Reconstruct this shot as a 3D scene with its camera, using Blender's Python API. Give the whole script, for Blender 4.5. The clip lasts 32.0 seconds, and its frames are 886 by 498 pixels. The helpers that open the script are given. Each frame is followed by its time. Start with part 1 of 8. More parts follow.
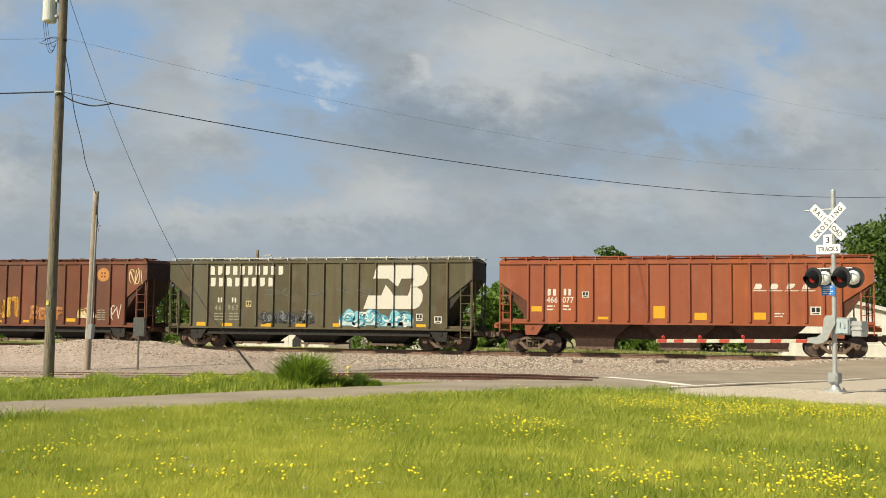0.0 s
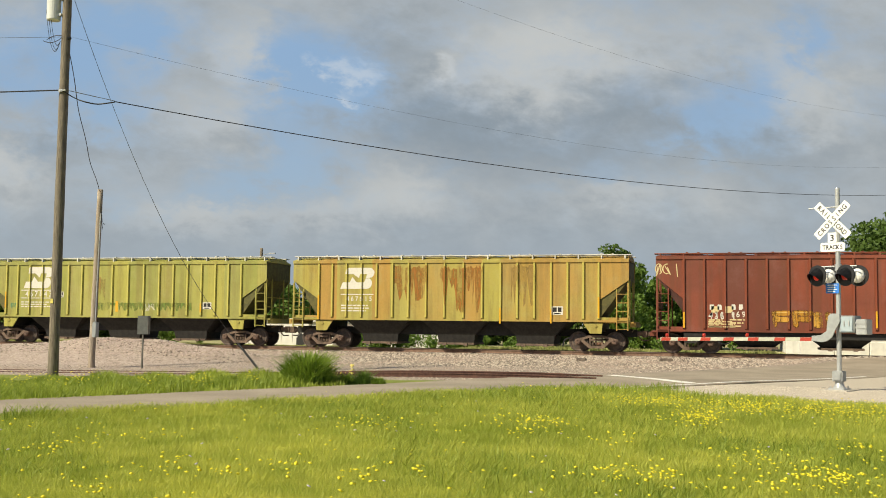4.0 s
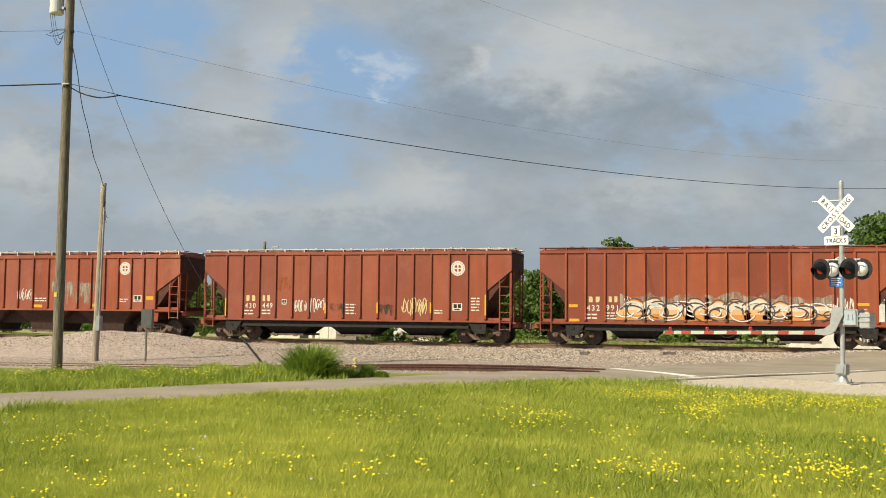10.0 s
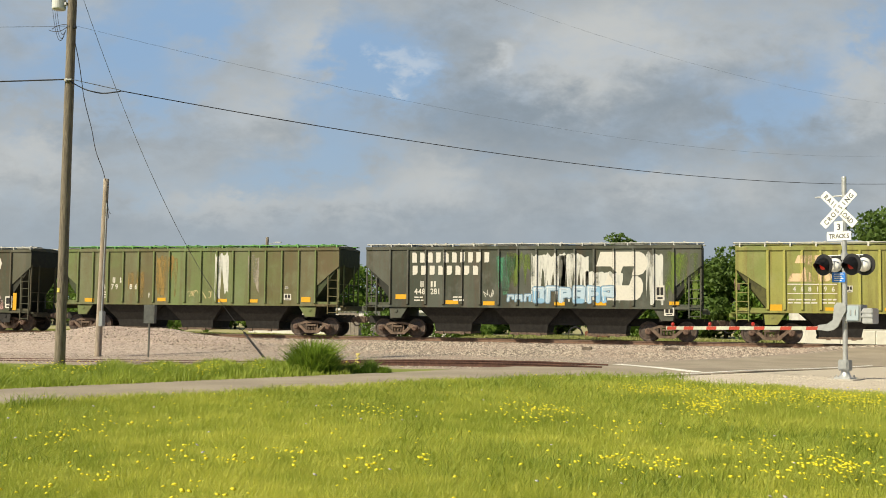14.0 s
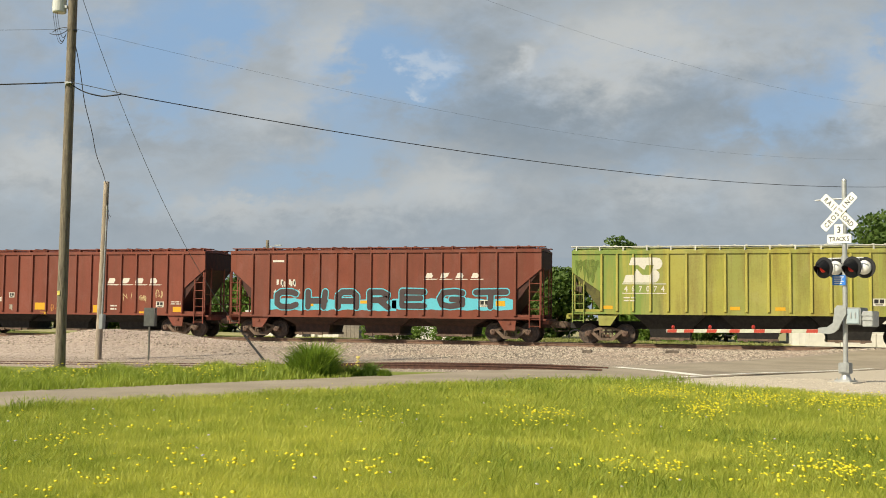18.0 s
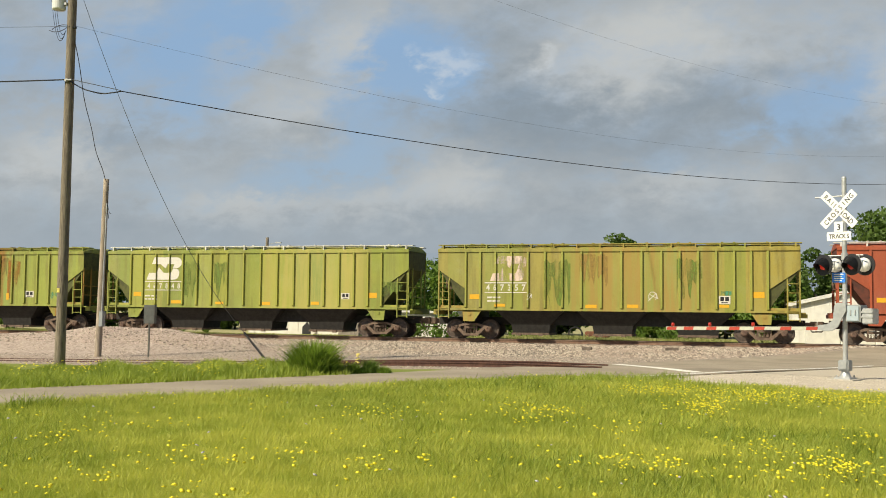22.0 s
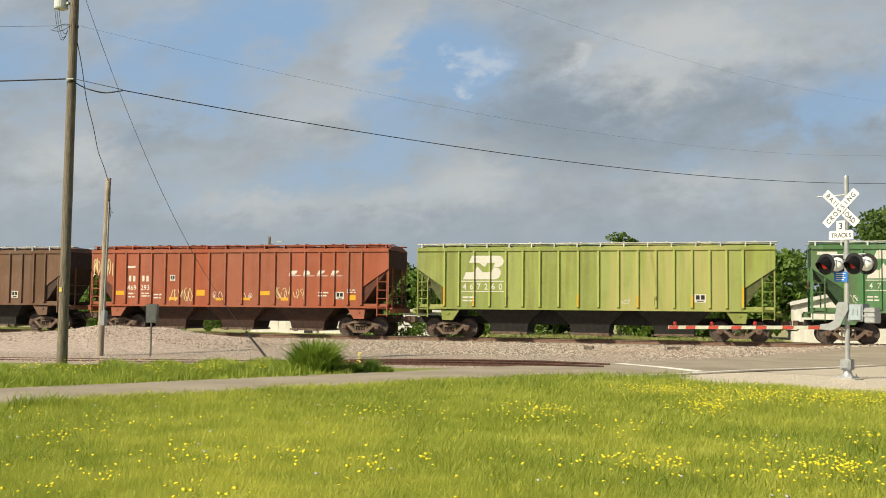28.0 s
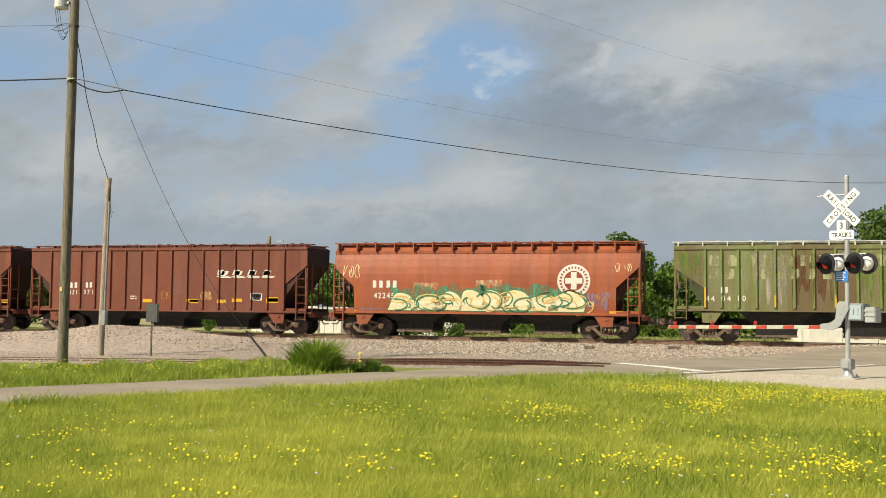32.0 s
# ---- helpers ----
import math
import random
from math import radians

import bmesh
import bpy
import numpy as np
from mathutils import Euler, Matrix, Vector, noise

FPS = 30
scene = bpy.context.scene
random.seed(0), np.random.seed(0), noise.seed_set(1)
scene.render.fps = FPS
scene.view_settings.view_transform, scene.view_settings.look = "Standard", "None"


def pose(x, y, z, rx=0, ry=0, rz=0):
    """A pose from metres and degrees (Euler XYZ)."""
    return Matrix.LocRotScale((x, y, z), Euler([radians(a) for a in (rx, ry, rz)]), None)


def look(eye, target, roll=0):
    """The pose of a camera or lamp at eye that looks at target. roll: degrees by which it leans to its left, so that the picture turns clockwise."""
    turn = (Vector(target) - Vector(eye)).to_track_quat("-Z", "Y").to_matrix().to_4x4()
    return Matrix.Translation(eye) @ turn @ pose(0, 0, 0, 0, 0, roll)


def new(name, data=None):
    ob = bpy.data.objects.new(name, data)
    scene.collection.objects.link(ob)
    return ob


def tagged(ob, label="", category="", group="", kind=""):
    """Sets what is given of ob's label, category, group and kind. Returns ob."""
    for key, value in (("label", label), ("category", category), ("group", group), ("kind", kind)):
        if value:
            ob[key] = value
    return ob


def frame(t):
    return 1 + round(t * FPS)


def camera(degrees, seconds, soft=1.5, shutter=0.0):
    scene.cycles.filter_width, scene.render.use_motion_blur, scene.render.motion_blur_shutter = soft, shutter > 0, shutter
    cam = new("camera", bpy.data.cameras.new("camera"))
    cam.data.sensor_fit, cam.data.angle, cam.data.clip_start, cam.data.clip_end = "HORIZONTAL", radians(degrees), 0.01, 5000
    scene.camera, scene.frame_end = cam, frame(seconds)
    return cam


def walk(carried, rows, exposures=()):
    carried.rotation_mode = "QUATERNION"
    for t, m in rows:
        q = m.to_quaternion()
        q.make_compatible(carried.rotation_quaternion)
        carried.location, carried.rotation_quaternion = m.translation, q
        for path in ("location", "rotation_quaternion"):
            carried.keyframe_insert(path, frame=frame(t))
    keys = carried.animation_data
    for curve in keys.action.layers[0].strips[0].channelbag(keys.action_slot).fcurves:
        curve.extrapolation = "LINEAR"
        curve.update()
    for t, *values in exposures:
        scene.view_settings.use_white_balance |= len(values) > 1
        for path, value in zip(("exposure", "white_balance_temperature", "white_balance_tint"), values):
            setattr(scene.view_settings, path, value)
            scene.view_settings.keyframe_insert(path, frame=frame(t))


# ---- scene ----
# Level crossing: a freight train of covered hopper cars runs along +x, seen across a field.
# ---- camera ----
cam = camera(2 * math.degrees(math.atan(784 / 1900)), 32.0, soft=0.95)
EYE = (0.0, 0.0, 1.6)


def aim(yaw, tilt, roll=0.83):
    a, b = radians(yaw), radians(tilt)
    d = Vector((-math.sin(a) * math.cos(b), math.cos(a) * math.cos(b), math.sin(b)))
    return look(EYE, Vector(EYE) + d * 50, roll)


# seconds, turn to the left of the track's normal, upward tilt
VIEW = ((0, 15.135, 4.065), (1, 15.185, 4.060), (2, 15.262, 4.023), (3, 15.313, 3.982), (3.5, 15.324, 3.967), (5.5, 15.416, 3.926), (6, 15.444, 3.876), (7, 15.453, 3.782), (8, 15.460, 3.709), (9, 15.483, 3.670), (10, 15.502, 3.610), (11, 15.543, 3.552), (12, 15.595, 3.491), (13, 15.633, 3.406), (14, 15.631, 3.372), (14.5, 15.638, 3.386), (16.5, 15.638, 3.432), (17, 15.638, 3.461), (18, 15.644, 3.526), (19, 15.646, 3.560), (20, 15.638, 3.520), (21, 15.638, 3.452), (22, 15.633, 3.383), (23, 15.637, 3.336), (24, 15.637, 3.276), (25, 15.646, 3.277), (25.5, 15.671, 3.275), (27.5, 15.721, 3.335), (28, 15.733, 3.334), (29, 15.746, 3.318), (30, 15.725, 3.305), (31, 15.737, 3.314), (32, 15.753, 3.312))
walk(cam, [(t, aim(y, p)) for t, y, p in VIEW])

# ---- world, sun, sky ----
SUN_DIR = Vector((-0.52, -0.60, 0.72)).normalized()
world = bpy.data.worlds.new("world")
scene.world = world
world.use_nodes = True
wn = world.node_tree
sky = wn.nodes.new("ShaderNodeTexSky")
sky.sky_type, sky.sun_disc = "NISHITA", False
sky.sun_elevation = math.asin(SUN_DIR.z)
sky.sun_rotation = math.atan2(SUN_DIR.x, SUN_DIR.y)
wn.links.new(sky.outputs[0], wn.nodes["Background"].inputs[0])
wn.nodes["Background"].inputs[1].default_value = 0.075
sun_data = bpy.data.lights.new("sun", "SUN")
sun_data.energy, sun_data.angle, sun_data.color = 6.3, radians(1.2), (1.0, 0.905, 0.68)
sun = new("sun", sun_data)
sun.matrix_world = look(SUN_DIR * 100, (0, 0, 0))
scene.view_settings.exposure = 0.0


# ---- materials ----
def lin(r, g, b):
    return tuple((c / 255 / 12.92 if c <= 10 else ((c / 255 + 0.055) / 1.055) ** 2.4) for c in (r, g, b))


class Nodes:
    """A small builder for one node material."""

    def __init__(self, name):
        self.mat = bpy.data.materials.new(name)
        self.mat.use_nodes = True
        self.t = self.mat.node_tree
        self.bsdf = self.t.nodes["Principled BSDF"]

    def n(self, kind, **props):
        node = self.t.nodes.new("ShaderNode" + kind)
        for k, v in props.items():
            if k == "op":
                node.operation = v
            elif k == "blend":
                node.data_type, node.blend_type = "RGBA", v
        return node

    def link(self, a, b):
        self.t.links.new(a, b)

    def val(self, sock, v):
        if hasattr(v, "is_linked"):
            self.link(v, sock)
        else:
            sock.default_value = v

    def math(self, op, a, b=0.0, c=None):
        m = self.n("Math", op=op)
        self.val(m.inputs[0], a)
        self.val(m.inputs[1], b)
        if c is not None:
            self.val(m.inputs[2], c)
        return m.outputs[0]

    def mix(self, fac, a, b, blend="MIX"):
        m = self.n("Mix", blend=blend)
        self.val(m.inputs[0], fac)
        for i, v in ((6, a), (7, b)):
            self.val(m.inputs[i], v if hasattr(v, "is_linked") or len(v) == 4 else (*v, 1))
        return m.outputs[2]

    def coords(self, scale=(1, 1, 1), kind="Object", loc=(0, 0, 0)):
        tc, mp = self.n("TexCoord"), self.n("Mapping")
        self.link(tc.outputs[kind], mp.inputs[0])
        mp.inputs["Scale"].default_value = scale
        mp.inputs["Location"].default_value = loc
        return mp.outputs[0]

    def noise(self, vec, scale=1.0, detail=4.0, rough=0.55, dist=0.0):
        x = self.n("TexNoise")
        self.link(vec, x.inputs["Vector"])
        for k, v in (("Scale", scale), ("Detail", detail), ("Roughness", rough), ("Distortion", dist)):
            x.inputs[k].default_value = v
        return x.outputs["Fac"]

    def ramp(self, fac, lo, hi, a=0.0, b=1.0):
        r = self.n("MapRange")
        r.interpolation_type = "SMOOTHSTEP"
        self.val(r.inputs[0], fac)
        for i, v in ((1, lo), (2, hi), (3, a), (4, b)):
            r.inputs[i].default_value = v
        return r.outputs[0]

    def bump(self, height, strength=0.3, dist=0.02):
        b = self.n("Bump")
        b.inputs["Strength"].default_value, b.inputs["Distance"].default_value = strength, dist
        self.link(height, b.inputs["Height"])
        self.link(b.outputs[0], self.bsdf.inputs["Normal"])

    def done(self, colour, rough=0.6, metal=0.0):
        self.val(self.bsdf.inputs["Base Color"], colour if hasattr(colour, "is_linked") or len(colour) == 4 else (*colour, 1))
        self.val(self.bsdf.inputs["Roughness"], rough)
        self.val(self.bsdf.inputs["Metallic"], metal)
        return self.mat


def plain(name, c, rough=0.6, metal=0.0, vary=0.25, scale=6.0, bump=0.1):
    m = Nodes(name)
    v = m.coords()
    a = m.noise(v, scale, 5)
    b = m.noise(v, scale * 0.17, 3)
    k = m.math("ADD", m.math("MULTIPLY", a, 0.6), m.math("MULTIPLY", b, 0.4))
    col = m.mix(m.ramp(k, 0.3, 0.7), tuple(x * (1 - vary) for x in c), tuple(min(1, x * (1 + vary)) for x in c))
    if bump:
        m.bump(a, bump, 0.01)
    return m.done(col, rough, metal)


def paint(name, c, c2=None, streak=0.35, rust=0.2, fade=0.15, panel=1.05, seed=0.0, patch=None):
    """Weathered wagon paint: panels of uneven tone, runs of dirt down the side, rust, faded top."""
    m = Nodes(name)
    v = m.coords()
    sep = m.n("SeparateXYZ")
    m.link(v, sep.inputs[0])
    cell = m.math("FLOOR", m.math("ADD", m.math("DIVIDE", sep.outputs[0], panel), 0.5))
    wn_ = m.n("TexWhiteNoise")
    wn_.noise_dimensions = "1D"
    m.link(m.math("ADD", cell, seed * 17.3 + 0.5), wn_.inputs["W"])
    big = m.noise(m.coords((0.35, 1, 0.5), loc=(seed * 7, 0, 0)), 1.0, 4)
    run = m.noise(m.coords((3.2, 1, 0.22), loc=(seed * 3, 0, seed)), 1.0, 5, 0.6)
    fine = m.noise(v, 14.0, 6, 0.7)
    c2 = c2 or tuple(x * 0.6 for x in c)
    pale = tuple(min(1, x * 0.75 + 0.10) for x in c)
    wn2 = m.n("TexWhiteNoise")
    wn2.noise_dimensions = "1D"
    m.link(m.math("ADD", cell, seed * 5.7 + 40.5), wn2.inputs["W"])
    col = m.mix(m.ramp(m.math("ADD", m.math("MULTIPLY", big, 0.6), m.math("MULTIPLY", wn2.outputs[0], 0.4)), 0.32, 0.68), c, c2)
    col = m.mix(m.math("MULTIPLY", m.ramp(run, 0.43, 0.64), streak), col, tuple(x * 0.35 for x in c))
    col = m.mix(m.math("MULTIPLY", wn_.outputs[0], fade), col, pale)
    chalk = m.noise(m.coords((0.9, 1, 0.7), loc=(seed * 5, 0, 3)), 1.6, 7, 0.62)
    col = m.mix(m.math("MULTIPLY", m.ramp(chalk, 0.48, 0.75), 0.12 + fade * 0.8), col, pale)
    col = m.mix(m.math("MULTIPLY", m.ramp(m.math("SUBTRACT", 1.0, chalk), 0.5, 0.75), 0.35), col, tuple(x * 0.62 for x in c))
    col = m.mix(m.math("MULTIPLY", m.ramp(m.math("ADD", m.math("MULTIPLY", run, 0.6), m.math("MULTIPLY", fine, 0.4)), 0.45, 0.68), rust), col, (0.19, 0.08, 0.025))
    col = m.mix(m.math("MULTIPLY", m.ramp(fine, 0.35, 0.75), 0.10), col, tuple(x * 0.5 for x in c))
    if patch:
        at, half, pc, amt = patch
        d = m.math("DIVIDE", m.math("SUBTRACT", sep.outputs[0], at), half)
        g = m.math("MULTIPLY", m.ramp(m.math("ABSOLUTE", d), 0.6, 1.1, 1.0, 0.0), m.ramp(run, 0.35, 0.6))
        col = m.mix(m.math("MULTIPLY", g, amt), col, pc)
    m.bump(m.math("ADD", m.math("MULTIPLY", big, 1.0), m.math("MULTIPLY", fine, 0.15)), 0.25, 0.02)
    return m.done(col, m.ramp(fine, 0.3, 0.8, 0.5, 0.8))


def part(name, data, material, parent, label="", at=None):
    """Links mesh data as one part under a thing or a part."""
    ob = new(name, data)
    if material is not None:
        if not data.materials:
            data.materials.append(material)
        elif data.materials[0] != material:
            ob.material_slots[0].link = "OBJECT"
            ob.material_slots[0].material = material
    if parent is not None:
        ob.parent = parent
    if at is not None:
        ob.location = at
    if label:
        ob["label"] = label
    return ob


def mesh(name, bm, smooth=False):
    me = bpy.data.meshes.new(name)
    bmesh.ops.recalc_face_normals(bm, faces=bm.faces)
    if smooth:
        for f in bm.faces:
            f.smooth = True
    bm.to_mesh(me)
    bm.free()
    return me


def array_mesh(name, verts, faces):
    """A mesh from numpy arrays of vertices and of equal-sized faces."""
    me = bpy.data.meshes.new(name)
    verts, faces = np.asarray(verts, np.float32), np.asarray(faces, np.int32)
    k = faces.shape[1]
    me.vertices.add(len(verts))
    me.vertices.foreach_set("co", verts.ravel())
    me.loops.add(faces.size)
    me.loops.foreach_set("vertex_index", faces.ravel())
    me.polygons.add(len(faces))
    me.polygons.foreach_set("loop_start", np.arange(len(faces), dtype=np.int32) * k)
    me.polygons.foreach_set("loop_total", np.full(len(faces), k, np.int32))
    me.update(calc_edges=True)
    return me


def box(bm, x0, x1, y0, y1, z0, z1):
    v = [bm.verts.new((x, y, z)) for x in (x0, x1) for y in (y0, y1) for z in (z0, z1)]
    for f in ((0, 1, 3, 2), (4, 6, 7, 5), (0, 4, 5, 1), (2, 3, 7, 6), (0, 2, 6, 4), (1, 5, 7, 3)):
        bm.faces.new([v[i] for i in f])
    return v


def slab(bm, pts, y0, y1):
    """A plate of outline pts (x, z) from y0 to y1."""
    a = [bm.verts.new((x, y0, z)) for x, z in pts]
    b = [bm.verts.new((x, y1, z)) for x, z in pts]
    bm.faces.new(a)
    bm.faces.new(b[::-1])
    for i in range(len(pts)):
        j = (i + 1) % len(pts)
        bm.faces.new((a[j], a[i], b[i], b[j]))


def rod(bm, p, q, r, n=8, r2=None):
    p, q = Vector(p), Vector(q)
    d = q - p
    bmesh.ops.create_cone(bm, cap_ends=True, segments=n, radius1=r, radius2=r if r2 is None else r2, depth=d.length,
                          matrix=Matrix.Translation((p + q) / 2) @ d.to_track_quat("Z", "Y").to_matrix().to_4x4())


def bevel(bm, w=0.01, seg=1):
    bmesh.ops.bevel(bm, geom=bm.edges[:], offset=w, segments=seg, affect="EDGES", clamp_overlap=True)


def lathe(bm, prof, n=16, axis="Y", centre=(0, 0, 0)):
    """Turns a profile of (radius, along) round an axis."""
    rings = []
    for r, a in prof:
        ring = []
        for i in range(n):
            c, s = r * math.cos(i * math.tau / n), r * math.sin(i * math.tau / n)
            p = {"Y": (c, a, s), "Z": (c, s, a), "X": (a, c, s)}[axis]
            ring.append(bm.verts.new(Vector(p) + Vector(centre)))
        rings.append(ring)
    for a, b in zip(rings, rings[1:]):
        for i in range(n):
            bm.faces.new((a[i], a[(i + 1) % n], b[(i + 1) % n], b[i]))
    bm.faces.new(rings[0][::-1])
    bm.faces.new(rings[-1])


# glyphs of the built-in font, as meshes one metre high
GLYPH = {}


def make_glyphs(chars):
    obs = []
    for ch in chars:
        cu = bpy.data.curves.new("glyph", "FONT")
        cu.body, cu.size, cu.resolution_u, cu.offset = ch, 1.0, 3, 0.018
        obs.append((ch, new("glyph", cu)))
    dg = bpy.context.evaluated_depsgraph_get()
    for ch, ob in obs:
        me = bpy.data.meshes.new_from_object(ob.evaluated_get(dg))
        xs = [v.co.x for v in me.vertices]
        GLYPH[ch] = ([tuple(v.co) for v in me.vertices], [tuple(p.vertices) for p in me.polygons], min(xs), max(xs))
        bpy.data.meshes.remove(me)
    for ch, ob in obs:
        cu = ob.data
        bpy.data.objects.remove(ob)
        bpy.data.curves.remove(cu)


make_glyphs("0123456789ACDGILNORSTK")


def text_bm(s, height, bm=None, x=0.0, z=0.0, width=None, y=0.0, fat=1.0):
    """Letters in the xz plane from x on, facing -y. width: the advance of one letter."""
    bm = bm or bmesh.new()
    k = height / 0.73
    for ch in s:
        if ch == " ":
            x += width or height * 0.5
            continue
        vs, fs, lo, hi = GLYPH[ch]
        w = (hi - lo) * k * fat
        off = ((width or w * 1.2) - w) / 2
        made = [bm.verts.new((x + off + (vx - lo) * k * fat, y, z + vy * k)) for vx, vy, _ in vs]
        for f in fs:
            try:
                bm.faces.new([made[i] for i in f])
            except ValueError:
                pass
        x += width or w * 1.2
    return bm

# ---- sky: a flat sheet of drifting cloud, and the haze behind it ----
CLOUD_H, CLOUD_YAW = 250.0, 15.633
HAZE = lin(156, 168, 178)


def cloud_material():
    m = Nodes("cloud_sheet")
    sep = m.n("SeparateXYZ")
    m.link(m.coords(), sep.inputs[0])
    # u, w: places on the sheet by bearing and height, in units of 0.1
    far = m.math("DIVIDE", 10.0, sep.outputs[1])
    u = m.math("MULTIPLY", sep.outputs[0], far)
    w = m.math("MULTIPLY", far, CLOUD_H)
    uv = m.n("CombineXYZ")
    m.link(u, uv.inputs[0])
    m.link(m.math("MULTIPLY", w, 1.6), uv.inputs[1])

    def drift(loc, scale, detail, rough, dist):
        mp = m.n("Mapping")
        m.link(uv.outputs[0], mp.inputs[0])
        mp.inputs["Location"].default_value = loc
        return m.noise(mp.outputs[0], scale, detail, rough, dist)

    n1 = drift((0, 0, 0), 0.8, 8, 0.55, 0.3)
    n2 = drift((11.3, 4.1, 0), 1.3, 7, 0.58, 0.3)
    n3 = drift((3.3, 14.1, 0), 2.4, 8, 0.6, 0.2)
    n4 = drift((7.7, 2.2, 0), 6.0, 6, 0.6, 0.1)
    ud = m.math("ADD", u, m.math("ADD", m.math("MULTIPLY", m.math("SUBTRACT", n2, 0.5), 1.3), m.math("MULTIPLY", m.math("SUBTRACT", n4, 0.5), 0.35)))
    wd = m.math("ADD", w, m.math("ADD", m.math("MULTIPLY", m.math("SUBTRACT", n3, 0.5), 0.7), m.math("MULTIPLY", m.math("SUBTRACT", n4, 0.5), 0.2)))

    def blobs(rows):
        total = None
        for u0, w0, a, b, k in rows:
            du = m.math("DIVIDE", m.math("SUBTRACT", ud, u0), a)
            dw = m.math("DIVIDE", m.math("SUBTRACT", wd, w0), b)
            r2 = m.math("ADD", m.math("MULTIPLY", du, du), m.math("MULTIPLY", dw, dw))
            g = m.math("MULTIPLY", m.math("POWER", 2.718, m.math("MULTIPLY", r2, -0.6)), k)
            total = g if total is None else m.math("ADD", total, g)
        return total

    puff = blobs(PUFF)
    tone_ = m.math("ADD", m.math("MULTIPLY", n1, 0.45), m.math("MULTIPLY", n3, 0.55))
    tone_ = m.math("ADD", m.math("MULTIPLY", m.math("SUBTRACT", tone_, 0.5), 1.0), 0.5)
    tone_ = m.math("ADD", tone_, m.math("SUBTRACT", blobs(PALE), blobs(DARK)))
    col = m.mix(m.ramp(tone_, 0.0, 1.05), lin(140, 152, 162), lin(194, 197, 196))
    gap = m.math("ADD", blobs(BLUE), m.math("MULTIPLY", m.math("SUBTRACT", m.math("ADD", m.math("MULTIPLY", n2, 0.5), m.math("MULTIPLY", n3, 0.5)), 0.5), 1.6))
    col = m.mix(m.ramp(gap, -0.15, 0.75, 0.0, 0.95), col, m.mix(m.ramp(w, 0.8, 2.6), lin(160, 182, 201), lin(142, 174, 208)))
    col = m.mix(m.ramp(m.math("ADD", puff, m.math("MULTIPLY", m.math("SUBTRACT", n4, 0.5), 0.8)), 0.2, 1.1, 0.0, 0.6), col, lin(200, 209, 217))
    col = m.mix(m.ramp(w, 0.55, 1.2, 0.6, 0.0), col, HAZE)
    return glow(m, col)


def glow(m, col):
    em = m.n("Emission")
    m.val(em.inputs[0], col if hasattr(col, "is_linked") else (*col, 1))
    m.link(em.outputs[0], m.t.nodes["Material Output"].inputs[0])
    return m.mat


# bearing from the view's axis and height, in 0.1; half-sizes; strength
BLUE = ((-3.14, 2.48, 0.58, 0.42, 0.6), (-2.75, 2.00, 0.32, 0.32, 0.4), (-2.30, 2.76, 0.37, 0.21, 0.6), (-0.90, 2.40, 0.24, 0.32, 0.7), (-0.47, 2.25, 0.26, 0.32, 0.8),
        (-1.20, 1.59, 0.24, 0.32, 0.6), (-1.52, 1.35, 0.32, 0.13, 0.45), (-1.93, 1.18, 0.32, 0.13, 0.4), (2.83, 1.92, 0.26, 0.21, 0.6), (3.36, 2.20, 0.24, 0.32, 0.6),
        (4.03, 2.80, 0.21, 0.21, 0.5), (-3.87, 2.09, 0.32, 0.21, 0.25), (-2.78, 1.09, 0.32, 0.16, 0.3), (-0.78, 1.49, 0.21, 0.16, 0.4), (1.82, 1.42, 0.26, 0.11, 0.3),
        (-5.00, 2.34, 0.53, 0.32, 0.5), (-5.88, 1.79, 0.47, 0.32, 0.4))
PALE = ((-1.30, 2.50, 0.26, 0.26, 0.4), (-1.85, 1.90, 0.37, 0.16, 0.25), (-3.90, 1.42, 0.42, 0.21, 0.45), (-2.09, 0.97, 0.58, 0.13, 0.45), (-2.60, 2.32, 0.32, 0.32, 0.2),
        (-0.14, 1.23, 0.37, 0.16, 0.35), (1.18, 2.38, 0.37, 0.37, 0.45), (1.71, 2.66, 0.47, 0.26, 0.35), (0.49, 2.42, 0.16, 0.08, 0.35), (3.79, 2.26, 0.37, 0.32, 0.35),
        (1.98, 1.24, 0.53, 0.13, 0.3), (-0.77, 1.01, 0.47, 0.13, 0.3), (2.99, 2.78, 0.63, 0.21, 0.2), (-3.63, 2.74, 0.26, 0.21, 0.2))
PUFF = ((-0.41, 2.37, 0.15, 0.13, 1), (-0.52, 2.10, 0.08, 0.06, 0.9), (0.51, 2.42, 0.13, 0.05, 0.6))
DARK = ((0.33, 1.94, 0.47, 0.26, 0.3), (1.40, 1.74, 0.89, 0.26, 0.35), (0.00, 2.63, 0.32, 0.32, 0.15), (3.15, 1.82, 0.32, 0.16, 0.25), (-3.38, 1.61, 0.32, 0.13, 0.3),
        (2.19, 2.18, 0.47, 0.21, 0.2), (-0.00, 0.73, 4.21, 0.12, 0.05), (-3.26, 1.30, 0.26, 0.16, 0.15), (-0.89, 1.92, 0.32, 0.13, 0.15), (3.68, 1.61, 0.47, 0.16, 0.15))


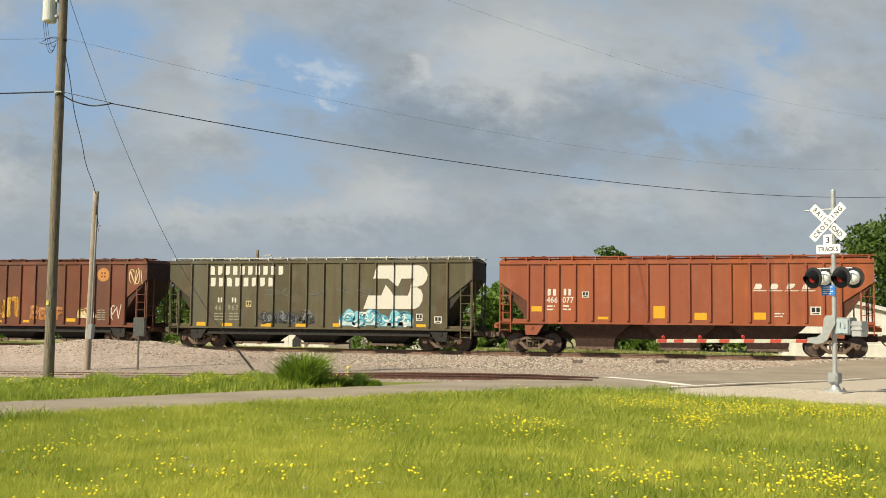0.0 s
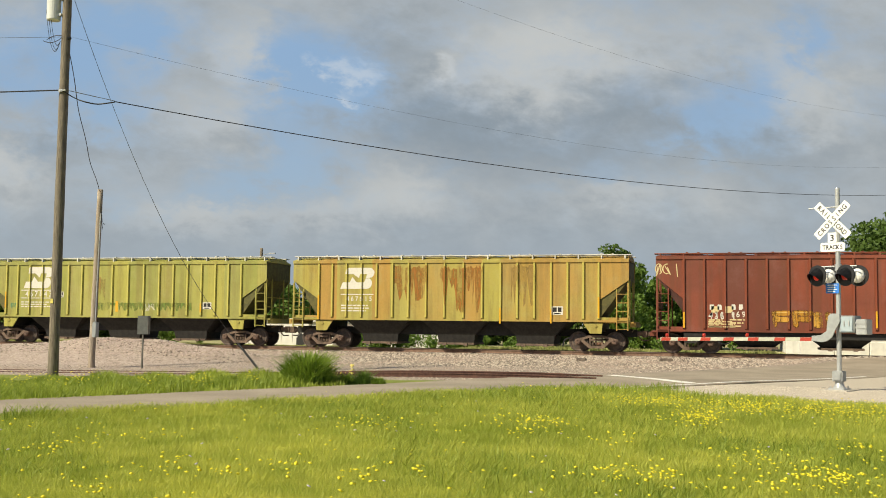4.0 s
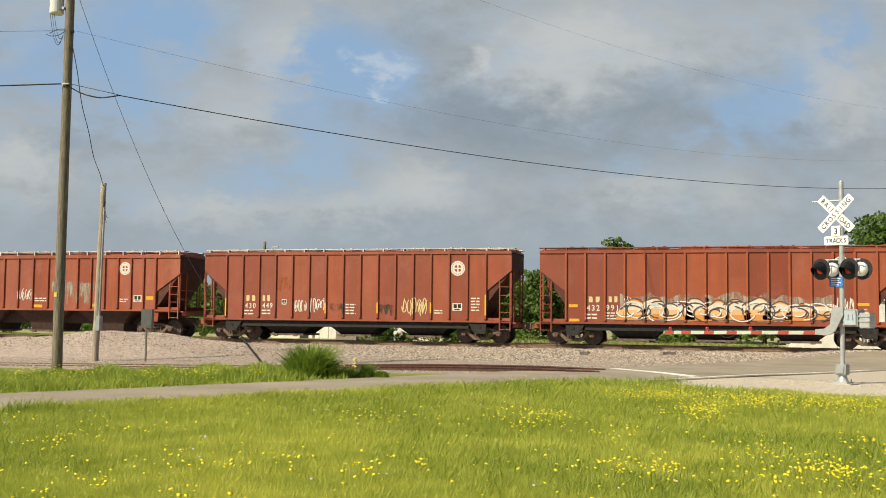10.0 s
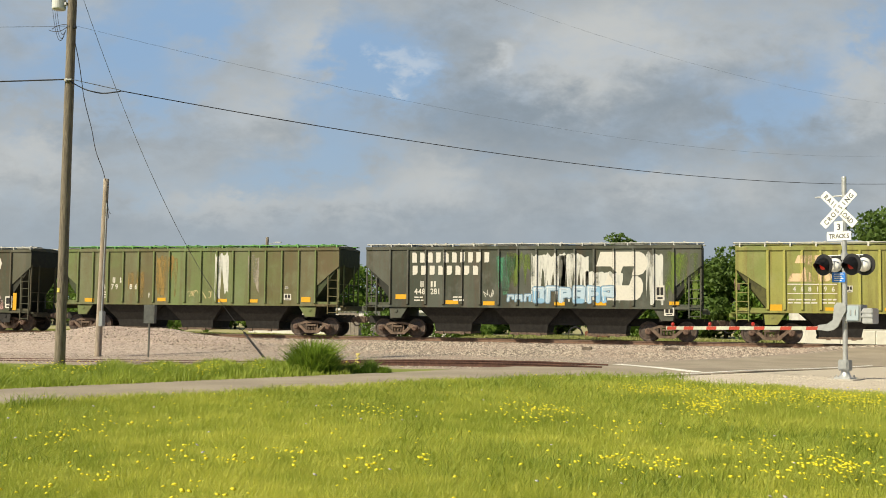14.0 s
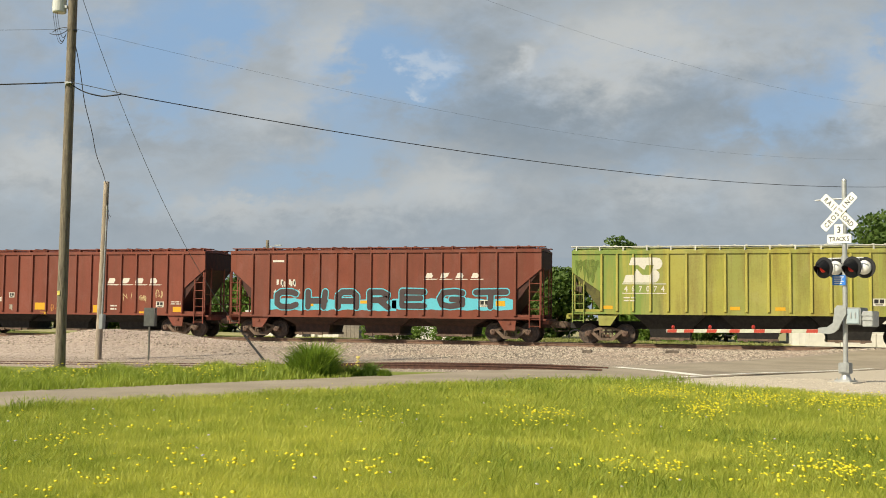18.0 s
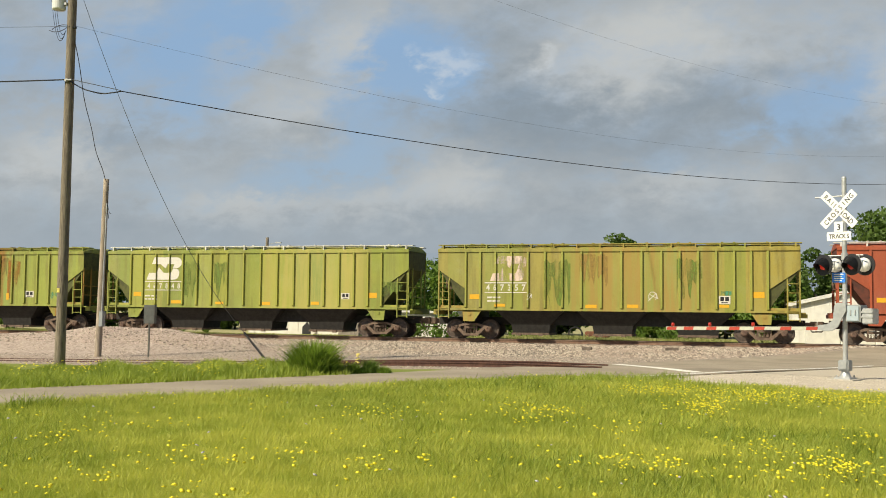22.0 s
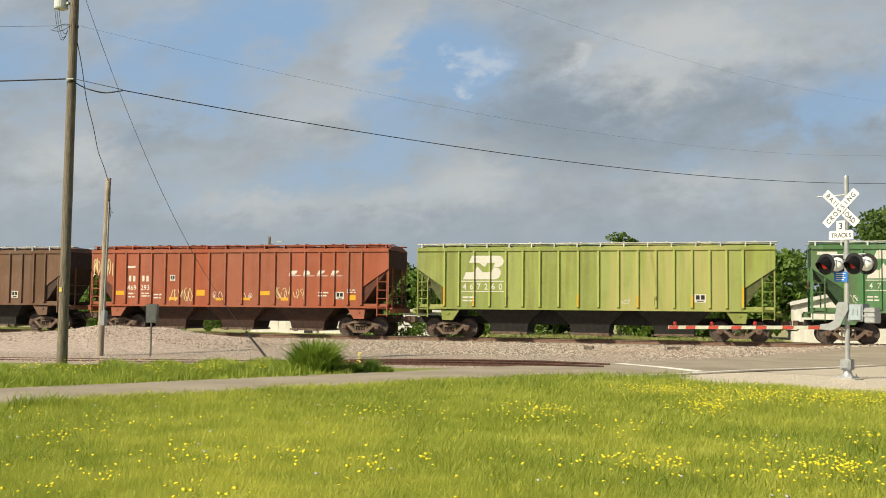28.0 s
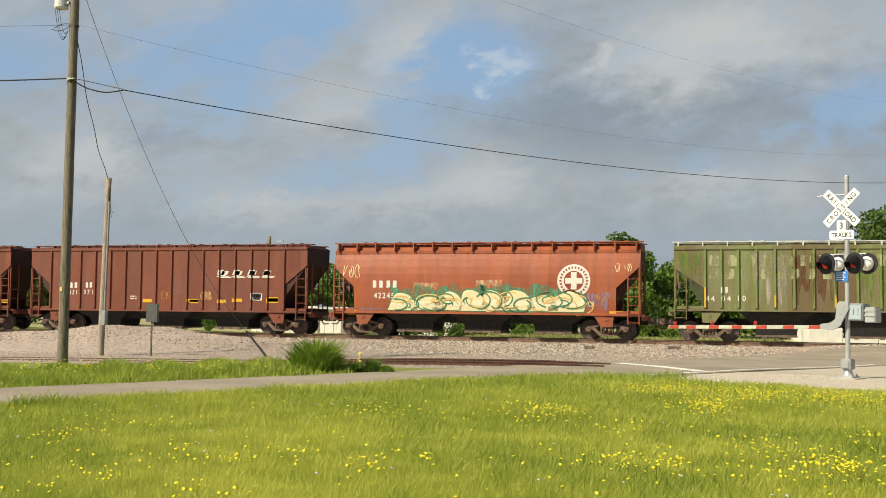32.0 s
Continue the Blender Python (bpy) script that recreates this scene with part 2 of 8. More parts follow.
def build_sky():
    bm = bmesh.new()
    cols = []
    for i in range(61):
        a = radians(-75 + 2.5 * i)
        cols.append([bm.verts.new((4850 * math.sin(a), 4850 * math.cos(a), z)) for z in (-100, 200, 500)])
    for a, b in zip(cols, cols[1:]):
        for i in range(2):
            bm.faces.new((a[i], b[i], b[i + 1], a[i + 1]))
    tagged(part("backdrop", mesh("backdrop", bm), glow(Nodes("horizon_haze"), HAZE), None), "grey haze low over the horizon", "sky", kind="structure")
    bm = bmesh.new()
    rows = []
    for y in (700, 900, 1200, 1700, 2500, 3500, 4500):
        rows.append([bm.verts.new((x * y, y, CLOUD_H)) for x in np.linspace(-1.1, 0.75, 12)])
    for a, b in zip(rows, rows[1:]):
        for i in range(11):
            bm.faces.new((a[i], a[i + 1], b[i + 1], b[i]))
    ob = part("clouds", mesh("clouds", bm), cloud_material(), None)
    return tagged(ob, "grey cloud with blue gaps drifting over the fields", "clouds", kind="structure")


clouds = build_sky()


# ---- ground ----
RAIL_Y, RAIL_Z = 53.55, 0.27  # centre line and rail top of the train's track
GRADE = 0.0040  # the line climbs gently to the right
SIDE_Y = 32.6  # centre line of the near siding
ROAD_DIR = Vector((0.56, 0.83, 0)).normalized()
ROAD_SIDE = Vector((0.83, -0.56, 0)).normalized()  # to the right of one who drives towards the tracks
ROAD_AT = Vector((-6.0, 28.4, 0))  # a point on the road's middle
ROAD_HALF = 3.4


def smooth(a, b, x):
    t = np.clip((x - a) / (b - a), 0, 1)
    return t * t * (3 - 2 * t)


def rail_z(x):
    return RAIL_Z + GRADE * np.clip(np.asarray(x, float) + 22, -60, 60)


def road_offset(x, y):
    return (x - ROAD_AT.x) * ROAD_SIDE.x + (y - ROAD_AT.y) * ROAD_SIDE.y


def ground_z(x, y):
    """Height of the ground: a field that falls a little to the west, the ballast bank, a pile of ballast."""
    x, y = np.asarray(x, float), np.asarray(y, float)
    z = -0.015 * np.maximum(0, -x - 5) * smooth(-80, -40, x)
    z = z * (1 - smooth(36, 46, y))
    bank = smooth(36, 49.5, y) * (1 - smooth(56.5, 58.5, y))
    z = z + bank * (rail_z(x) - 0.20)
    off = np.abs(road_offset(x, y))
    on_road = 1 - smooth(ROAD_HALF + 0.2, ROAD_HALF + 2.0, off)
    z = z + on_road * smooth(44, 50.5, y) * (1 - smooth(57, 62, y)) * 0.18
    r = np.hypot((x + 27.0) / 7.5, (y - 42.5) / 4.3)
    z = z + 0.85 * np.clip(1 - r, 0, 1) ** 0.8 * (1 + 0.12 * np.sin(x * 1.7) * np.cos(y * 1.3))
    r = np.hypot((x + 38.0) / 6.5, (y - 43) / 4.0)
    z = z + 0.6 * np.clip(1 - r, 0, 1) ** 0.9
    return z


def ground_material():
    m = Nodes("ground")
    v = m.coords()
    sep = m.n("SeparateXYZ")
    m.link(v, sep.inputs[0])
    x, y = sep.outputs[0], sep.outputs[1]
    n = m.noise(v, 0.5, 5)
    fine = m.noise(v, 9.0, 6, 0.7)
    field = m.mix(m.ramp(n, 0.35, 0.65), (0.17, 0.21, 0.02), (0.26, 0.29, 0.035))
    field = m.mix(m.ramp(fine, 0.35, 0.7, 0.0, 0.5), field, (0.12, 0.13, 0.02))
    field = m.mix(m.ramp(y, 57.0, 59.0), field, m.mix(fine, (0.26, 0.25, 0.10), (0.38, 0.34, 0.18)))
    vor = m.n("TexVoronoi")
    m.link(v, vor.inputs["Vector"])
    vor.inputs["Scale"].default_value = 14.0
    st = m.n("SeparateColor")
    m.link(vor.outputs["Color"], st.inputs[0])
    gravel = m.mix(st.outputs[0], (0.15, 0.122, 0.098), (0.44, 0.375, 0.305))
    gravel = m.mix(m.ramp(m.noise(v, 0.35, 4), 0.4, 0.65), gravel, (0.32, 0.262, 0.21))
    gravel = m.mix(m.ramp(x, -14.0, -26.0, 0.0, 0.75), gravel, m.mix(st.outputs[0], (0.30, 0.235, 0.20), (0.48, 0.39, 0.335)))
    wob = m.math("ADD", y, m.math("MULTIPLY", m.math("SUBTRACT", n, 0.5), 2.0))
    rock = m.math("MULTIPLY", m.ramp(wob, 29.6, 30.4), m.ramp(wob, 57.4, 58.6, 1.0, 0.0))
    # pale crushed stone by the crossing signal
    off = m.math("ADD", m.math("MULTIPLY", m.math("SUBTRACT", x, ROAD_AT.x), ROAD_SIDE.x), m.math("MULTIPLY", m.math("SUBTRACT", y, ROAD_AT.y), ROAD_SIDE.y))
    wo = m.math("ADD", off, m.math("MULTIPLY", m.math("SUBTRACT", n, 0.5), 1.5))
    stone = m.math("MULTIPLY", m.ramp(wob, 21.8, 22.8), m.math("MULTIPLY", m.ramp(wo, 2.5, 3.2), m.ramp(wob, 43.0, 46.0, 1.0, 0.0)))
    col = m.mix(rock, field, gravel)
    col = m.mix(stone, col, m.mix(fine, (0.36, 0.31, 0.235), (0.58, 0.51, 0.41)))
    m.bump(m.math("ADD", fine, vor.outputs["Distance"]), 0.6, 0.03)
    return m.done(col, 0.95)


def build_ground():
    xs = np.concatenate([[-3000, -1500, -700, -300, -150, -100], np.arange(-80, 40.1, 0.5), [60, 100, 150, 300, 700, 1500, 3000]])
    ys = np.concatenate([[-3000, -1000, -300, -100, -30, -10], np.arange(0, 70.1, 0.5), [75, 85, 100, 130, 180, 260, 400, 700, 1200, 2000, 3000]])
    X, Y = np.meshgrid(xs, ys)
    Z = ground_z(X, Y)
    k = len(xs)
    i = np.arange(len(ys) - 1)[:, None] * k + np.arange(k - 1)[None]
    f = np.stack([i, i + 1, i + 1 + k, i + k], -1).reshape(-1, 4)
    ob = part("ground", array_mesh("ground", np.stack([X, Y, Z], -1).reshape(-1, 3), f), ground_material(), None)
    for p in ob.data.polygons:
        p.use_smooth = True
    return tagged(ob, "field of grass and a wide bank of railway ballast", "ground", kind="structure")


build_ground()


def asphalt():
    m = Nodes("asphalt")
    v = m.coords()
    a, b = m.noise(v, 30, 4, 0.7), m.noise(v, 0.6, 5)
    col = m.mix(m.ramp(b, 0.3, 0.7), (0.27, 0.225, 0.165), (0.37, 0.315, 0.235))
    col = m.mix(m.ramp(a, 0.35, 0.7, 0.0, 0.5), col, (0.19, 0.16, 0.125))
    m.bump(a, 0.5, 0.01)
    return m.done(col, 0.9)


def strip(name, mat, a, b, half, rise, thick=0.05, step=0.5, skew=0.0):
    """A ribbon laid on the ground from a to b (metres along the road), half metres to either side."""
    n = max(2, int((b - a) / step))
    bm = bmesh.new()
    rows = []
    for i in range(n + 1):
        s = a + (b - a) * i / n
        row = []
        for o in np.linspace(half[0], half[1], 7):
            p = ROAD_AT + ROAD_DIR * (s + o * skew) + ROAD_SIDE * o
            up = 0.025 * math.exp(-((p.y - SIDE_Y) / 1.8) ** 2)
            row.append(bm.verts.new((p.x, p.y, float(ground_z(p.x, p.y)) + rise + up)))
        rows.append(row)
    for r, q in zip(rows, rows[1:]):
        for i in range(6):
            bm.faces.new((r[i], r[i + 1], q[i + 1], q[i]))
    ext = bmesh.ops.extrude_face_region(bm, geom=bm.faces[:])
    for v in ext["geom"]:
        if isinstance(v, bmesh.types.BMVert):
            v.co.z -= thick
    return mesh(name, bm)


ASPHALT = asphalt()
tagged(part("road", strip("road", ASPHALT, -60, 90, (-2.4, 3.1), 0.014, 0.07), ASPHALT, None),
       "narrow sun-bleached asphalt road over the railway crossing", "road", kind="structure")
ROAD_WHITE = plain("road_paint", (0.72, 0.70, 0.64), 0.8, vary=0.2, scale=9)

tagged(part("road_line", strip("edge_line", ROAD_WHITE, -8, 14, (2.66, 2.84), 0.020, 0.004), ROAD_WHITE, None),
       "worn white edge line on the road", "road marking", kind="structure")
tagged(part("stop_line", strip("stop_line", ROAD_WHITE, 5.6, 6.05, (-1.9, 2.45), 0.020, 0.004, 0.2, -0.38), ROAD_WHITE, None),
       "worn white stop line before the crossing", "road marking", kind="structure")

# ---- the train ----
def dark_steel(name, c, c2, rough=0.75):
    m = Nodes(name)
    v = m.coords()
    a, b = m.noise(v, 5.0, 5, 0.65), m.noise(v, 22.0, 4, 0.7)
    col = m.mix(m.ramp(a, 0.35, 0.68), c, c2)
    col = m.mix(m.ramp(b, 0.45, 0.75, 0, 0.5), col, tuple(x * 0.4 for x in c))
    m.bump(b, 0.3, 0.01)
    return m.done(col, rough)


TRUCK = dark_steel("truck_steel", (0.10, 0.068, 0.048), (0.20, 0.135, 0.095))
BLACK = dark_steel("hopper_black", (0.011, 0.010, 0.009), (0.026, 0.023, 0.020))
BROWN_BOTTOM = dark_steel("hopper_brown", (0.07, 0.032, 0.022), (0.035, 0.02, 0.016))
GREY_BOTTOM = dark_steel("hopper_grey", (0.55, 0.45, 0.34), (0.34, 0.27, 0.2))
WHEEL = dark_steel("wheel_steel", (0.06, 0.047, 0.04), (0.13, 0.09, 0.07), 0.6)
BEARING = dark_steel("bearing_rust", (0.10, 0.06, 0.045), (0.17, 0.105, 0.075))
ROOFWHITE = plain("roof_galvanised", (0.55, 0.54, 0.50), 0.6, vary=0.3, scale=3)
WHEEL_R = 0.48
MESHES = {}


def shared(key, make):
    if key not in MESHES:
        MESHES[key] = make()
    return MESHES[key]


class Kind:
    def __init__(self, name, length, eave, top, sill, gus, d1, d2, panels, deep):
        self.name, self.half, self.eave, self.top, self.sill = name, length / 2, eave, top, sill
        self.gus, self.d1, self.d2, self.panels, self.deep = gus, d1, d2, panels, deep
        a = self.half - gus
        if name == "b":  # posts stand closer towards the ends
            steps = (0.49, 1.45, 2.38, 3.23, 4.08, 4.91, 5.72, 6.49, 7.23)
            self.ribs = [-x for x in steps[::-1]] + list(steps)
        else:
            self.ribs = [-a + 2 * a * i / panels for i in range(panels + 1)]
        self.truck = self.half - 1.62


KINDS = {
    "a": Kind("a", 16.75, 4.54, 4.78, 1.12, 1.30, 3.62, 2.55, 15, False),
    "d": Kind("d", 16.75, 4.54, 4.78, 1.64, 1.30, 3.62, 2.55, 15, True),
    "s": Kind("s", 16.75, 4.54, 4.78, 1.22, 1.30, 3.62, 2.55, 15, True),
    "b": Kind("b", 17.35, 4.42, 4.75, 1.52, 1.44, 3.46, 2.48, 17, True),
    "c": Kind("c", 15.70, 4.30, 4.80, 1.25, 1.15, 3.55, 2.50, 6, True),
}


def side_outline(k):
    h, g = k.half, k.half - k.gus
    return [(-h, k.eave), (-h, k.d1), (-g, k.d2), (-g, k.sill), (g, k.sill), (g, k.d2), (h, k.d1), (h, k.eave)]


def m_side(k, s):
    bm = bmesh.new()
    if k.name != "c":
        slab(bm, side_outline(k), s * 1.55, s * 1.525)
        if k.name in "asd":  # a welded seam along the side
            g = k.half - k.gus
            box(bm, -g, g, s * 1.5495, s * 1.5535, 2.40, 2.425)
    else:
        # rounded side: the plate bows in towards eave and sill
        rows = []
        zs = sorted([k.sill + (k.eave - k.sill) * j / 8 for j in range(9)] + [k.d2, k.d1])
        for z in zs:
            j = (z - k.sill) / (k.eave - k.sill) * 8
            y = 1.55 - 0.32 * max(0, (j - 4) / 4) ** 2 - 0.05 * max(0, (2 - j) / 2) ** 2
            e = k.half - k.gus + k.gus * min(1, max(0, (z - k.d2) / (k.d1 - k.d2)))
            rows.append([[bm.verts.new((x, s * (y - d), z)) for x in np.linspace(-e, e, 9)] for d in (0, 0.03)])
        for p, q in zip(rows, rows[1:]):
            for i in range(8):
                for d in (0, 1):
                    bm.faces.new((p[d][i], p[d][i + 1], q[d][i + 1], q[d][i]))
            for i in (0, 8):
                bm.faces.new((p[0][i], q[0][i], q[1][i], p[1][i]))
        for r in (rows[0], rows[-1]):
            for i in range(8):
                bm.faces.new((r[0][i], r[0][i + 1], r[1][i + 1], r[1][i]))
    return mesh("side_panel", bm, False)


def m_body(k):
    h, y = k.half - 0.03, 1.5 if k.name != "c" else 1.2
    low = k.sill - 0.02
    inner = h - 0.74 * (k.d1 - low)
    bm = bmesh.new()
    slab(bm, [(-h, k.eave - 0.02), (-h, k.d1), (-inner, low), (inner, low), (h, k.d1), (h, k.eave - 0.02)], -y, y)
    return mesh("body", bm)


def m_roof(k):
    bm = bmesh.new()
    h = k.half
    w = 1.55 if k.name != "c" else 1.25
    prof = [(-w, k.eave), (-w, k.eave + 0.06), (-0.95, k.top - 0.14), (-0.4, k.top - 0.06), (0.4, k.top - 0.06), (0.95, k.top - 0.14), (w, k.eave + 0.06), (w, k.eave)]
    a = [bm.verts.new((-h, y, z)) for y, z in prof]
    b = [bm.verts.new((h, y, z)) for y, z in prof]
    bm.faces.new(a)
    bm.faces.new(b[::-1])
    for i in range(len(prof)):
        j = (i + 1) % len(prof)
        bm.faces.new((a[j], a[i], b[i], b[j]))
    return mesh("roof", bm)


def m_walk(k):
    """Running boards along the roof on brackets, and the row of hatch covers."""
    bm = bmesh.new()
    h = k.half
    for s in (-1, 1):
        box(bm, -h - 0.1, h + 0.1, s * 0.72, s * 1.22, k.top - 0.06, k.top - 0.02)
        for i in range(16):
            x = -h + 0.2 + (2 * h - 0.4) * i / 15
            box(bm, x - 0.03, x + 0.03, s * 1.16, s * 1.42, k.eave + 0.05, k.top - 0.05)
    return mesh("roof_walk", bm)


def m_hatch():
    bm = bmesh.new()
    box(bm, -0.75, 0.75, -0.42, 0.42, -0.10, 0.02)
    bevel(bm, 0.03)
    box(bm, -0.05, 0.05, -0.5, 0.5, 0.02, 0.05)
    box(bm, 0.5, 0.6, -0.5, 0.5, 0.02, 0.05)
    return mesh("hatch_cover", bm)


def m_rib(k):
    bm = bmesh.new()
    z0, z1 = k.sill + 0.02, k.eave - 0.09
    v = box(bm, -0.06, 0.06, -1.63, -1.551, z0, z1)
    for p in v:
        if p.co.y < -1.6:
            p.co.x *= 0.65
            p.co.z += 0.05 if p.co.z < 2 else -0.02
    return mesh("rib", bm)


def m_far_ribs(k):
    bm = bmesh.new()
    for x in k.ribs:
        box(bm, x - 0.05, x + 0.05, 1.551, 1.63, k.sill + 0.02, k.eave - 0.09)
    return mesh("far_posts", bm)


def m_chord(k, s):
    bm = bmesh.new()
    y = 1.55 if k.name != "c" else 1.24
    box(bm, -k.half, k.half, s * y, s * (y + 0.05), k.eave - 0.09, k.eave + 0.055)
    return mesh("top_chord", bm)


def m_sill(k, s):
    bm = bmesh.new()
    box(bm, -k.half, k.half, s * 1.5, s * 1.57, k.sill - 0.09, k.sill + 0.015)
    return mesh("side_sill", bm)


def m_hopper(k):
    """A tapering hopper over a boxy throat."""
    if k.deep:
        rows = ((1.75, 1.46, k.sill - 0.05), (0.98, 1.02, 0.74), (0.90, 0.92, 0.30))
    else:
        rows = ((1.40, 1.20, 0.82), (0.88, 0.95, 0.42), (0.80, 0.80, 0.30))
    bm = bmesh.new()
    rings = [[bm.verts.new((x * a, y * w, z)) for x, y in ((-1, -1), (1, -1), (1, 1), (-1, 1))] for a, w, z in rows]
    bm.faces.new(rings[0])
    bm.faces.new(rings[-1][::-1])
    for p, q in zip(rings, rings[1:]):
        for i in range(4):
            bm.faces.new((p[i], q[i], q[(i + 1) % 4], p[(i + 1) % 4]))
    return mesh("hopper", bm)


def m_gate():
    bm = bmesh.new()
    box(bm, -0.94, 0.94, -1.12, 1.12, 0.24, 0.34)
    rod(bm, (-0.55, -1.25, 0.27), (-0.55, 1.25, 0.27), 0.035, 6)
    rod(bm, (0.55, -1.25, 0.27), (0.55, 1.25, 0.27), 0.035, 6)
    box(bm, -0.65, -0.45, -1.3, -1.18, 0.20, 0.34)
    box(bm, 0.45, 0.65, -1.3, -1.18, 0.20, 0.34)
    return mesh("outlet_gate", bm)


def m_frame(k):
    """Centre sill, and for shallow hoppers the skirt below the side."""
    bm = bmesh.new()
    box(bm, -k.half - 0.25, k.half + 0.25, -0.2, 0.2, 0.72, 1.10)
    if not k.deep:
        box(bm, -k.half + 2.2, k.half - 2.2, -1.42, 1.42, 0.72, k.sill - 0.03)
    else:
        box(bm, -k.half + 3.6, k.half - 3.6, -0.80, 0.80, 0.72, k.sill - 0.06)
    for s in (-1, 1):
        box(bm, s * k.truck - 0.35, s * k.truck + 0.35, -1.35, 1.35, 0.95, k.sill)
    return mesh("underframe", bm)


def m_end(k):
    """Walkway and buffer beam at the +x end."""
    bm = bmesh.new()
    h, g = k.half, k.half - k.gus
    box(bm, g - 0.6, h + 0.22, -1.5, 1.5, k.sill - 0.13, k.sill - 0.06)
    box(bm, h + 0.02, h + 0.3, -1.3, 1.3, k.sill - 0.32, k.sill - 0.131)
    return mesh("end_platform", bm)


def m_post(k, top):
    bm = bmesh.new()
    box(bm, -0.03, 0.03, -0.035, 0.035, k.sill - 0.06, top)
    return mesh("post", bm)


def m_rail_x(k):
    bm = bmesh.new()
    rod(bm, (0, -1.45, 0), (0, 1.45, 0), 0.022, 6)
    return mesh("end_rail", bm)


def m_rail_side(k):
    bm = bmesh.new()
    box(bm, 0, k.gus, -0.03, 0.03, -0.06, 0.06)
    return mesh("side_rail", bm)


def m_ladder(k, s):
    bm = bmesh.new()
    h = k.half
    lo, hi = k.sill - 0.5, k.d1 - 0.15
    for x in (h - 0.05, h - 0.58):
        box(bm, s * x - 0.025, s * x + 0.025, -1.62, -1.57, lo, hi if x > h - 0.3 else hi - 0.4)
    z = lo + 0.08
    while z < hi - 0.4:
        rod(bm, (s * (h - 0.58), -1.6, z), (s * (h - 0.05), -1.6, z), 0.018, 6)
        z += 0.42
    return mesh("ladder", bm)


def m_coupler():
    bm = bmesh.new()
    box(bm, -0.2, 0.34, -0.12, 0.12, -0.12, 0.12)
    box(bm, 0.28, 0.56, -0.19, 0.15, -0.17, 0.17)
    bevel(bm, 0.03)
    rod(bm, (-0.1, -1.0, 0.1), (-0.1, -0.1, 0.2), 0.02, 6)
    rod(bm, (0.1, -0.5, -0.02), (0.35, -0.45, -0.32), 0.03, 6)
    rod(bm, (0.35, -0.45, -0.32), (0.62, -0.4, -0.3), 0.03, 6)
    return mesh("coupler", bm)


def m_brake():
    bm = bmesh.new()
    for i in range(14):
        a, b = i * math.tau / 14, (i + 1) * math.tau / 14
        rod(bm, (0, 0.28 * math.cos(a), 0.28 * math.sin(a)), (0, 0.28 * math.cos(b), 0.28 * math.sin(b)), 0.02, 5)
    for i in range(4):
        a = i * math.tau / 4
        rod(bm, (0, 0, 0), (0, 0.28 * math.cos(a), 0.28 * math.sin(a)), 0.015, 5)
    box(bm, -0.25, -0.02, -0.15, 0.15, -0.25, 0.1)
    return mesh("brake_wheel", bm)


def m_bolster_plate(k, s):
    bm = bmesh.new()
    z1 = k.sill - 0.09
    slab(bm, [(s * x, z) for x, z in ((-0.62, z1), (-0.25, z1 - 0.55), (0.30, z1 - 0.55), (0.36, z1))], -1.5, -1.44)
    rod(bm, (0.0, -1.53, z1 - 0.18), (0.0, -1.44, z1 - 0.18), 0.09, 10)
    return mesh("bolster_plate", bm)


def m_side_frame():
    """Cast truck side frame with its spring nest, facing -y."""
    bm = bmesh.new()
    top = [(-1.04, 0.60), (-0.66, 0.69), (-0.36, 0.79), (0.36, 0.79), (0.66, 0.69), (1.04, 0.60), (1.04, 0.45), (0.86, 0.56), (0.64, 0.57), (0.34, 0.675),
           (-0.34, 0.675), (-0.64, 0.57), (-0.86, 0.56), (-1.04, 0.45)]
    slab(bm, top, -1.16, -1.02)
    slab(bm, [(-0.80, 0.57), (-0.62, 0.59), (-0.25, 0.29), (0.25, 0.29), (0.62, 0.59), (0.80, 0.57), (0.36, 0.16), (-0.36, 0.16)], -1.18, -1.05)
    for x in (-0.29, 0.29):
        box(bm, x - 0.04, x + 0.04, -1.15, -1.04, 0.28, 0.70)
    return mesh("side_frame", bm)


def m_springs():
    bm = bmesh.new()
    for x in (-0.16, 0.0, 0.16):
        for j in range(4):
            lathe(bm, [(0.05, -0.018), (0.07, 0), (0.05, 0.018)], 8, "Z", (x, -1.1, 0.33 + 0.05 * j))
    box(bm, -0.24, 0.24, -1.2, 1.2, 0.52, 0.62)
    return mesh("spring_nest", bm)


def m_wheelset():
    bm = bmesh.new()
    r = WHEEL_R
    for s in (-1, 1):
        lathe(bm, [(0.09, s * 0.86), (0.16, s * 0.85), (0.19, s * 0.80), (r - 0.10, s * 0.765), (r - 0.07, s * 0.80), (r - 0.01, s * 0.80), (r, s * 0.70), (r + 0.025, s * 0.685),
                   (r + 0.025, s * 0.66), (r - 0.08, s * 0.66), (0.15, s * 0.72), (0.09, s * 0.70)][::s], 28, "Y")
    rod(bm, (0, -1.12, 0), (0, 1.12, 0), 0.085, 10)
    return mesh("wheelset", bm, False)


def m_bearing():
    bm = bmesh.new()
    lathe(bm, [(0.145, -1.02), (0.145, -1.19), (0.11, -1.22), (0.08, -1.22)], 14, "Y")
    for i in range(3):
        a = i * math.tau / 3
        rod(bm, (0.07 * math.cos(a), -1.25, 0.07 * math.sin(a)), (0.07 * math.cos(a), -1.2, 0.07 * math.sin(a)), 0.022, 6)
    return mesh("bearing_cap", bm)


CARS = []


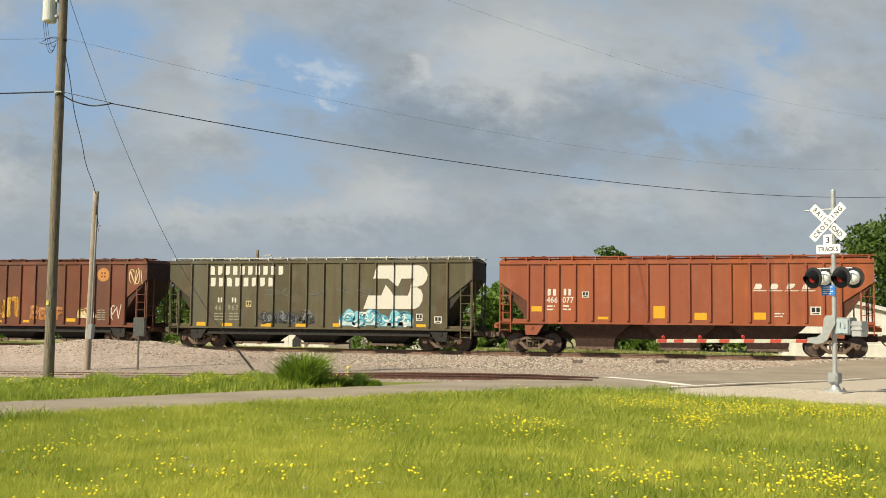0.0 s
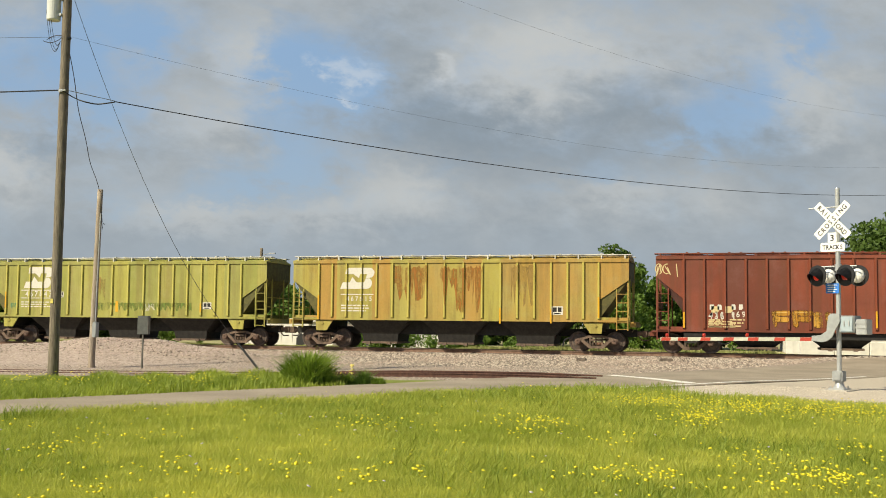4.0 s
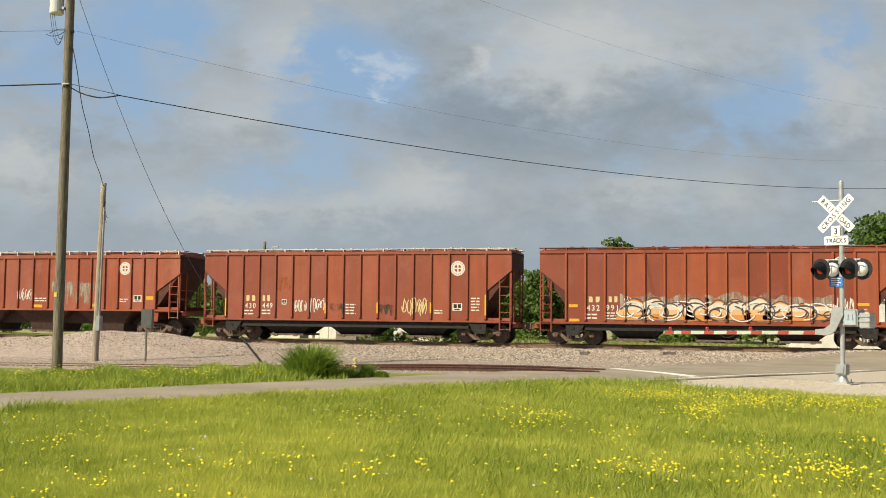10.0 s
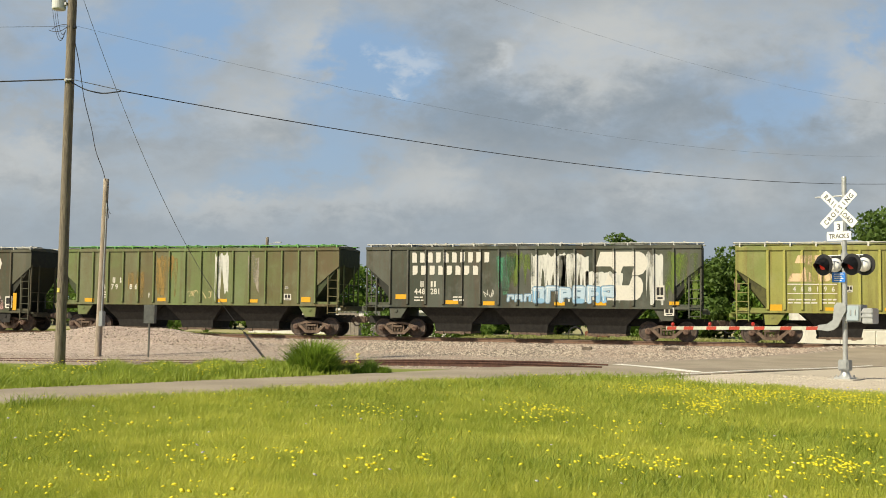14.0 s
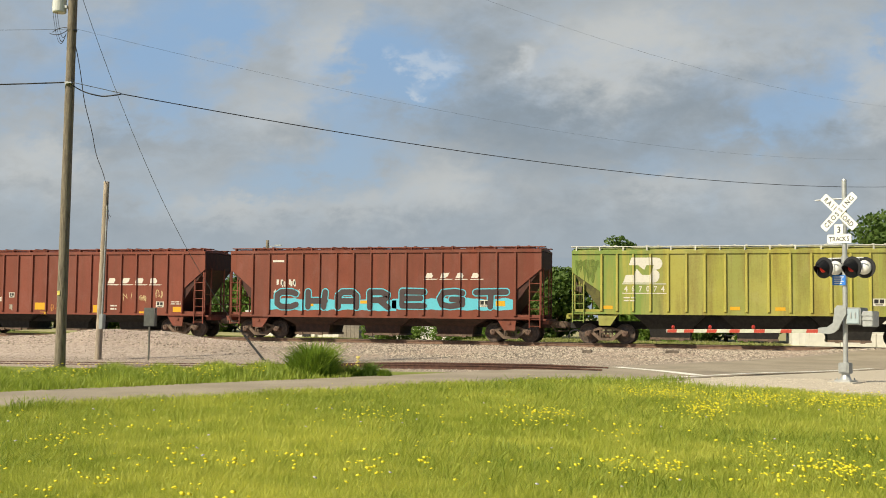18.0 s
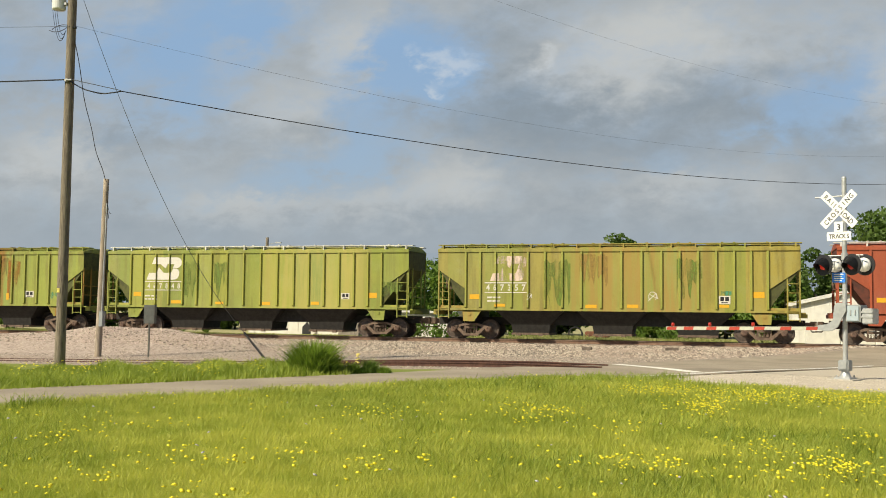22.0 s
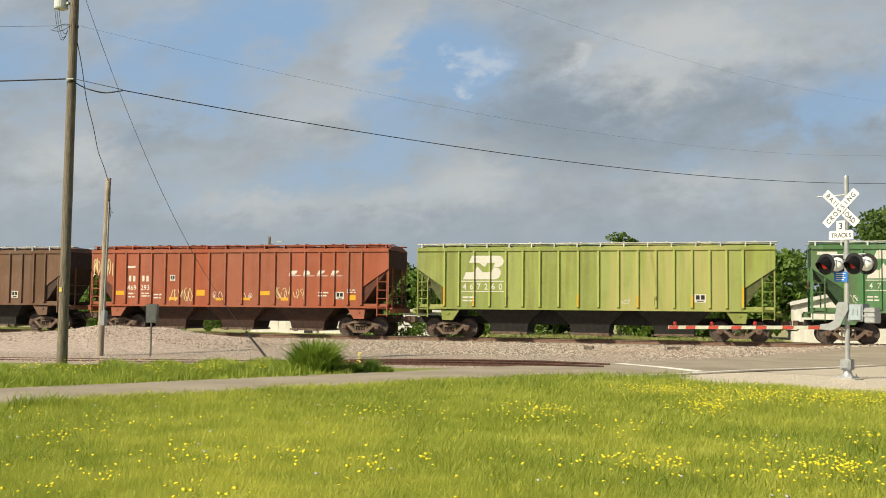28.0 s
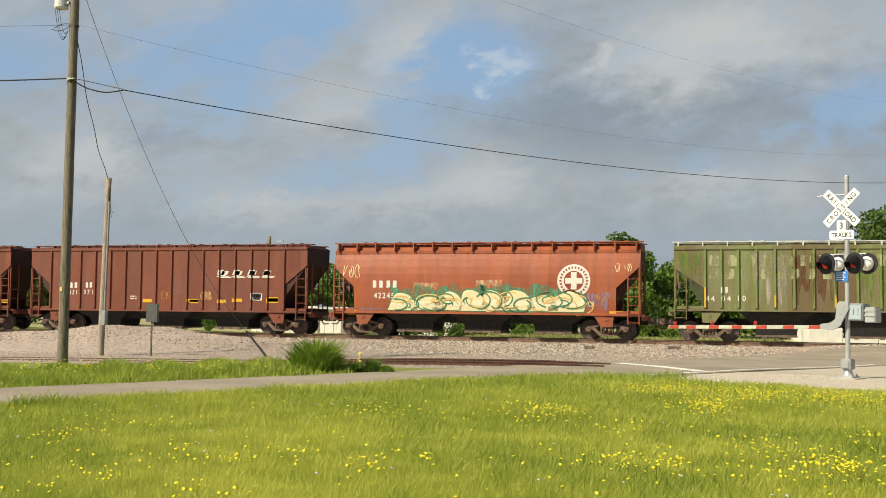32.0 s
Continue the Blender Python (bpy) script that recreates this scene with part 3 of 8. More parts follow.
def build_car(index, kind, mat, low, roofmat=None, label="", ribmat=None, grime_shade=None):
    k = KINDS[kind]
    car = tagged(new("hopper_car"), label, "hopper car", "cars of the freight train")
    kk = k.name
    # the body's colour carries the end bays' shade besides its grime
    part("body", shared(("body", kk), lambda: m_body(k)), grime_shade, car, "sloped hopper body, grime and end-bay shade in its colour")
    for s in (-1, 1):
        part("side_panel", shared(("side", kk, s), lambda: m_side(k, s)), mat, car)
        part("top_chord", shared(("chord", kk, s), lambda: m_chord(k, s)), mat, car)
        part("side_sill", shared(("sill", kk, s), lambda: m_sill(k, s)), mat, car)
    part("roof", shared(("roof", kk), lambda: m_roof(k)), mat, car)
    part("roof_walk", shared(("walk", kk), lambda: m_walk(k)), roofmat or mat, car)
    for i in range(8):
        part("hatch_cover", shared("hatch", m_hatch), roofmat or mat, car, at=((i - 3.5) * k.half / 4.2, 0, k.top + 0.02))
    if kk != "c":
        for x in k.ribs:
            part("rib", shared(("rib", kk), lambda: m_rib(k)), ribmat or mat, car, at=(x, 0, 0))
        part("far_posts", shared(("far", kk), lambda: m_far_ribs(k)), mat, car)
    for i in (-1, 0, 1):
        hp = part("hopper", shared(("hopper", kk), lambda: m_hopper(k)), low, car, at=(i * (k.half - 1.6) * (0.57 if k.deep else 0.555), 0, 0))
        part("outlet_gate", shared("gate", m_gate), TRUCK, hp)
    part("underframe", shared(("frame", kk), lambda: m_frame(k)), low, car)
    for s in (-1, 1):
        turn = (0, 0, 0 if s > 0 else math.pi)
        e = part("end_platform", shared(("end", kk), lambda: m_end(k)), mat, car)
        e.rotation_euler = turn
        h = k.half
        for y in (-1.45, -0.75, 0.75, 1.45):
            part("corner_post", shared(("post", kk), lambda: m_post(k, k.d1 + 0.1)), mat, car, at=(s * (h - 0.03), y, 0))
        for y in (-1.49, 1.49):
            part("stanchion", shared(("stanchion", kk), lambda: m_post(k, k.d2 + 0.55)), mat, car, at=(s * (h - 0.59), y, 0))
            part("side_rail", shared(("side_rail", kk), lambda: m_rail_side(k)), mat, car, at=(h - k.gus if s > 0 else -h, y, k.sill + 0.08))
        for z in (0.55, 1.05):
            part("end_rail", shared("end_rail", lambda: m_rail_x(k)), mat, car, at=(s * (h - 0.03), 0, k.sill + z))
        part("ladder", shared(("ladder", kk, s), lambda: m_ladder(k, s)), mat, car)
        c = part("coupler", shared("coupler", m_coupler), TRUCK, car, at=(s * (k.half + 0.2), 0, 0.88))
        c.rotation_euler = turn
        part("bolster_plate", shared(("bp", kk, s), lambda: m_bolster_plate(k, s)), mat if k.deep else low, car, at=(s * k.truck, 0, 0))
        tr = part("truck", shared("springs", m_springs), TRUCK, car, at=(s * k.truck, 0, 0))
        for q in (0, math.pi):
            f = part("side_frame", shared("side_frame", m_side_frame), TRUCK, tr)
            f.rotation_euler.z = q
        for d in (-0.89, 0.89):
            w = part("wheelset", shared("wheelset", m_wheelset), WHEEL, tr, at=(d, 0, WHEEL_R))
            WHEELS.append((index, w, d))
            part("bearing_cap", shared("bearing", m_bearing), BEARING, tr, at=(d, 0, WHEEL_R))
    bw = part("brake_wheel", shared("brake", m_brake), TRUCK, car, at=(-k.half - 0.05, 0.5, k.sill + 1.25))
    bw.rotation_euler.z = math.pi
    CARS.append((index, car, k))
    return car


WHEELS = []

def tone(r, g, b, k=0.95):
    q = [min(0.9, x * k) for x in lin(r, g, b)]
    if r > 1.5 * g:  # oxide reds lean to orange
        q = [q[0] * 0.9, q[1] * 1.08, q[2] * 0.68]
    elif g > r and b < g:  # greens are dull
        q[1], q[2] = q[1] * 0.93, q[2] * 0.75
    return tuple(q)


RED, RED2 = tone(174, 86, 58), tone(152, 68, 48)
LIME = tone(150, 163, 76)
# kind, place in the train, paint, second tone, streaks, rust, panel fading, underside, roof walk, label
TRAIN = []


def hopper(kind, at, c, c2, streak, rust, fade, low, walkc, label, patch=None, rib=None):
    """Paints and builds the next car of the train."""
    i = len(TRAIN)
    TRAIN.append((kind, at))
    mat = paint("wagon_paint", c, c2, streak, rust, fade, KINDS[kind].ribs[8] - KINDS[kind].ribs[7] if kind != "c" else 0.97, i, patch)
    if isinstance(walkc, tuple):
        walkc = plain("roof_paint", walkc)
    ribmat = None
    if kind == "b" and c[1] > 0.7 * c[0]:
        ribmat = paint("post_paint", tuple(min(0.9, x * 1.25 + 0.015) for x in c), c, streak * 0.6, rust * 0.4, 0.0, 1.0, i + 50)
    if rib:
        ribmat = paint("post_paint", rib, None, 0.2, 0.25, 0.0, 1.0, i + 50)
    # car colour cut down for grime and to paint in shade at the ends
    grime_shade = dark_steel("slope_grime_shade", tuple(x * 0.30 + 0.008 for x in c), tuple(x * 0.14 + 0.008 for x in c))
    build_car(i, kind, mat, low, walkc, label, ribmat, grime_shade)


hopper("b", 327.40, RED, RED2, 0.2, 0.1, 0.15, BROWN_BOTTOM, None, "orange-red covered hopper car with white lettering")
hopper("a", 308.98, tone(88, 82, 54), tone(72, 68, 44), 0.5, 0.3, 0.3, BLACK, ROOFWHITE, "dark olive covered hopper car with large white letters and blue graffiti")
hopper("a", 290.84, tone(128, 56, 35), tone(92, 46, 32), 0.55, 0.6, 0.15, BLACK, None, "rusty brown covered hopper car with yellow graffiti")
hopper("b", 272.48, tone(100, 136, 108), tone(124, 116, 84), 0.45, 0.4, 0.25, BLACK, tone(60, 150, 105), "teal green covered hopper car with rust streaks", (-7.3, 2.0, tone(84, 150, 116), 0.9), tone(124, 178, 146))
hopper("a", 253.95, tone(138, 58, 40), tone(104, 44, 34), 0.45, 0.3, 0.15, BLACK, None, "maroon covered hopper car with yellow graffiti")
hopper("b", 235.63, tone(168, 158, 68), tone(176, 134, 54), 0.3, 0.3, 0.25, BLACK, ROOFWHITE, "faded yellow-green covered hopper car with orange rust")
hopper("b", 216.76, tone(170, 164, 74), tone(142, 150, 74), 0.3, 0.25, 0.3, BLACK, ROOFWHITE, "faded yellow-green covered hopper car with a white emblem")
hopper("s", 198.26, tone(158, 74, 58), tone(140, 62, 50), 0.25, 0.1, 0.2, BROWN_BOTTOM, None, "red-brown covered hopper car with scattered white tags")
hopper("a", 180.12, tone(178, 84, 56), tone(156, 70, 48), 0.25, 0.2, 0.2, BLACK, None, "red-brown covered hopper car with bold white graffiti")
hopper("s", 162.05, tone(168, 76, 52), tone(150, 64, 46), 0.3, 0.15, 0.15, BROWN_BOTTOM, ROOFWHITE, "red covered hopper car with teal and cream graffiti")
hopper("b", 143.50, tone(84, 132, 76), tone(74, 108, 60), 0.45, 0.3, 0.4, BLACK, ROOFWHITE, "green covered hopper car with a white emblem")
hopper("a", 125.08, tone(166, 74, 50), tone(138, 56, 42), 0.22, 0.12, 0.15, BLACK, None, "brown-red covered hopper car with orange and white graffiti")
hopper("a", 106.92, tone(164, 74, 54), tone(144, 60, 46), 0.22, 0.12, 0.15, BLACK, ROOFWHITE, "brown-red covered hopper car with a round white emblem")
hopper("b", 88.39, tone(170, 74, 50), tone(150, 62, 44), 0.3, 0.15, 0.3, BROWN_BOTTOM, ROOFWHITE, "orange-brown covered hopper car with patched paint")
hopper("b", 69.64, tone(166, 76, 56), tone(152, 66, 50), 0.2, 0.1, 0.12, BROWN_BOTTOM, None, "red covered hopper car with clean white lettering")
hopper("b", 50.71, tone(152, 150, 74), tone(112, 132, 62), 0.4, 0.35, 0.3, BLACK, ROOFWHITE, "weathered yellow-green covered hopper car")
hopper("d", 32.12, tone(70, 78, 66), tone(44, 54, 46), 0.6, 0.2, 0.5, BLACK, ROOFWHITE, "dark grey-green covered hopper car with white and blue graffiti")
hopper("d", 13.88, tone(104, 126, 70), tone(98, 84, 56), 0.5, 0.35, 0.35, BLACK, tone(110, 170, 105), "patchy green covered hopper car with pale scrapes")
hopper("a", -4.65, tone(78, 80, 62), tone(60, 66, 50), 0.5, 0.3, 0.25, BLACK, ROOFWHITE, "dark olive covered hopper car with large white letters")
hopper("b", -23.05, tone(98, 124, 64), tone(88, 108, 58), 0.4, 0.25, 0.2, BLACK, ROOFWHITE, "green covered hopper car burnt brown along the side", (-0.7, 5.8, tone(122, 84, 50), 0.9))
hopper("b", -41.95, tone(166, 160, 70), tone(140, 150, 72), 0.3, 0.4, 0.25, BLACK, ROOFWHITE, "yellow-green covered hopper car with a faded emblem", (-7.2, 2.8, tone(120, 150, 78), 0.9))
hopper("s", -60.50, tone(134, 58, 46), tone(120, 50, 40), 0.3, 0.15, 0.15, BROWN_BOTTOM, None, "maroon covered hopper car with large blue block graffiti")
hopper("s", -78.77, tone(138, 58, 46), tone(126, 52, 42), 0.25, 0.1, 0.12, BLACK, None, "maroon covered hopper car with white lettering")
hopper("s", -97.05, tone(200, 190, 176, 0.95), tone(188, 177, 160, 0.95), 0.2, 0.12, 0.1, GREY_BOTTOM, None, "cream covered hopper car with black lettering")
hopper("b", -115.60, tone(172, 76, 58), tone(156, 66, 52), 0.2, 0.1, 0.12, BROWN_BOTTOM, ROOFWHITE, "red covered hopper car with white lettering")
hopper("b", -134.52, tone(142, 150, 70), tone(160, 146, 64), 0.4, 0.25, 0.25, BLACK, None, "lime green covered hopper car with worn emblem", (1.0, 3.8, tone(166, 136, 66), 0.7))
hopper("b", -153.43, tone(156, 164, 74), tone(128, 146, 66), 0.35, 0.2, 0.3, BLACK, ROOFWHITE, "lime green covered hopper car with a pale emblem", (3.5, 3.4, tone(178, 168, 88), 0.7))
hopper("b", -172.34, LIME, tone(134, 152, 76), 0.4, 0.35, 0.15, BLACK, None, "lime green covered hopper car with heavy rust runs", (1.0, 3.3, tone(150, 92, 40), 0.9))
hopper("a", -190.92, tone(166, 160, 106), tone(140, 134, 90), 0.3, 0.25, 0.3, BLACK, ROOFWHITE, "drab olive covered hopper car with silver graffiti", None, tone(150, 144, 112))
hopper("b", -209.34, tone(152, 74, 58), tone(134, 62, 50), 0.4, 0.2, 0.4, BLACK, None, "faded red covered hopper car with pale scuffed panels")
hopper("b", -228.03, tone(144, 62, 48), tone(128, 54, 42), 0.25, 0.12, 0.12, BROWN_BOTTOM, ROOFWHITE, "brown-red covered hopper car with a round pale emblem")
hopper("b", -246.85, tone(76, 132, 86), tone(70, 112, 70), 0.4, 0.35, 0.35, BLACK, ROOFWHITE, "green covered hopper car with white emblem and tags")
hopper("b", -265.77, tone(152, 168, 92), tone(138, 156, 84), 0.25, 0.25, 0.2, BLACK, ROOFWHITE, "pale green covered hopper car with a white emblem", (3.6, 3.4, tone(182, 174, 110), 0.7))
hopper("b", -284.65, tone(172, 78, 56), tone(160, 80, 62), 0.2, 0.12, 0.2, BROWN_BOTTOM, None, "red covered hopper car with yellow tags")
hopper("b", -303.52, tone(122, 86, 62), tone(98, 64, 48), 0.5, 0.45, 0.3, BLACK, ROOFWHITE, "brown weathered covered hopper car with a ghostly emblem")
hopper("b", -322.33, tone(172, 168, 108), tone(142, 132, 84), 0.5, 0.35, 0.3, BLACK, ROOFWHITE, "pale yellow covered hopper car streaked with grey", (-0.9, 1.7, tone(200, 196, 178), 0.8))
hopper("b", -341.10, tone(116, 128, 78), tone(104, 82, 56), 0.5, 0.5, 0.35, BLACK, ROOFWHITE, "peeling grey-green covered hopper car with ghost lettering", (3.6, 2.4, tone(150, 150, 116), 0.6), tone(118, 140, 84))
hopper("c", -359.20, tone(168, 78, 52), tone(150, 66, 46), 0.25, 0.2, 0.1, BLACK, None, "smooth round-sided red hopper car with pastel graffiti")
hopper("s", -376.90, tone(128, 58, 46), tone(114, 50, 40), 0.3, 0.15, 0.15, BLACK, None, "maroon covered hopper car with white lettering")
hopper("s", -395.05, tone(132, 58, 46), tone(116, 50, 40), 0.3, 0.15, 0.15, BLACK, None, "maroon covered hopper car with white lettering")
hopper("b", -413.8, tone(132, 58, 46), tone(116, 50, 40), 0.3, 0.15, 0.15, BLACK, None, "maroon covered hopper car at the end of the view")
hopper("a", 346.0, tone(150, 64, 46), tone(116, 50, 40), 0.3, 0.15, 0.15, BLACK, None, "red-brown covered hopper car far along the train")

# painted marks, car by car: kind, from, bottom, to, top (metres from the car's middle and the rail), details
MARKS = {}


def marks(index, *rows):
    MARKS.setdefault(index, []).extend(rows)


marks(0, ("blk", -6.30, 2.80, -5.77, 3.12), ("blk", -5.51, 2.81, -5.05, 3.13), ("num", -6.32, 2.46, -5.75, 2.75, "466"), ("num", -5.54, 2.46, -4.97, 2.75, "077"),
      ("lbl", -4.58, 2.71, -4.25, 3.00), ("bars", -6.30, 2.00, -5.85, 2.32), ("bars", -5.51, 2.01, -5.08, 2.33), ("y", -7.06, 2.02, -6.53, 2.28),
      ("y", -3.82, 1.66, -3.31, 1.79), ("y", -1.18, 1.73, -0.64, 2.32), ("slant", 3.40, 3.03, 6.25, 3.38), ("y", 0.72, 1.67, 1.29, 2.01))
marks(0, ("y", 3.40, 1.71, 3.95, 2.04), ("lbl", 5.90, 1.94, 6.37, 2.33), ("bars", 4.32, 1.77, 4.77, 2.02))
marks(1, ("big", -6.05, 3.85, -1.70, 4.31, 10), ("big", -6.03, 3.24, -2.23, 3.70, 8), ("blk", -5.54, 2.39, -5.22, 2.65), ("blk", -4.73, 2.39, -4.41, 2.65),
      ("dnum", -5.72, 1.98, -5.03, 2.26, "461"), ("dnum", -4.97, 1.99, -4.28, 2.27, "967"), ("lobes", 2.66, 2.10, 6.06, 4.31), ("lbl", -3.89, 2.17, -3.58, 2.48, "c"),
      ("bars", -5.71, 1.37, -5.01, 1.83, "d"), ("bars", -4.84, 1.38, -4.21, 1.84, "d"), ("y", -6.73, 1.15, -6.19, 1.35), ("y", -5.20, 1.14, -4.64, 1.31))
marks(1, ("y", -3.01, 1.14, -2.43, 1.31), ("y", -1.05, 1.15, -0.46, 1.31), ("y", 1.01, 1.17, 1.48, 1.34), ("y", 5.48, 1.19, 5.98, 1.34),
      ("graf", 1.47, 1.20, 5.31, 2.13, "cyan", 6, 11), ("tag", -3.29, 2.71, 3.31, 3.18, "grey", 5), ("graf", -3.18, 1.29, -0.10, 2.03, "grey", 6, 3),
      ("lbl", 5.47, 1.51, 5.81, 1.87), ("lbl", 6.42, 1.39, 6.81, 1.74))
marks(2, ("tag", 7.28, 3.29, 8.28, 4.32, "cream", 3), ("disc", 5.32, 3.50, 6.06, 4.24, "ochre"), ("dnum", -5.92, 1.73, -5.24, 2.04, "435"),
      ("dnum", -4.97, 1.74, -4.33, 2.05, "372"), ("blk", -6.05, 2.11, -5.19, 2.36, "c"), ("blk", -5.04, 2.11, -4.33, 2.37, "c"), ("bars", -5.91, 1.18, -5.41, 1.64, "c"),
      ("bars", -5.02, 1.19, -4.41, 1.65, "c"), ("graf", -3.11, 1.29, -1.57, 2.73, "amber", 2, 1), ("graf", -1.18, 1.32, 0.41, 2.74, "amber", 2, 2),
      ("graf", 1.09, 1.28, 3.25, 2.22, "rustc", 4, 3), ("graf", 4.28, 1.44, 5.20, 2.45, "cream", 1, 4))
marks(2, ("tag", 6.20, 1.38, 6.89, 2.25, "white", 2), ("tag", -6.98, 1.26, -6.09, 2.29, "white", 2), ("lbl", -3.85, 1.81, -3.54, 2.12, "c"),
      ("y", 0.70, 1.22, 1.10, 1.35), ("y", 3.45, 1.29, 4.04, 1.47), ("y", -1.28, 1.22, -0.69, 1.32), ("bars", 5.39, 1.32, 5.94, 1.96, "d"))
marks(3, ("num", -7.09, 1.92, -6.47, 2.20, "62"), ("num", -5.51, 1.94, -4.91, 2.22, "83"), ("blk", -6.37, 2.25, -5.81, 2.62), ("lbl", 0.68, 1.89, 1.13, 2.31),
      ("lbl", 1.61, 1.90, 2.06, 2.29), ("y", -7.46, 1.68, -7.17, 2.61), ("y", -3.37, 1.73, -3.18, 2.30), ("y", -0.63, 1.71, -0.46, 2.27), ("y", 2.19, 1.69, 2.37, 2.24),
      ("y", 7.03, 1.72, 7.25, 2.66), ("bars", -4.91, 1.72, -4.31, 2.23), ("bars", -1.38, 1.71, -0.74, 2.26))
marks(3, ("bars", 6.53, 1.85, 6.93, 2.25), ("tag", 4.10, 1.66, 4.57, 2.20, "grey", 2), ("prim", -6.40, 2.85, -5.07, 4.29, "dark"))
marks(4, ("disc", 5.32, 3.02, 6.15, 3.79, "white"), ("blk", -5.93, 1.93, -4.63, 2.23, "c"), ("num", -5.99, 1.64, -5.19, 1.95, "436"),
      ("num", -4.99, 1.65, -4.62, 1.96, "1"), ("graf", -3.23, 1.24, -0.43, 2.07, "amber", 3, 5), ("lbl", 5.44, 1.32, 6.00, 1.76), ("y", 7.01, 1.40, 7.22, 2.16),
      ("bars", 6.37, 1.48, 6.90, 2.01, "c"), ("tag", -8.42, 3.61, -7.29, 4.37, "cream", 3), ("bars", -5.97, 1.18, -4.67, 1.54, "c"), ("y", 1.94, 1.19, 2.47, 1.33),
      ("num", -5.95, 1.72, -5.23, 1.99, "436"))
marks(4, ("num", -5.00, 1.73, -4.23, 2.00, "169"), ("blk", -5.95, 2.06, -5.24, 2.31), ("blk", -4.95, 2.07, -4.30, 2.32), ("bars", -5.94, 1.18, -5.22, 1.62, "c"),
      ("bars", -4.99, 1.19, -4.28, 1.64, "c"), ("y", 1.36, 1.28, 1.51, 2.04), ("y", -7.08, 1.21, -6.95, 1.95), ("y", 4.22, 1.27, 4.33, 2.02),
      ("y", 7.08, 1.31, 7.23, 2.27))
marks(5, ("lobes", -6.06, 3.02, -4.20, 4.10), ("num", -5.76, 2.40, -4.28, 2.64, "467615"), ("bars", -6.01, 2.71, -4.25, 2.76), ("bars", -5.99, 1.79, -4.36, 2.20),
      ("lbl", 4.94, 1.77, 5.49, 2.18), ("y", 2.16, 1.32, 2.34, 2.09), ("y", 4.69, 1.35, 4.86, 2.03), ("y", 7.11, 1.62, 7.32, 2.64), ("y", -7.22, 1.45, -6.95, 2.69),
      ("prim", -3.13, 2.43, -1.36, 4.26, "rust"), ("prim", -0.74, 1.85, 1.51, 4.26, "rust"), ("prim", 2.91, 2.17, 4.27, 4.31, "tan"))
marks(6, ("lobes", -6.12, 3.03, -4.25, 4.21), ("num", -6.05, 2.57, -4.24, 2.88, "467843"), ("bars", -6.28, 2.89, -4.25, 2.94), ("bars", -6.27, 2.46, -4.24, 2.50),
      ("bars", -6.27, 1.91, -4.24, 2.28), ("lbl", -3.81, 2.52, -3.54, 2.84), ("y", -7.14, 1.94, -6.94, 2.82), ("y", -4.13, 1.81, -3.97, 2.24),
      ("y", 4.61, 1.76, 4.76, 2.22), ("lbl", 5.00, 1.92, 5.52, 2.28), ("tag", 1.55, 1.78, 2.16, 2.25, "white", 2), ("prim", -1.38, 1.81, 4.36, 2.27, "green"))
marks(6, ("prim", -1.36, 2.33, -0.94, 3.67, "tan"), ("y", -0.26, 1.75, -0.10, 2.33), ("prim", -6.94, 1.86, -6.52, 2.21, "teal"))
marks(7, ("slant", 2.38, 3.18, 5.63, 3.45), ("blk", -5.82, 2.77, -5.28, 3.10), ("blk", -5.03, 2.77, -4.50, 3.10), ("num", -5.93, 2.26, -5.20, 2.52, "431"),
      ("num", -4.98, 2.27, -4.22, 2.53, "092"), ("bars", -7.85, 3.91, -7.18, 4.06), ("y", -6.78, 1.65, -6.11, 1.94), ("y", -2.22, 1.73, -1.57, 2.14),
      ("y", 1.45, 1.77, 2.07, 2.17), ("y", 6.21, 1.74, 6.83, 1.99), ("y", -0.31, 1.67, 0.25, 1.83), ("y", -4.86, 1.67, -4.27, 1.81))
marks(7, ("lbl", 5.23, 1.76, 5.71, 2.15), ("tag", 0.55, 1.77, 1.30, 2.40, "white", 2), ("tag", 2.36, 2.04, 2.77, 2.47, "white", 2),
      ("tag", 3.37, 2.02, 3.74, 2.48, "white", 2), ("tag", 4.21, 2.03, 4.64, 2.49, "white", 2), ("tag", 6.00, 2.08, 6.71, 2.56, "white", 3),
      ("tag", -7.84, 3.06, -7.22, 3.60, "rustc", 2), ("bars", -5.79, 1.75, -5.25, 2.10), ("bars", -4.94, 1.76, -4.40, 2.11),
      ("tag", -1.33, 1.71, -0.56, 2.00, "white", 1), ("bars", -3.05, 1.78, -2.47, 1.95), ("y", 7.64, 2.01, 8.16, 2.29))
marks(8, ("disc", 5.20, 3.18, 6.05, 3.97, "white"), ("tag", 6.22, 3.05, 6.97, 3.77, "white", 4), ("tag", 7.25, 3.44, 8.22, 3.83, "white", 3),
      ("slab", -6.75, 1.15, -4.33, 1.66, "black"), ("graf", -6.6, 1.66, -4.40, 2.40, "grey", 3, 8), ("num", -6.05, 1.67, -5.30, 1.99, "432"), ("num", -5.12, 1.69, -4.34, 2.00, "359"),
      ("blk", -6.03, 2.03, -5.31, 2.32), ("blk", -5.13, 2.04, -4.35, 2.33), ("graf", -3.22, 1.11, 0.34, 2.40, "silver", 4, 9),
      ("tag", 1.21, 2.25, 2.46, 3.10, "cream", 4), ("tag", 1.11, 1.25, 2.48, 2.04, "cream", 5), ("tag", 4.53, 1.29, 5.15, 2.41, "white", 3))
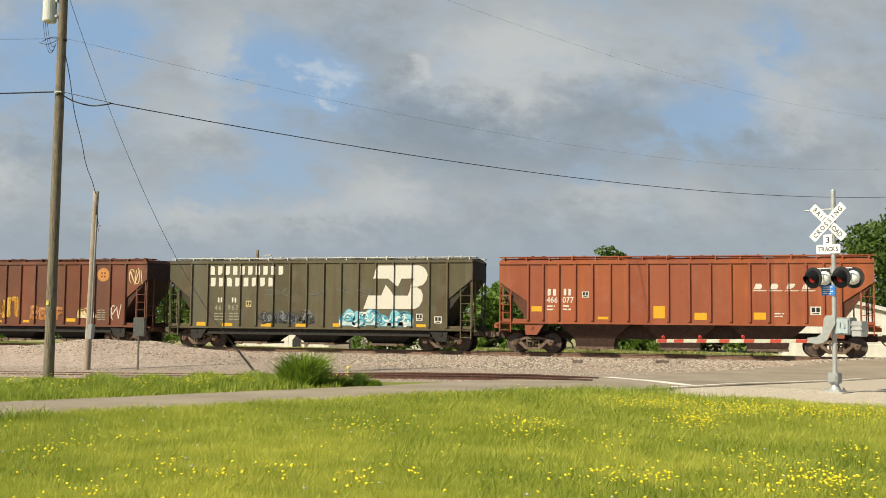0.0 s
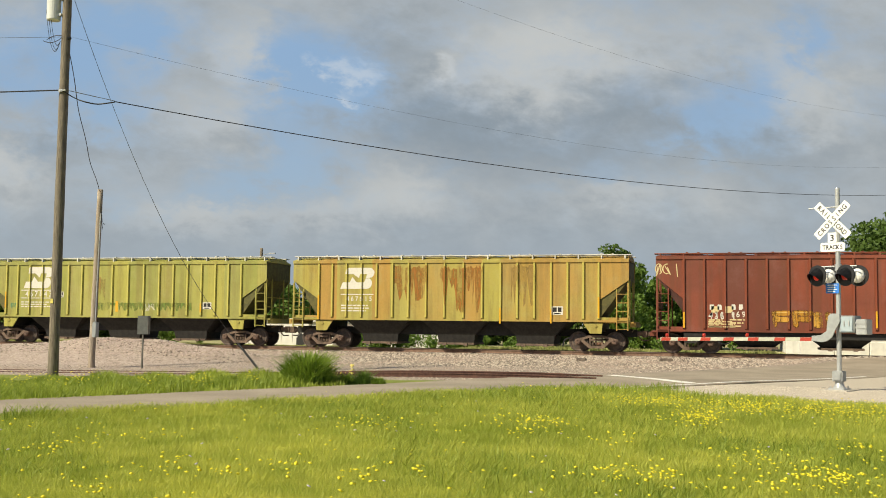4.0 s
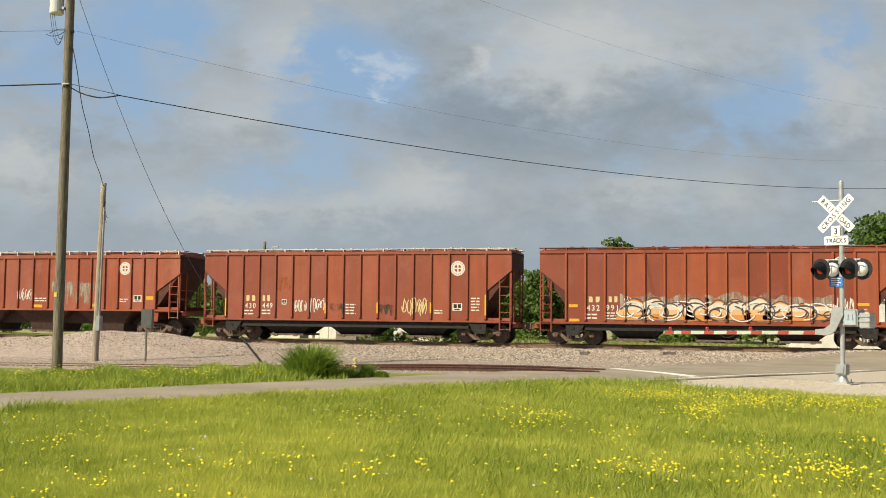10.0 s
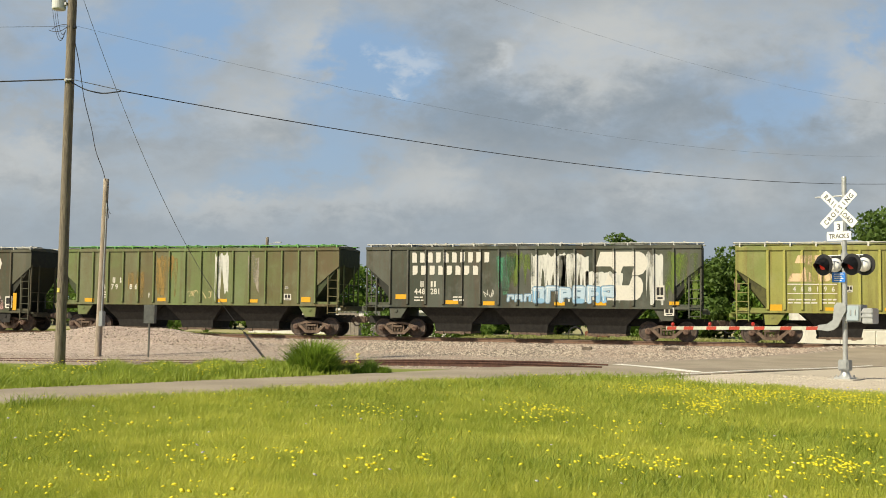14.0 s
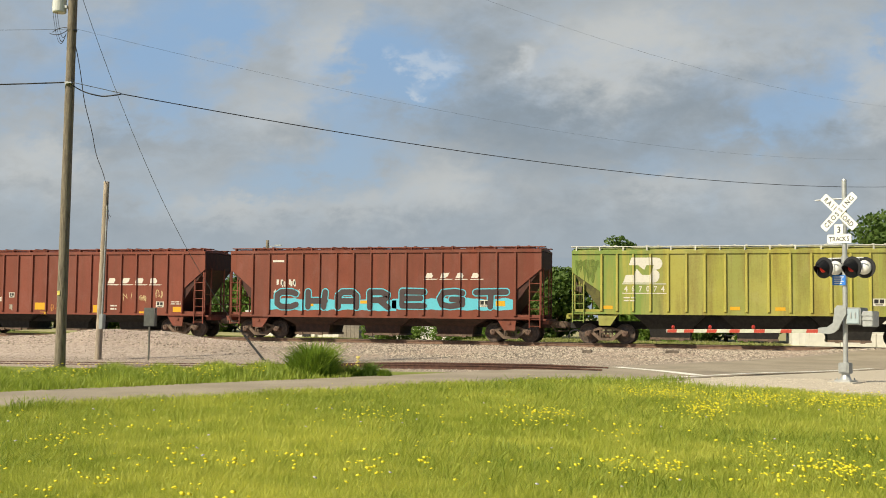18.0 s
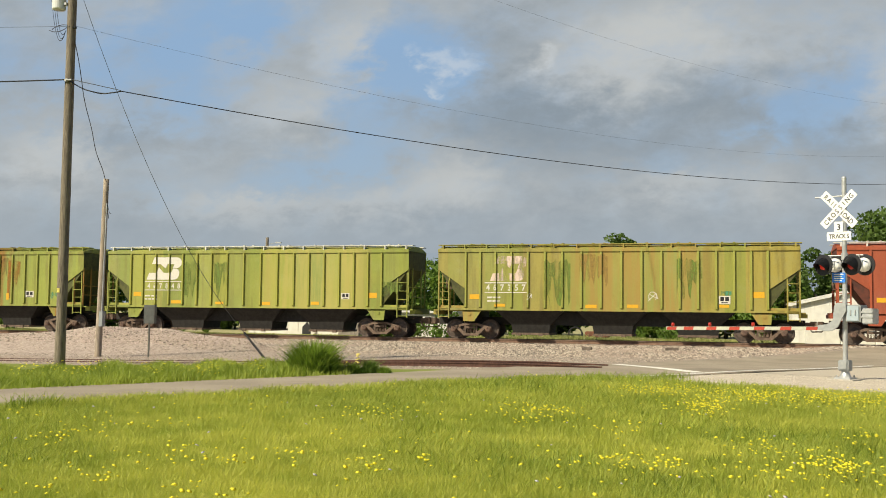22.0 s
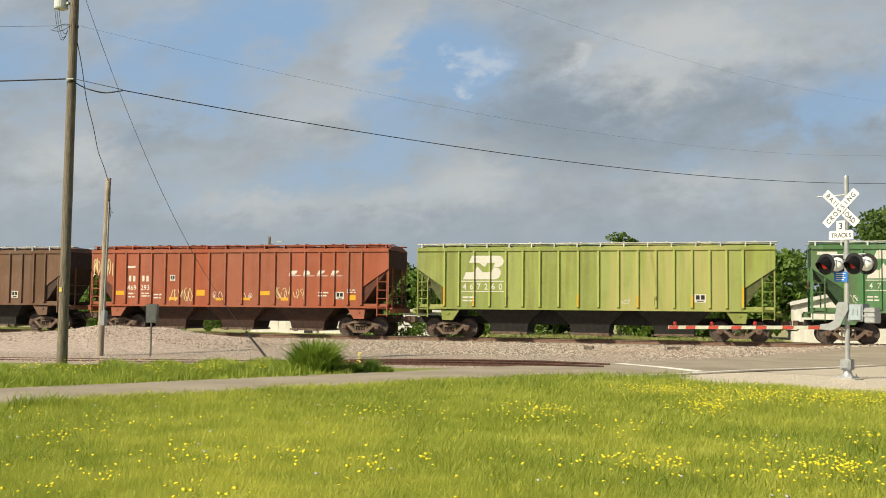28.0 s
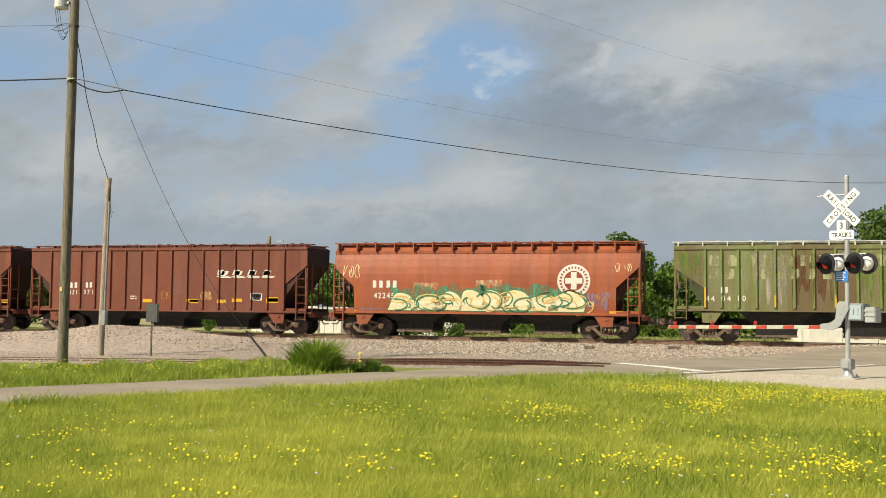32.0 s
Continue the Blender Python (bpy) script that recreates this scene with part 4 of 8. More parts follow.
marks(8, ("lbl", 5.26, 1.58, 5.90, 1.85), ("tag", 6.12, 1.60, 6.99, 2.28, "white", 3), ("y", -7.23, 1.12, -6.97, 2.07), ("y", -4.00, 0.99, -3.75, 1.90),
      ("y", -1.79, 1.02, -1.62, 1.54), ("y", 1.24, 1.07, 1.40, 1.58), ("y", 4.16, 1.05, 4.28, 1.62), ("y", 6.98, 1.15, 7.17, 2.15),
      ("tag", -1.36, 2.43, -0.11, 3.09, "rustc", 3), ("tag", -8.27, 3.06, -7.42, 3.96, "rustc", 3))
marks(9, ("slant", 2.36, 2.81, 5.81, 3.18), ("tag", 7.62, 3.54, 8.23, 3.98, "cream", 2), ("graf", -1.34, 1.12, 2.24, 2.47, "silver", 5, 12),
      ("graf", 2.37, 1.13, 6.80, 2.28, "teal", 5, 13), ("graf", -4.34, 1.13, -2.69, 2.13, "cream", 3, 14), ("graf", -7.09, 1.14, -6.11, 2.25, "cream", 2, 15),
      ("graf", -2.85, 1.10, -1.01, 1.56, "sky", 2, 16), ("num", -6.06, 1.62, -5.33, 1.93, "430"), ("num", -5.15, 1.63, -4.33, 1.94, "538"),
      ("blk", -6.04, 2.03, -5.34, 2.37), ("blk", -5.10, 2.04, -4.40, 2.38), ("tag", -6.05, 2.38, -5.19, 2.61, "white", 2))
marks(9, ("y", -5.07, 1.13, -4.69, 1.30), ("bars", -6.02, 1.21, -5.45, 1.55), ("bars", -5.08, 1.22, -4.45, 1.56), ("y", -1.32, 1.10, -0.83, 1.38),
      ("y", 3.46, 1.23, 3.98, 1.45), ("bars", -7.91, 2.84, -7.43, 2.98), ("y", 6.24, 1.27, 6.66, 1.54))
marks(10, ("lobes", -6.20, 2.97, -4.21, 4.21), ("bars", -6.24, 2.82, -4.20, 2.87), ("num", -6.17, 2.54, -4.26, 2.75, "471878"), ("bars", -6.23, 2.39, -4.19, 2.43),
      ("bars", -6.21, 1.67, -4.18, 1.70), ("bars", -6.10, 1.89, -5.66, 2.23), ("bars", -4.77, 1.90, -4.25, 2.30), ("lbl", -2.90, 2.52, -2.62, 2.78),
      ("y", -7.29, 1.61, -7.05, 2.60), ("y", -4.92, 1.63, -4.76, 2.15), ("y", -3.28, 1.63, -3.09, 2.20), ("y", -0.60, 1.66, -0.38, 2.22))
marks(10, ("y", 2.25, 1.69, 2.42, 2.25), ("y", 4.79, 1.70, 4.96, 2.27), ("y", 7.04, 1.70, 7.21, 2.71), ("lbl", 5.01, 1.84, 5.51, 2.19),
      ("tag", -2.35, 1.76, -1.54, 2.21, "white", 3), ("tag", 1.61, 1.76, 2.99, 2.30, "white", 3), ("tag", 5.01, 2.23, 5.45, 2.50, "white", 2),
      ("tag", 5.84, 1.80, 6.34, 2.34, "white", 2), ("tag", 6.55, 1.80, 6.94, 2.48, "white", 2), ("graf", -5.38, 1.64, -4.18, 1.95, "sky", 2, 7),
      ("bars", -8.25, 4.13, -7.71, 4.21, "d"))
marks(11, ("disc", 5.19, 3.51, 5.92, 4.25, "white"), ("num", -6.10, 1.67, -5.40, 1.95, "432"), ("num", -5.17, 1.68, -4.47, 1.96, "991"),
      ("blk", -6.02, 2.07, -5.35, 2.35, "c"), ("blk", -5.05, 2.08, -4.51, 2.36, "c"), ("graf", -4.37, 1.17, -0.40, 2.37, "peach", 4, 21),
      ("graf", -0.41, 1.21, 2.29, 2.48, "peach", 3, 22), ("graf", 2.28, 1.25, 5.12, 2.34, "peach", 3, 23), ("tag", 5.22, 1.62, 6.09, 2.42, "white", 4),
      ("tag", -4.28, 2.06, -3.91, 2.39, "white", 1), ("y", 6.20, 1.98, 6.73, 2.11), ("y", 6.25, 1.28, 6.74, 1.43))
marks(11, ("y", -6.93, 1.83, -6.50, 1.97), ("y", -6.91, 1.14, -6.42, 1.27), ("bars", -6.10, 1.18, -5.55, 1.52), ("bars", -5.16, 1.19, -4.55, 1.59),
      ("bars", 6.20, 1.49, 6.73, 1.84, "c"), ("y", -0.63, 1.34, -0.11, 1.50), ("y", 2.98, 1.39, 3.40, 1.52))
marks(12, ("disc", 5.26, 3.35, 6.00, 4.10, "white"), ("num", -6.01, 1.66, -5.33, 1.93, "430"), ("num", -5.01, 1.67, -4.37, 1.94, "449"),
      ("blk", -5.96, 2.03, -5.31, 2.33, "c"), ("blk", -5.02, 2.03, -4.49, 2.34, "c"), ("tag", -3.16, 1.44, -2.46, 2.13, "white", 4),
      ("tag", -2.39, 1.46, -1.47, 2.22, "silver", 4), ("lbl", -3.88, 1.85, -3.61, 2.13), ("y", -7.21, 1.21, -7.04, 2.18), ("y", -1.56, 1.40, -1.38, 1.95),
      ("y", 1.23, 1.44, 1.40, 1.99), ("y", 4.15, 1.48, 4.29, 2.02))
marks(12, ("y", 6.99, 1.39, 7.15, 2.42), ("tag", 2.70, 1.34, 4.05, 2.27, "cream", 5), ("lbl", 5.37, 1.61, 5.87, 1.98), ("prim", -4.16, 2.50, -3.39, 3.33, "orange"),
      ("bars", -0.32, 1.31, 0.24, 1.91), ("bars", 6.32, 1.52, 6.78, 2.26), ("prim", -1.22, 1.28, -0.43, 1.96, "dark"), ("prim", 1.45, 1.32, 2.22, 1.93, "dark"),
      ("bars", -6.01, 1.23, -5.47, 1.56), ("bars", -5.01, 1.25, -4.48, 1.58), ("bars", 4.42, 1.38, 4.95, 1.64))
marks(13, ("disc", 4.96, 3.41, 5.68, 4.10, "white"), ("tag", -7.91, 3.02, -7.31, 3.61, "cream", 2), ("blk", -7.08, 2.96, -6.61, 3.25), ("blk", -6.32, 2.97, -5.80, 3.25),
      ("num", -6.96, 2.51, -6.66, 2.77, "42"), ("num", -6.26, 2.52, -5.97, 2.77, "88"), ("num", -5.45, 2.53, -5.04, 2.78, "67"),
      ("tag", -4.87, 1.76, -3.50, 2.47, "white", 5), ("tag", -1.45, 1.96, -0.51, 2.67, "white", 4), ("bars", -0.35, 1.86, 0.47, 2.13), ("y", -7.04, 2.06, -6.54, 2.40),
      ("lbl", 5.89, 1.93, 6.39, 2.30))
marks(13, ("y", 6.65, 2.05, 7.10, 2.25), ("prim", 0.68, 1.82, 3.74, 3.06, "pale"), ("prim", -4.45, 1.74, -3.03, 2.92, "pale"), ("bars", -6.25, 1.79, -5.73, 2.18),
      ("y", -4.01, 1.60, -3.45, 1.76), ("y", -0.40, 1.59, 0.15, 1.75), ("y", 3.35, 1.66, 3.87, 1.82), ("bars", 5.04, 1.87, 5.55, 2.10))
marks(14, ("disc", 4.09, 3.12, 4.70, 3.78, "cream"), ("blk", -5.72, 2.82, -5.04, 3.15), ("blk", -4.88, 2.83, -4.26, 3.16), ("num", -5.72, 2.32, -5.01, 2.62, "469"),
      ("num", -4.82, 2.33, -4.26, 2.63, "108"), ("lbl", -3.82, 2.67, -3.54, 2.94), ("bars", -8.19, 4.07, -7.67, 4.18), ("bars", -5.71, 1.77, -5.15, 2.15),
      ("bars", -4.82, 1.78, -4.31, 2.22), ("y", -6.39, 1.76, -5.88, 2.03), ("lbl", 4.14, 1.92, 4.70, 2.25), ("bars", -3.15, 1.96, -2.61, 2.26))
marks(14, ("bars", -2.12, 1.87, -1.71, 2.00), ("bars", -0.45, 2.02, 0.30, 2.31), ("bars", 0.51, 1.95, 1.14, 2.38), ("tag", 2.39, 1.82, 3.06, 2.23, "white", 2),
      ("bars", 3.37, 1.98, 3.83, 2.14), ("bars", 4.95, 1.95, 5.50, 2.26), ("y", -1.30, 1.66, -0.77, 1.79), ("y", 1.61, 1.67, 2.13, 1.80), ("y", 6.50, 1.81, 6.94, 2.07),
      ("y", -4.81, 1.64, -4.37, 1.77), ("y", 4.14, 1.71, 4.70, 1.83))
marks(15, ("lobes", -6.35, 2.88, -4.22, 4.09, "peach"), ("num", -6.23, 2.43, -4.20, 2.66, "468196"), ("bars", -6.37, 2.73, -4.21, 2.78),
      ("bars", -6.36, 2.31, -4.20, 2.35), ("bars", -6.35, 1.79, -5.05, 2.08), ("bars", -4.86, 1.79, -4.18, 2.09), ("y", -7.16, 1.52, -6.60, 1.82),
      ("y", -2.20, 1.55, -1.67, 1.70), ("y", -4.72, 1.55, -4.24, 1.70), ("y", 0.64, 1.56, 1.15, 1.70), ("y", 3.22, 1.56, 3.78, 1.73), ("lbl", 5.03, 1.79, 5.50, 2.18))
marks(15, ("y", 6.52, 1.69, 7.01, 1.97), ("prim", -1.19, 1.82, 0.64, 4.03, "green"), ("prim", 1.38, 2.28, 2.52, 4.03, "green"), ("prim", 3.11, 3.16, 4.37, 4.04, "tan"),
      ("lbl", -3.81, 2.40, -3.54, 2.70))
marks(16, ("big", -5.97, 3.80, -1.79, 4.31, 10), ("big", -5.95, 3.18, -2.35, 3.64, 8), ("num", -5.79, 2.20, -5.18, 2.50, "448"),
      ("num", -4.93, 2.21, -4.40, 2.50, "281"), ("blk", -5.47, 2.56, -5.26, 2.86), ("blk", -4.94, 2.57, -4.60, 2.86), ("lobes", 3.00, 1.96, 5.87, 4.30, "white"),
      ("prim", 0.22, 1.86, 1.95, 4.30, "white"), ("prim", 1.6, 1.87, 3.05, 4.30, "white"), ("prim", 2.9, 1.8, 4.7, 3.4, "white"), ("prim", 5.8, 1.75, 6.6, 4.35, "white"), ("prim", 6.7, 1.75, 8.2, 4.35, "green"), ("prim", -1.0, 2.6, 0.3, 4.35, "green"), ("graf", 0.26, 1.71, 4.23, 2.72, "ice", 6, 31),
      ("tag", -2.21, 2.06, -1.65, 2.52, "white", 2), ("y", -6.77, 1.95, -6.20, 2.19))
marks(16, ("y", -4.13, 1.71, -3.47, 1.91), ("y", -2.19, 1.67, -1.61, 1.87), ("y", 1.39, 1.69, 1.89, 1.86), ("y", 3.35, 1.71, 3.90, 1.88), ("y", 6.87, 1.75, 7.34, 1.92),
      ("lbl", 6.24, 1.97, 6.66, 2.68), ("lbl", 6.64, 1.24, 7.11, 1.63), ("graf", -1.02, 1.84, 0.24, 2.24, "ice", 3, 32), ("prim", -1.55, 2.19, -0.55, 4.24, "teal"),
      ("bars", -5.77, 1.78, -5.24, 2.08), ("bars", -3.74, 1.80, -3.15, 2.10))
marks(17, ("num", -5.86, 2.37, -5.28, 2.66, "44"), ("num", -5.03, 2.38, -4.51, 2.67, "79"), ("num", -3.91, 2.39, -3.28, 2.68, "86"), ("blk", -4.91, 2.73, -4.71, 3.03),
      ("blk", -4.46, 2.73, -4.26, 3.03), ("prim", 1.30, 1.69, 2.10, 4.44, "white"), ("prim", 3.25, 2.00, 3.87, 4.27, "pale"),
      ("tag", -0.33, 1.96, 0.35, 2.36, "cream", 2), ("tag", 0.59, 1.91, 1.14, 2.31, "cream", 2), ("tag", -2.96, 1.87, -2.42, 2.22, "white", 1),
      ("y", -6.62, 1.68, -6.03, 1.89), ("y", -2.11, 1.74, -1.61, 1.93))
marks(17, ("y", 1.50, 1.72, 2.04, 1.89), ("y", 3.34, 1.71, 3.82, 1.88), ("y", 6.30, 1.75, 6.82, 2.02), ("lbl", 5.32, 1.85, 5.73, 2.18),
      ("prim", -2.22, 1.95, -0.93, 4.27, "tan"), ("prim", -3.93, 1.92, -2.95, 3.39, "tan"), ("bars", -5.82, 1.84, -5.20, 2.25), ("lbl", 5.38, 2.44, 5.55, 2.57))
marks(18, ("big", -5.76, 3.91, -1.86, 4.35, 10), ("big", -5.76, 3.36, -3.09, 3.77, 8), ("dnum", -5.67, 2.07, -5.04, 2.35, "460"),
      ("dnum", -4.78, 2.08, -4.14, 2.36, "762"), ("blk", -5.29, 2.41, -5.09, 2.67), ("blk", -4.78, 2.41, -4.53, 2.67), ("lbl", -3.59, 2.27, -3.34, 2.58),
      ("y", -6.92, 1.28, -6.76, 2.23), ("bars", -5.67, 1.52, -5.14, 1.98, "d"), ("bars", -4.74, 1.53, -4.19, 1.99, "d"), ("y", -3.94, 1.38, -3.79, 1.79),
      ("lobes", 2.85, 2.01, 6.45, 4.34))
marks(18, ("graf", -2.01, 1.08, 0.67, 2.37, "pink", 5, 33), ("graf", 4.23, 1.16, 6.48, 2.27, "pink", 4, 34), ("y", 7.26, 1.17, 7.50, 2.14),
      ("y", 0.86, 1.08, 1.06, 1.70), ("lbl", 6.76, 1.29, 7.22, 1.95))
marks(19, ("lobes", -6.17, 2.93, -4.14, 4.14, "orange"), ("num", -6.14, 2.44, -4.13, 2.72, "471500"), ("bars", -6.20, 2.82, -4.13, 2.86, "o"),
      ("bars", -6.19, 2.33, -4.12, 2.37, "o"), ("bars", -6.18, 1.71, -5.57, 2.05, "o"), ("tag", -8.46, 2.80, -6.82, 4.08, "white", 6), ("y", -7.24, 1.58, -7.04, 2.56),
      ("y", -4.06, 1.62, -3.90, 2.19), ("y", -1.45, 1.59, -1.27, 2.16), ("y", 0.46, 1.62, 0.64, 2.17), ("y", 2.29, 1.58, 2.46, 2.14), ("y", 7.13, 1.59, 7.29, 2.62))
marks(19, ("lbl", 5.07, 1.84, 5.56, 2.22), ("tag", 3.24, 1.72, 4.02, 2.04, "white", 3), ("tag", -3.88, 1.85, -3.25, 2.19, "rustc", 2),
      ("prim", -8.49, 1.70, -6.12, 4.02, "green"), ("prim", 7.34, 1.88, 8.54, 4.03, "green"), ("bars", -0.17, 1.78, 0.24, 2.00), ("y", 5.18, 1.65, 5.56, 1.78))
marks(20, ("lobes", -6.20, 2.95, -4.34, 4.15), ("num", -6.24, 2.53, -4.15, 2.80, "467074"), ("bars", -6.24, 2.87, -4.16, 2.91), ("bars", -6.23, 2.42, -4.15, 2.46),
      ("bars", -6.17, 1.98, -5.51, 2.26), ("y", -1.25, 1.67, -0.79, 1.83), ("y", 0.78, 1.66, 1.23, 1.82), ("y", 3.48, 1.70, 3.97, 1.85), ("y", 6.53, 1.68, 6.95, 2.00),
      ("lbl", 4.99, 1.91, 5.53, 2.25), ("y", -7.18, 1.68, -6.70, 1.84), ("prim", 6.00, 2.08, 7.06, 4.09, "tan"))
marks(20, ("prim", 7.19, 3.29, 8.23, 4.20, "green"), ("prim", -8.51, 2.94, -7.33, 4.09, "green"))
marks(21, ("slant", 2.42, 3.08, 5.61, 3.42), ("graf", -5.99, 1.48, 0.82, 2.62, "cyanb", 4, 41), ("graf", 0.78, 1.56, 6.86, 2.66, "cyanb", 4, 42),
      ("num", -5.56, 2.28, -5.12, 2.52, "81"), ("blk", -5.43, 2.71, -5.14, 2.99), ("blk", -4.94, 2.72, -4.58, 3.00), ("lbl", 5.25, 1.72, 5.78, 2.07),
      ("bars", -5.94, 3.99, -5.30, 4.10), ("num", -5.92, 2.33, -5.22, 2.57, "430"), ("num", -5.05, 2.34, -4.30, 2.58, "816"), ("blk", -5.75, 2.80, -5.28, 3.08),
      ("blk", -5.05, 2.81, -4.59, 3.09))
marks(21, ("y", -1.03, 1.85, -0.53, 2.01), ("y", -4.06, 1.70, -3.61, 1.86), ("y", 6.11, 1.77, 6.57, 2.03))
marks(22, ("slant", 2.45, 2.76, 5.93, 3.15), ("blk", -5.85, 2.28, -5.43, 2.55), ("blk", -4.89, 2.29, -4.47, 2.56), ("num", -5.97, 1.82, -5.20, 2.09, "435"),
      ("num", -5.01, 1.83, -4.25, 2.10, "308"), ("lbl", -3.86, 2.05, -3.51, 2.33), ("bars", -7.80, 4.06, -7.23, 4.16), ("y", -6.86, 1.26, -6.29, 1.56),
      ("y", -2.15, 1.38, -1.48, 1.77), ("y", 1.59, 1.25, 2.25, 1.66), ("y", -1.80, 1.12, -1.27, 1.26), ("y", 4.46, 1.20, 5.03, 1.34))
marks(22, ("lbl", 5.48, 1.57, 5.95, 1.88), ("y", 6.51, 1.32, 7.00, 1.60), ("tag", 3.43, 1.92, 4.13, 2.39, "cream", 2), ("tag", 4.44, 1.81, 4.89, 2.22, "cream", 2),
      ("tag", 5.44, 2.06, 5.88, 2.52, "cream", 2), ("tag", -1.15, 1.27, -0.61, 1.75, "rustc", 2), ("bars", 6.38, 1.67, 7.06, 1.89), ("bars", 2.68, 1.32, 3.14, 1.67),
      ("y", -4.91, 1.07, -4.42, 1.22), ("prim", -3.83, 1.26, -3.55, 1.69, "pale"))
marks(23, ("knum", -5.79, 2.72, -5.04, 3.11, "NO"), ("knum", -4.85, 2.73, -4.11, 3.12, "KL"), ("knum", -5.70, 2.18, -5.09, 2.54, "83"),
      ("knum", -4.77, 2.19, -4.09, 2.54, "04"), ("knum", -3.84, 2.19, -3.30, 2.55, "05"), ("slab", -1.87, 1.96, 0.44, 2.33, "black"),
      ("tag", -3.90, 1.67, -2.50, 2.19, "rustc", 3), ("y", -7.06, 1.55, -6.82, 2.59), ("y", -1.35, 1.68, -1.21, 2.09), ("y", 1.45, 1.66, 1.58, 2.06),
      ("y", 4.05, 1.57, 4.24, 2.20), ("lbl", 5.32, 1.82, 5.81, 2.10))
marks(23, ("prim", 6.25, 2.17, 6.49, 2.40, "white"), ("tag", -6.50, 1.65, -4.14, 2.17, "rustc", 2), ("bars", -5.75, 1.57, -5.14, 2.05, "g"),
      ("bars", -4.75, 1.59, -4.14, 2.06, "g"))
marks(24, ("slant", 4.14, 3.02, 7.07, 3.32), ("blk", -5.52, 2.80, -4.99, 3.13), ("blk", -4.70, 2.81, -4.21, 3.13), ("num", -5.57, 2.36, -4.97, 2.65, "470"),
      ("num", -4.72, 2.36, -4.13, 2.66, "804"), ("lbl", -2.93, 2.67, -2.61, 2.94), ("bars", -5.49, 1.70, -4.96, 2.11), ("bars", -4.71, 1.71, -4.18, 2.12),
      ("tag", -3.88, 1.66, -3.31, 2.31, "ice", 2), ("bars", -1.15, 1.99, -0.58, 2.27), ("bars", -0.27, 1.76, 0.23, 1.93), ("y", -7.00, 1.95, -6.53, 2.16))
marks(24, ("y", -2.02, 1.57, -1.51, 1.74), ("y", 1.64, 1.56, 2.13, 1.72), ("y", 4.22, 1.59, 4.70, 1.75), ("lbl", 5.86, 1.92, 6.33, 2.28), ("y", 6.56, 1.79, 7.03, 2.00),
      ("bars", 0.59, 1.72, 1.27, 1.97), ("bars", 6.56, 2.18, 7.08, 2.46), ("bars", 5.10, 1.94, 5.57, 2.10))
marks(25, ("lobes", -5.99, 2.89, -4.12, 4.12, "pinkw"), ("num", -6.27, 2.42, -4.11, 2.73, "467357"), ("bars", -6.27, 2.77, -4.12, 2.82),
      ("bars", -6.26, 2.30, -4.11, 2.34), ("bars", -6.13, 1.76, -5.42, 2.11), ("lbl", 5.02, 1.83, 5.54, 2.21), ("y", -7.03, 1.98, -6.51, 2.22),
      ("y", -5.74, 1.62, -5.22, 1.76), ("y", -1.25, 1.58, -0.70, 1.75), ("y", 0.75, 1.61, 1.29, 1.77), ("y", 6.56, 2.12, 7.07, 2.40), ("y", 5.03, 1.66, 5.48, 1.79))
marks(25, ("prim", -3.27, 1.68, -1.98, 4.00, "green"), ("prim", -1.57, 2.57, -0.17, 4.30, "tan"), ("prim", 3.08, 2.04, 4.27, 4.01, "green"),
      ("prim", 5.13, 2.22, 5.59, 2.44, "teal"), ("tag", 1.69, 1.88, 2.23, 2.44, "white", 1), ("tag", -4.11, 1.89, -3.85, 2.30, "white", 1))
marks(26, ("lobes", -6.28, 2.92, -4.14, 4.13), ("num", -6.31, 2.45, -4.13, 2.73, "467848"), ("bars", -6.37, 2.80, -4.14, 2.84), ("bars", -6.36, 2.34, -4.13, 2.38),
      ("bars", -6.35, 1.74, -5.48, 2.08), ("lbl", 5.05, 1.93, 5.50, 2.25), ("y", -7.05, 2.02, -6.54, 2.25), ("y", -4.74, 1.64, -4.12, 1.81),
      ("y", -2.12, 1.62, -1.64, 1.75), ("y", 0.60, 1.60, 1.07, 1.76), ("y", 3.37, 1.63, 3.82, 1.79), ("y", 6.55, 2.00, 6.99, 2.27))
marks(26, ("prim", -2.22, 1.96, -1.44, 3.96, "green"), ("prim", -4.04, 1.94, -3.09, 3.96, "green"), ("prim", 7.26, 2.07, 8.35, 2.88, "green"))
marks(27, ("lobes", -6.22, 2.92, -4.21, 4.13), ("num", -6.26, 2.44, -4.20, 2.74, "468745"), ("prim", -6.25, 1.73, -4.19, 2.39, "teal"),
      ("bars", -6.19, 1.88, -5.45, 2.34), ("bars", -5.10, 2.01, -4.19, 2.34), ("bars", -6.26, 2.81, -4.21, 2.85), ("lbl", 4.98, 1.92, 5.52, 2.27),
      ("y", -7.23, 1.63, -7.03, 2.62), ("y", -3.30, 1.68, -3.12, 1.96), ("y", -1.20, 1.71, -1.02, 2.04), ("y", 1.32, 1.74, 1.49, 2.18), ("y", 3.72, 1.77, 3.89, 2.15))
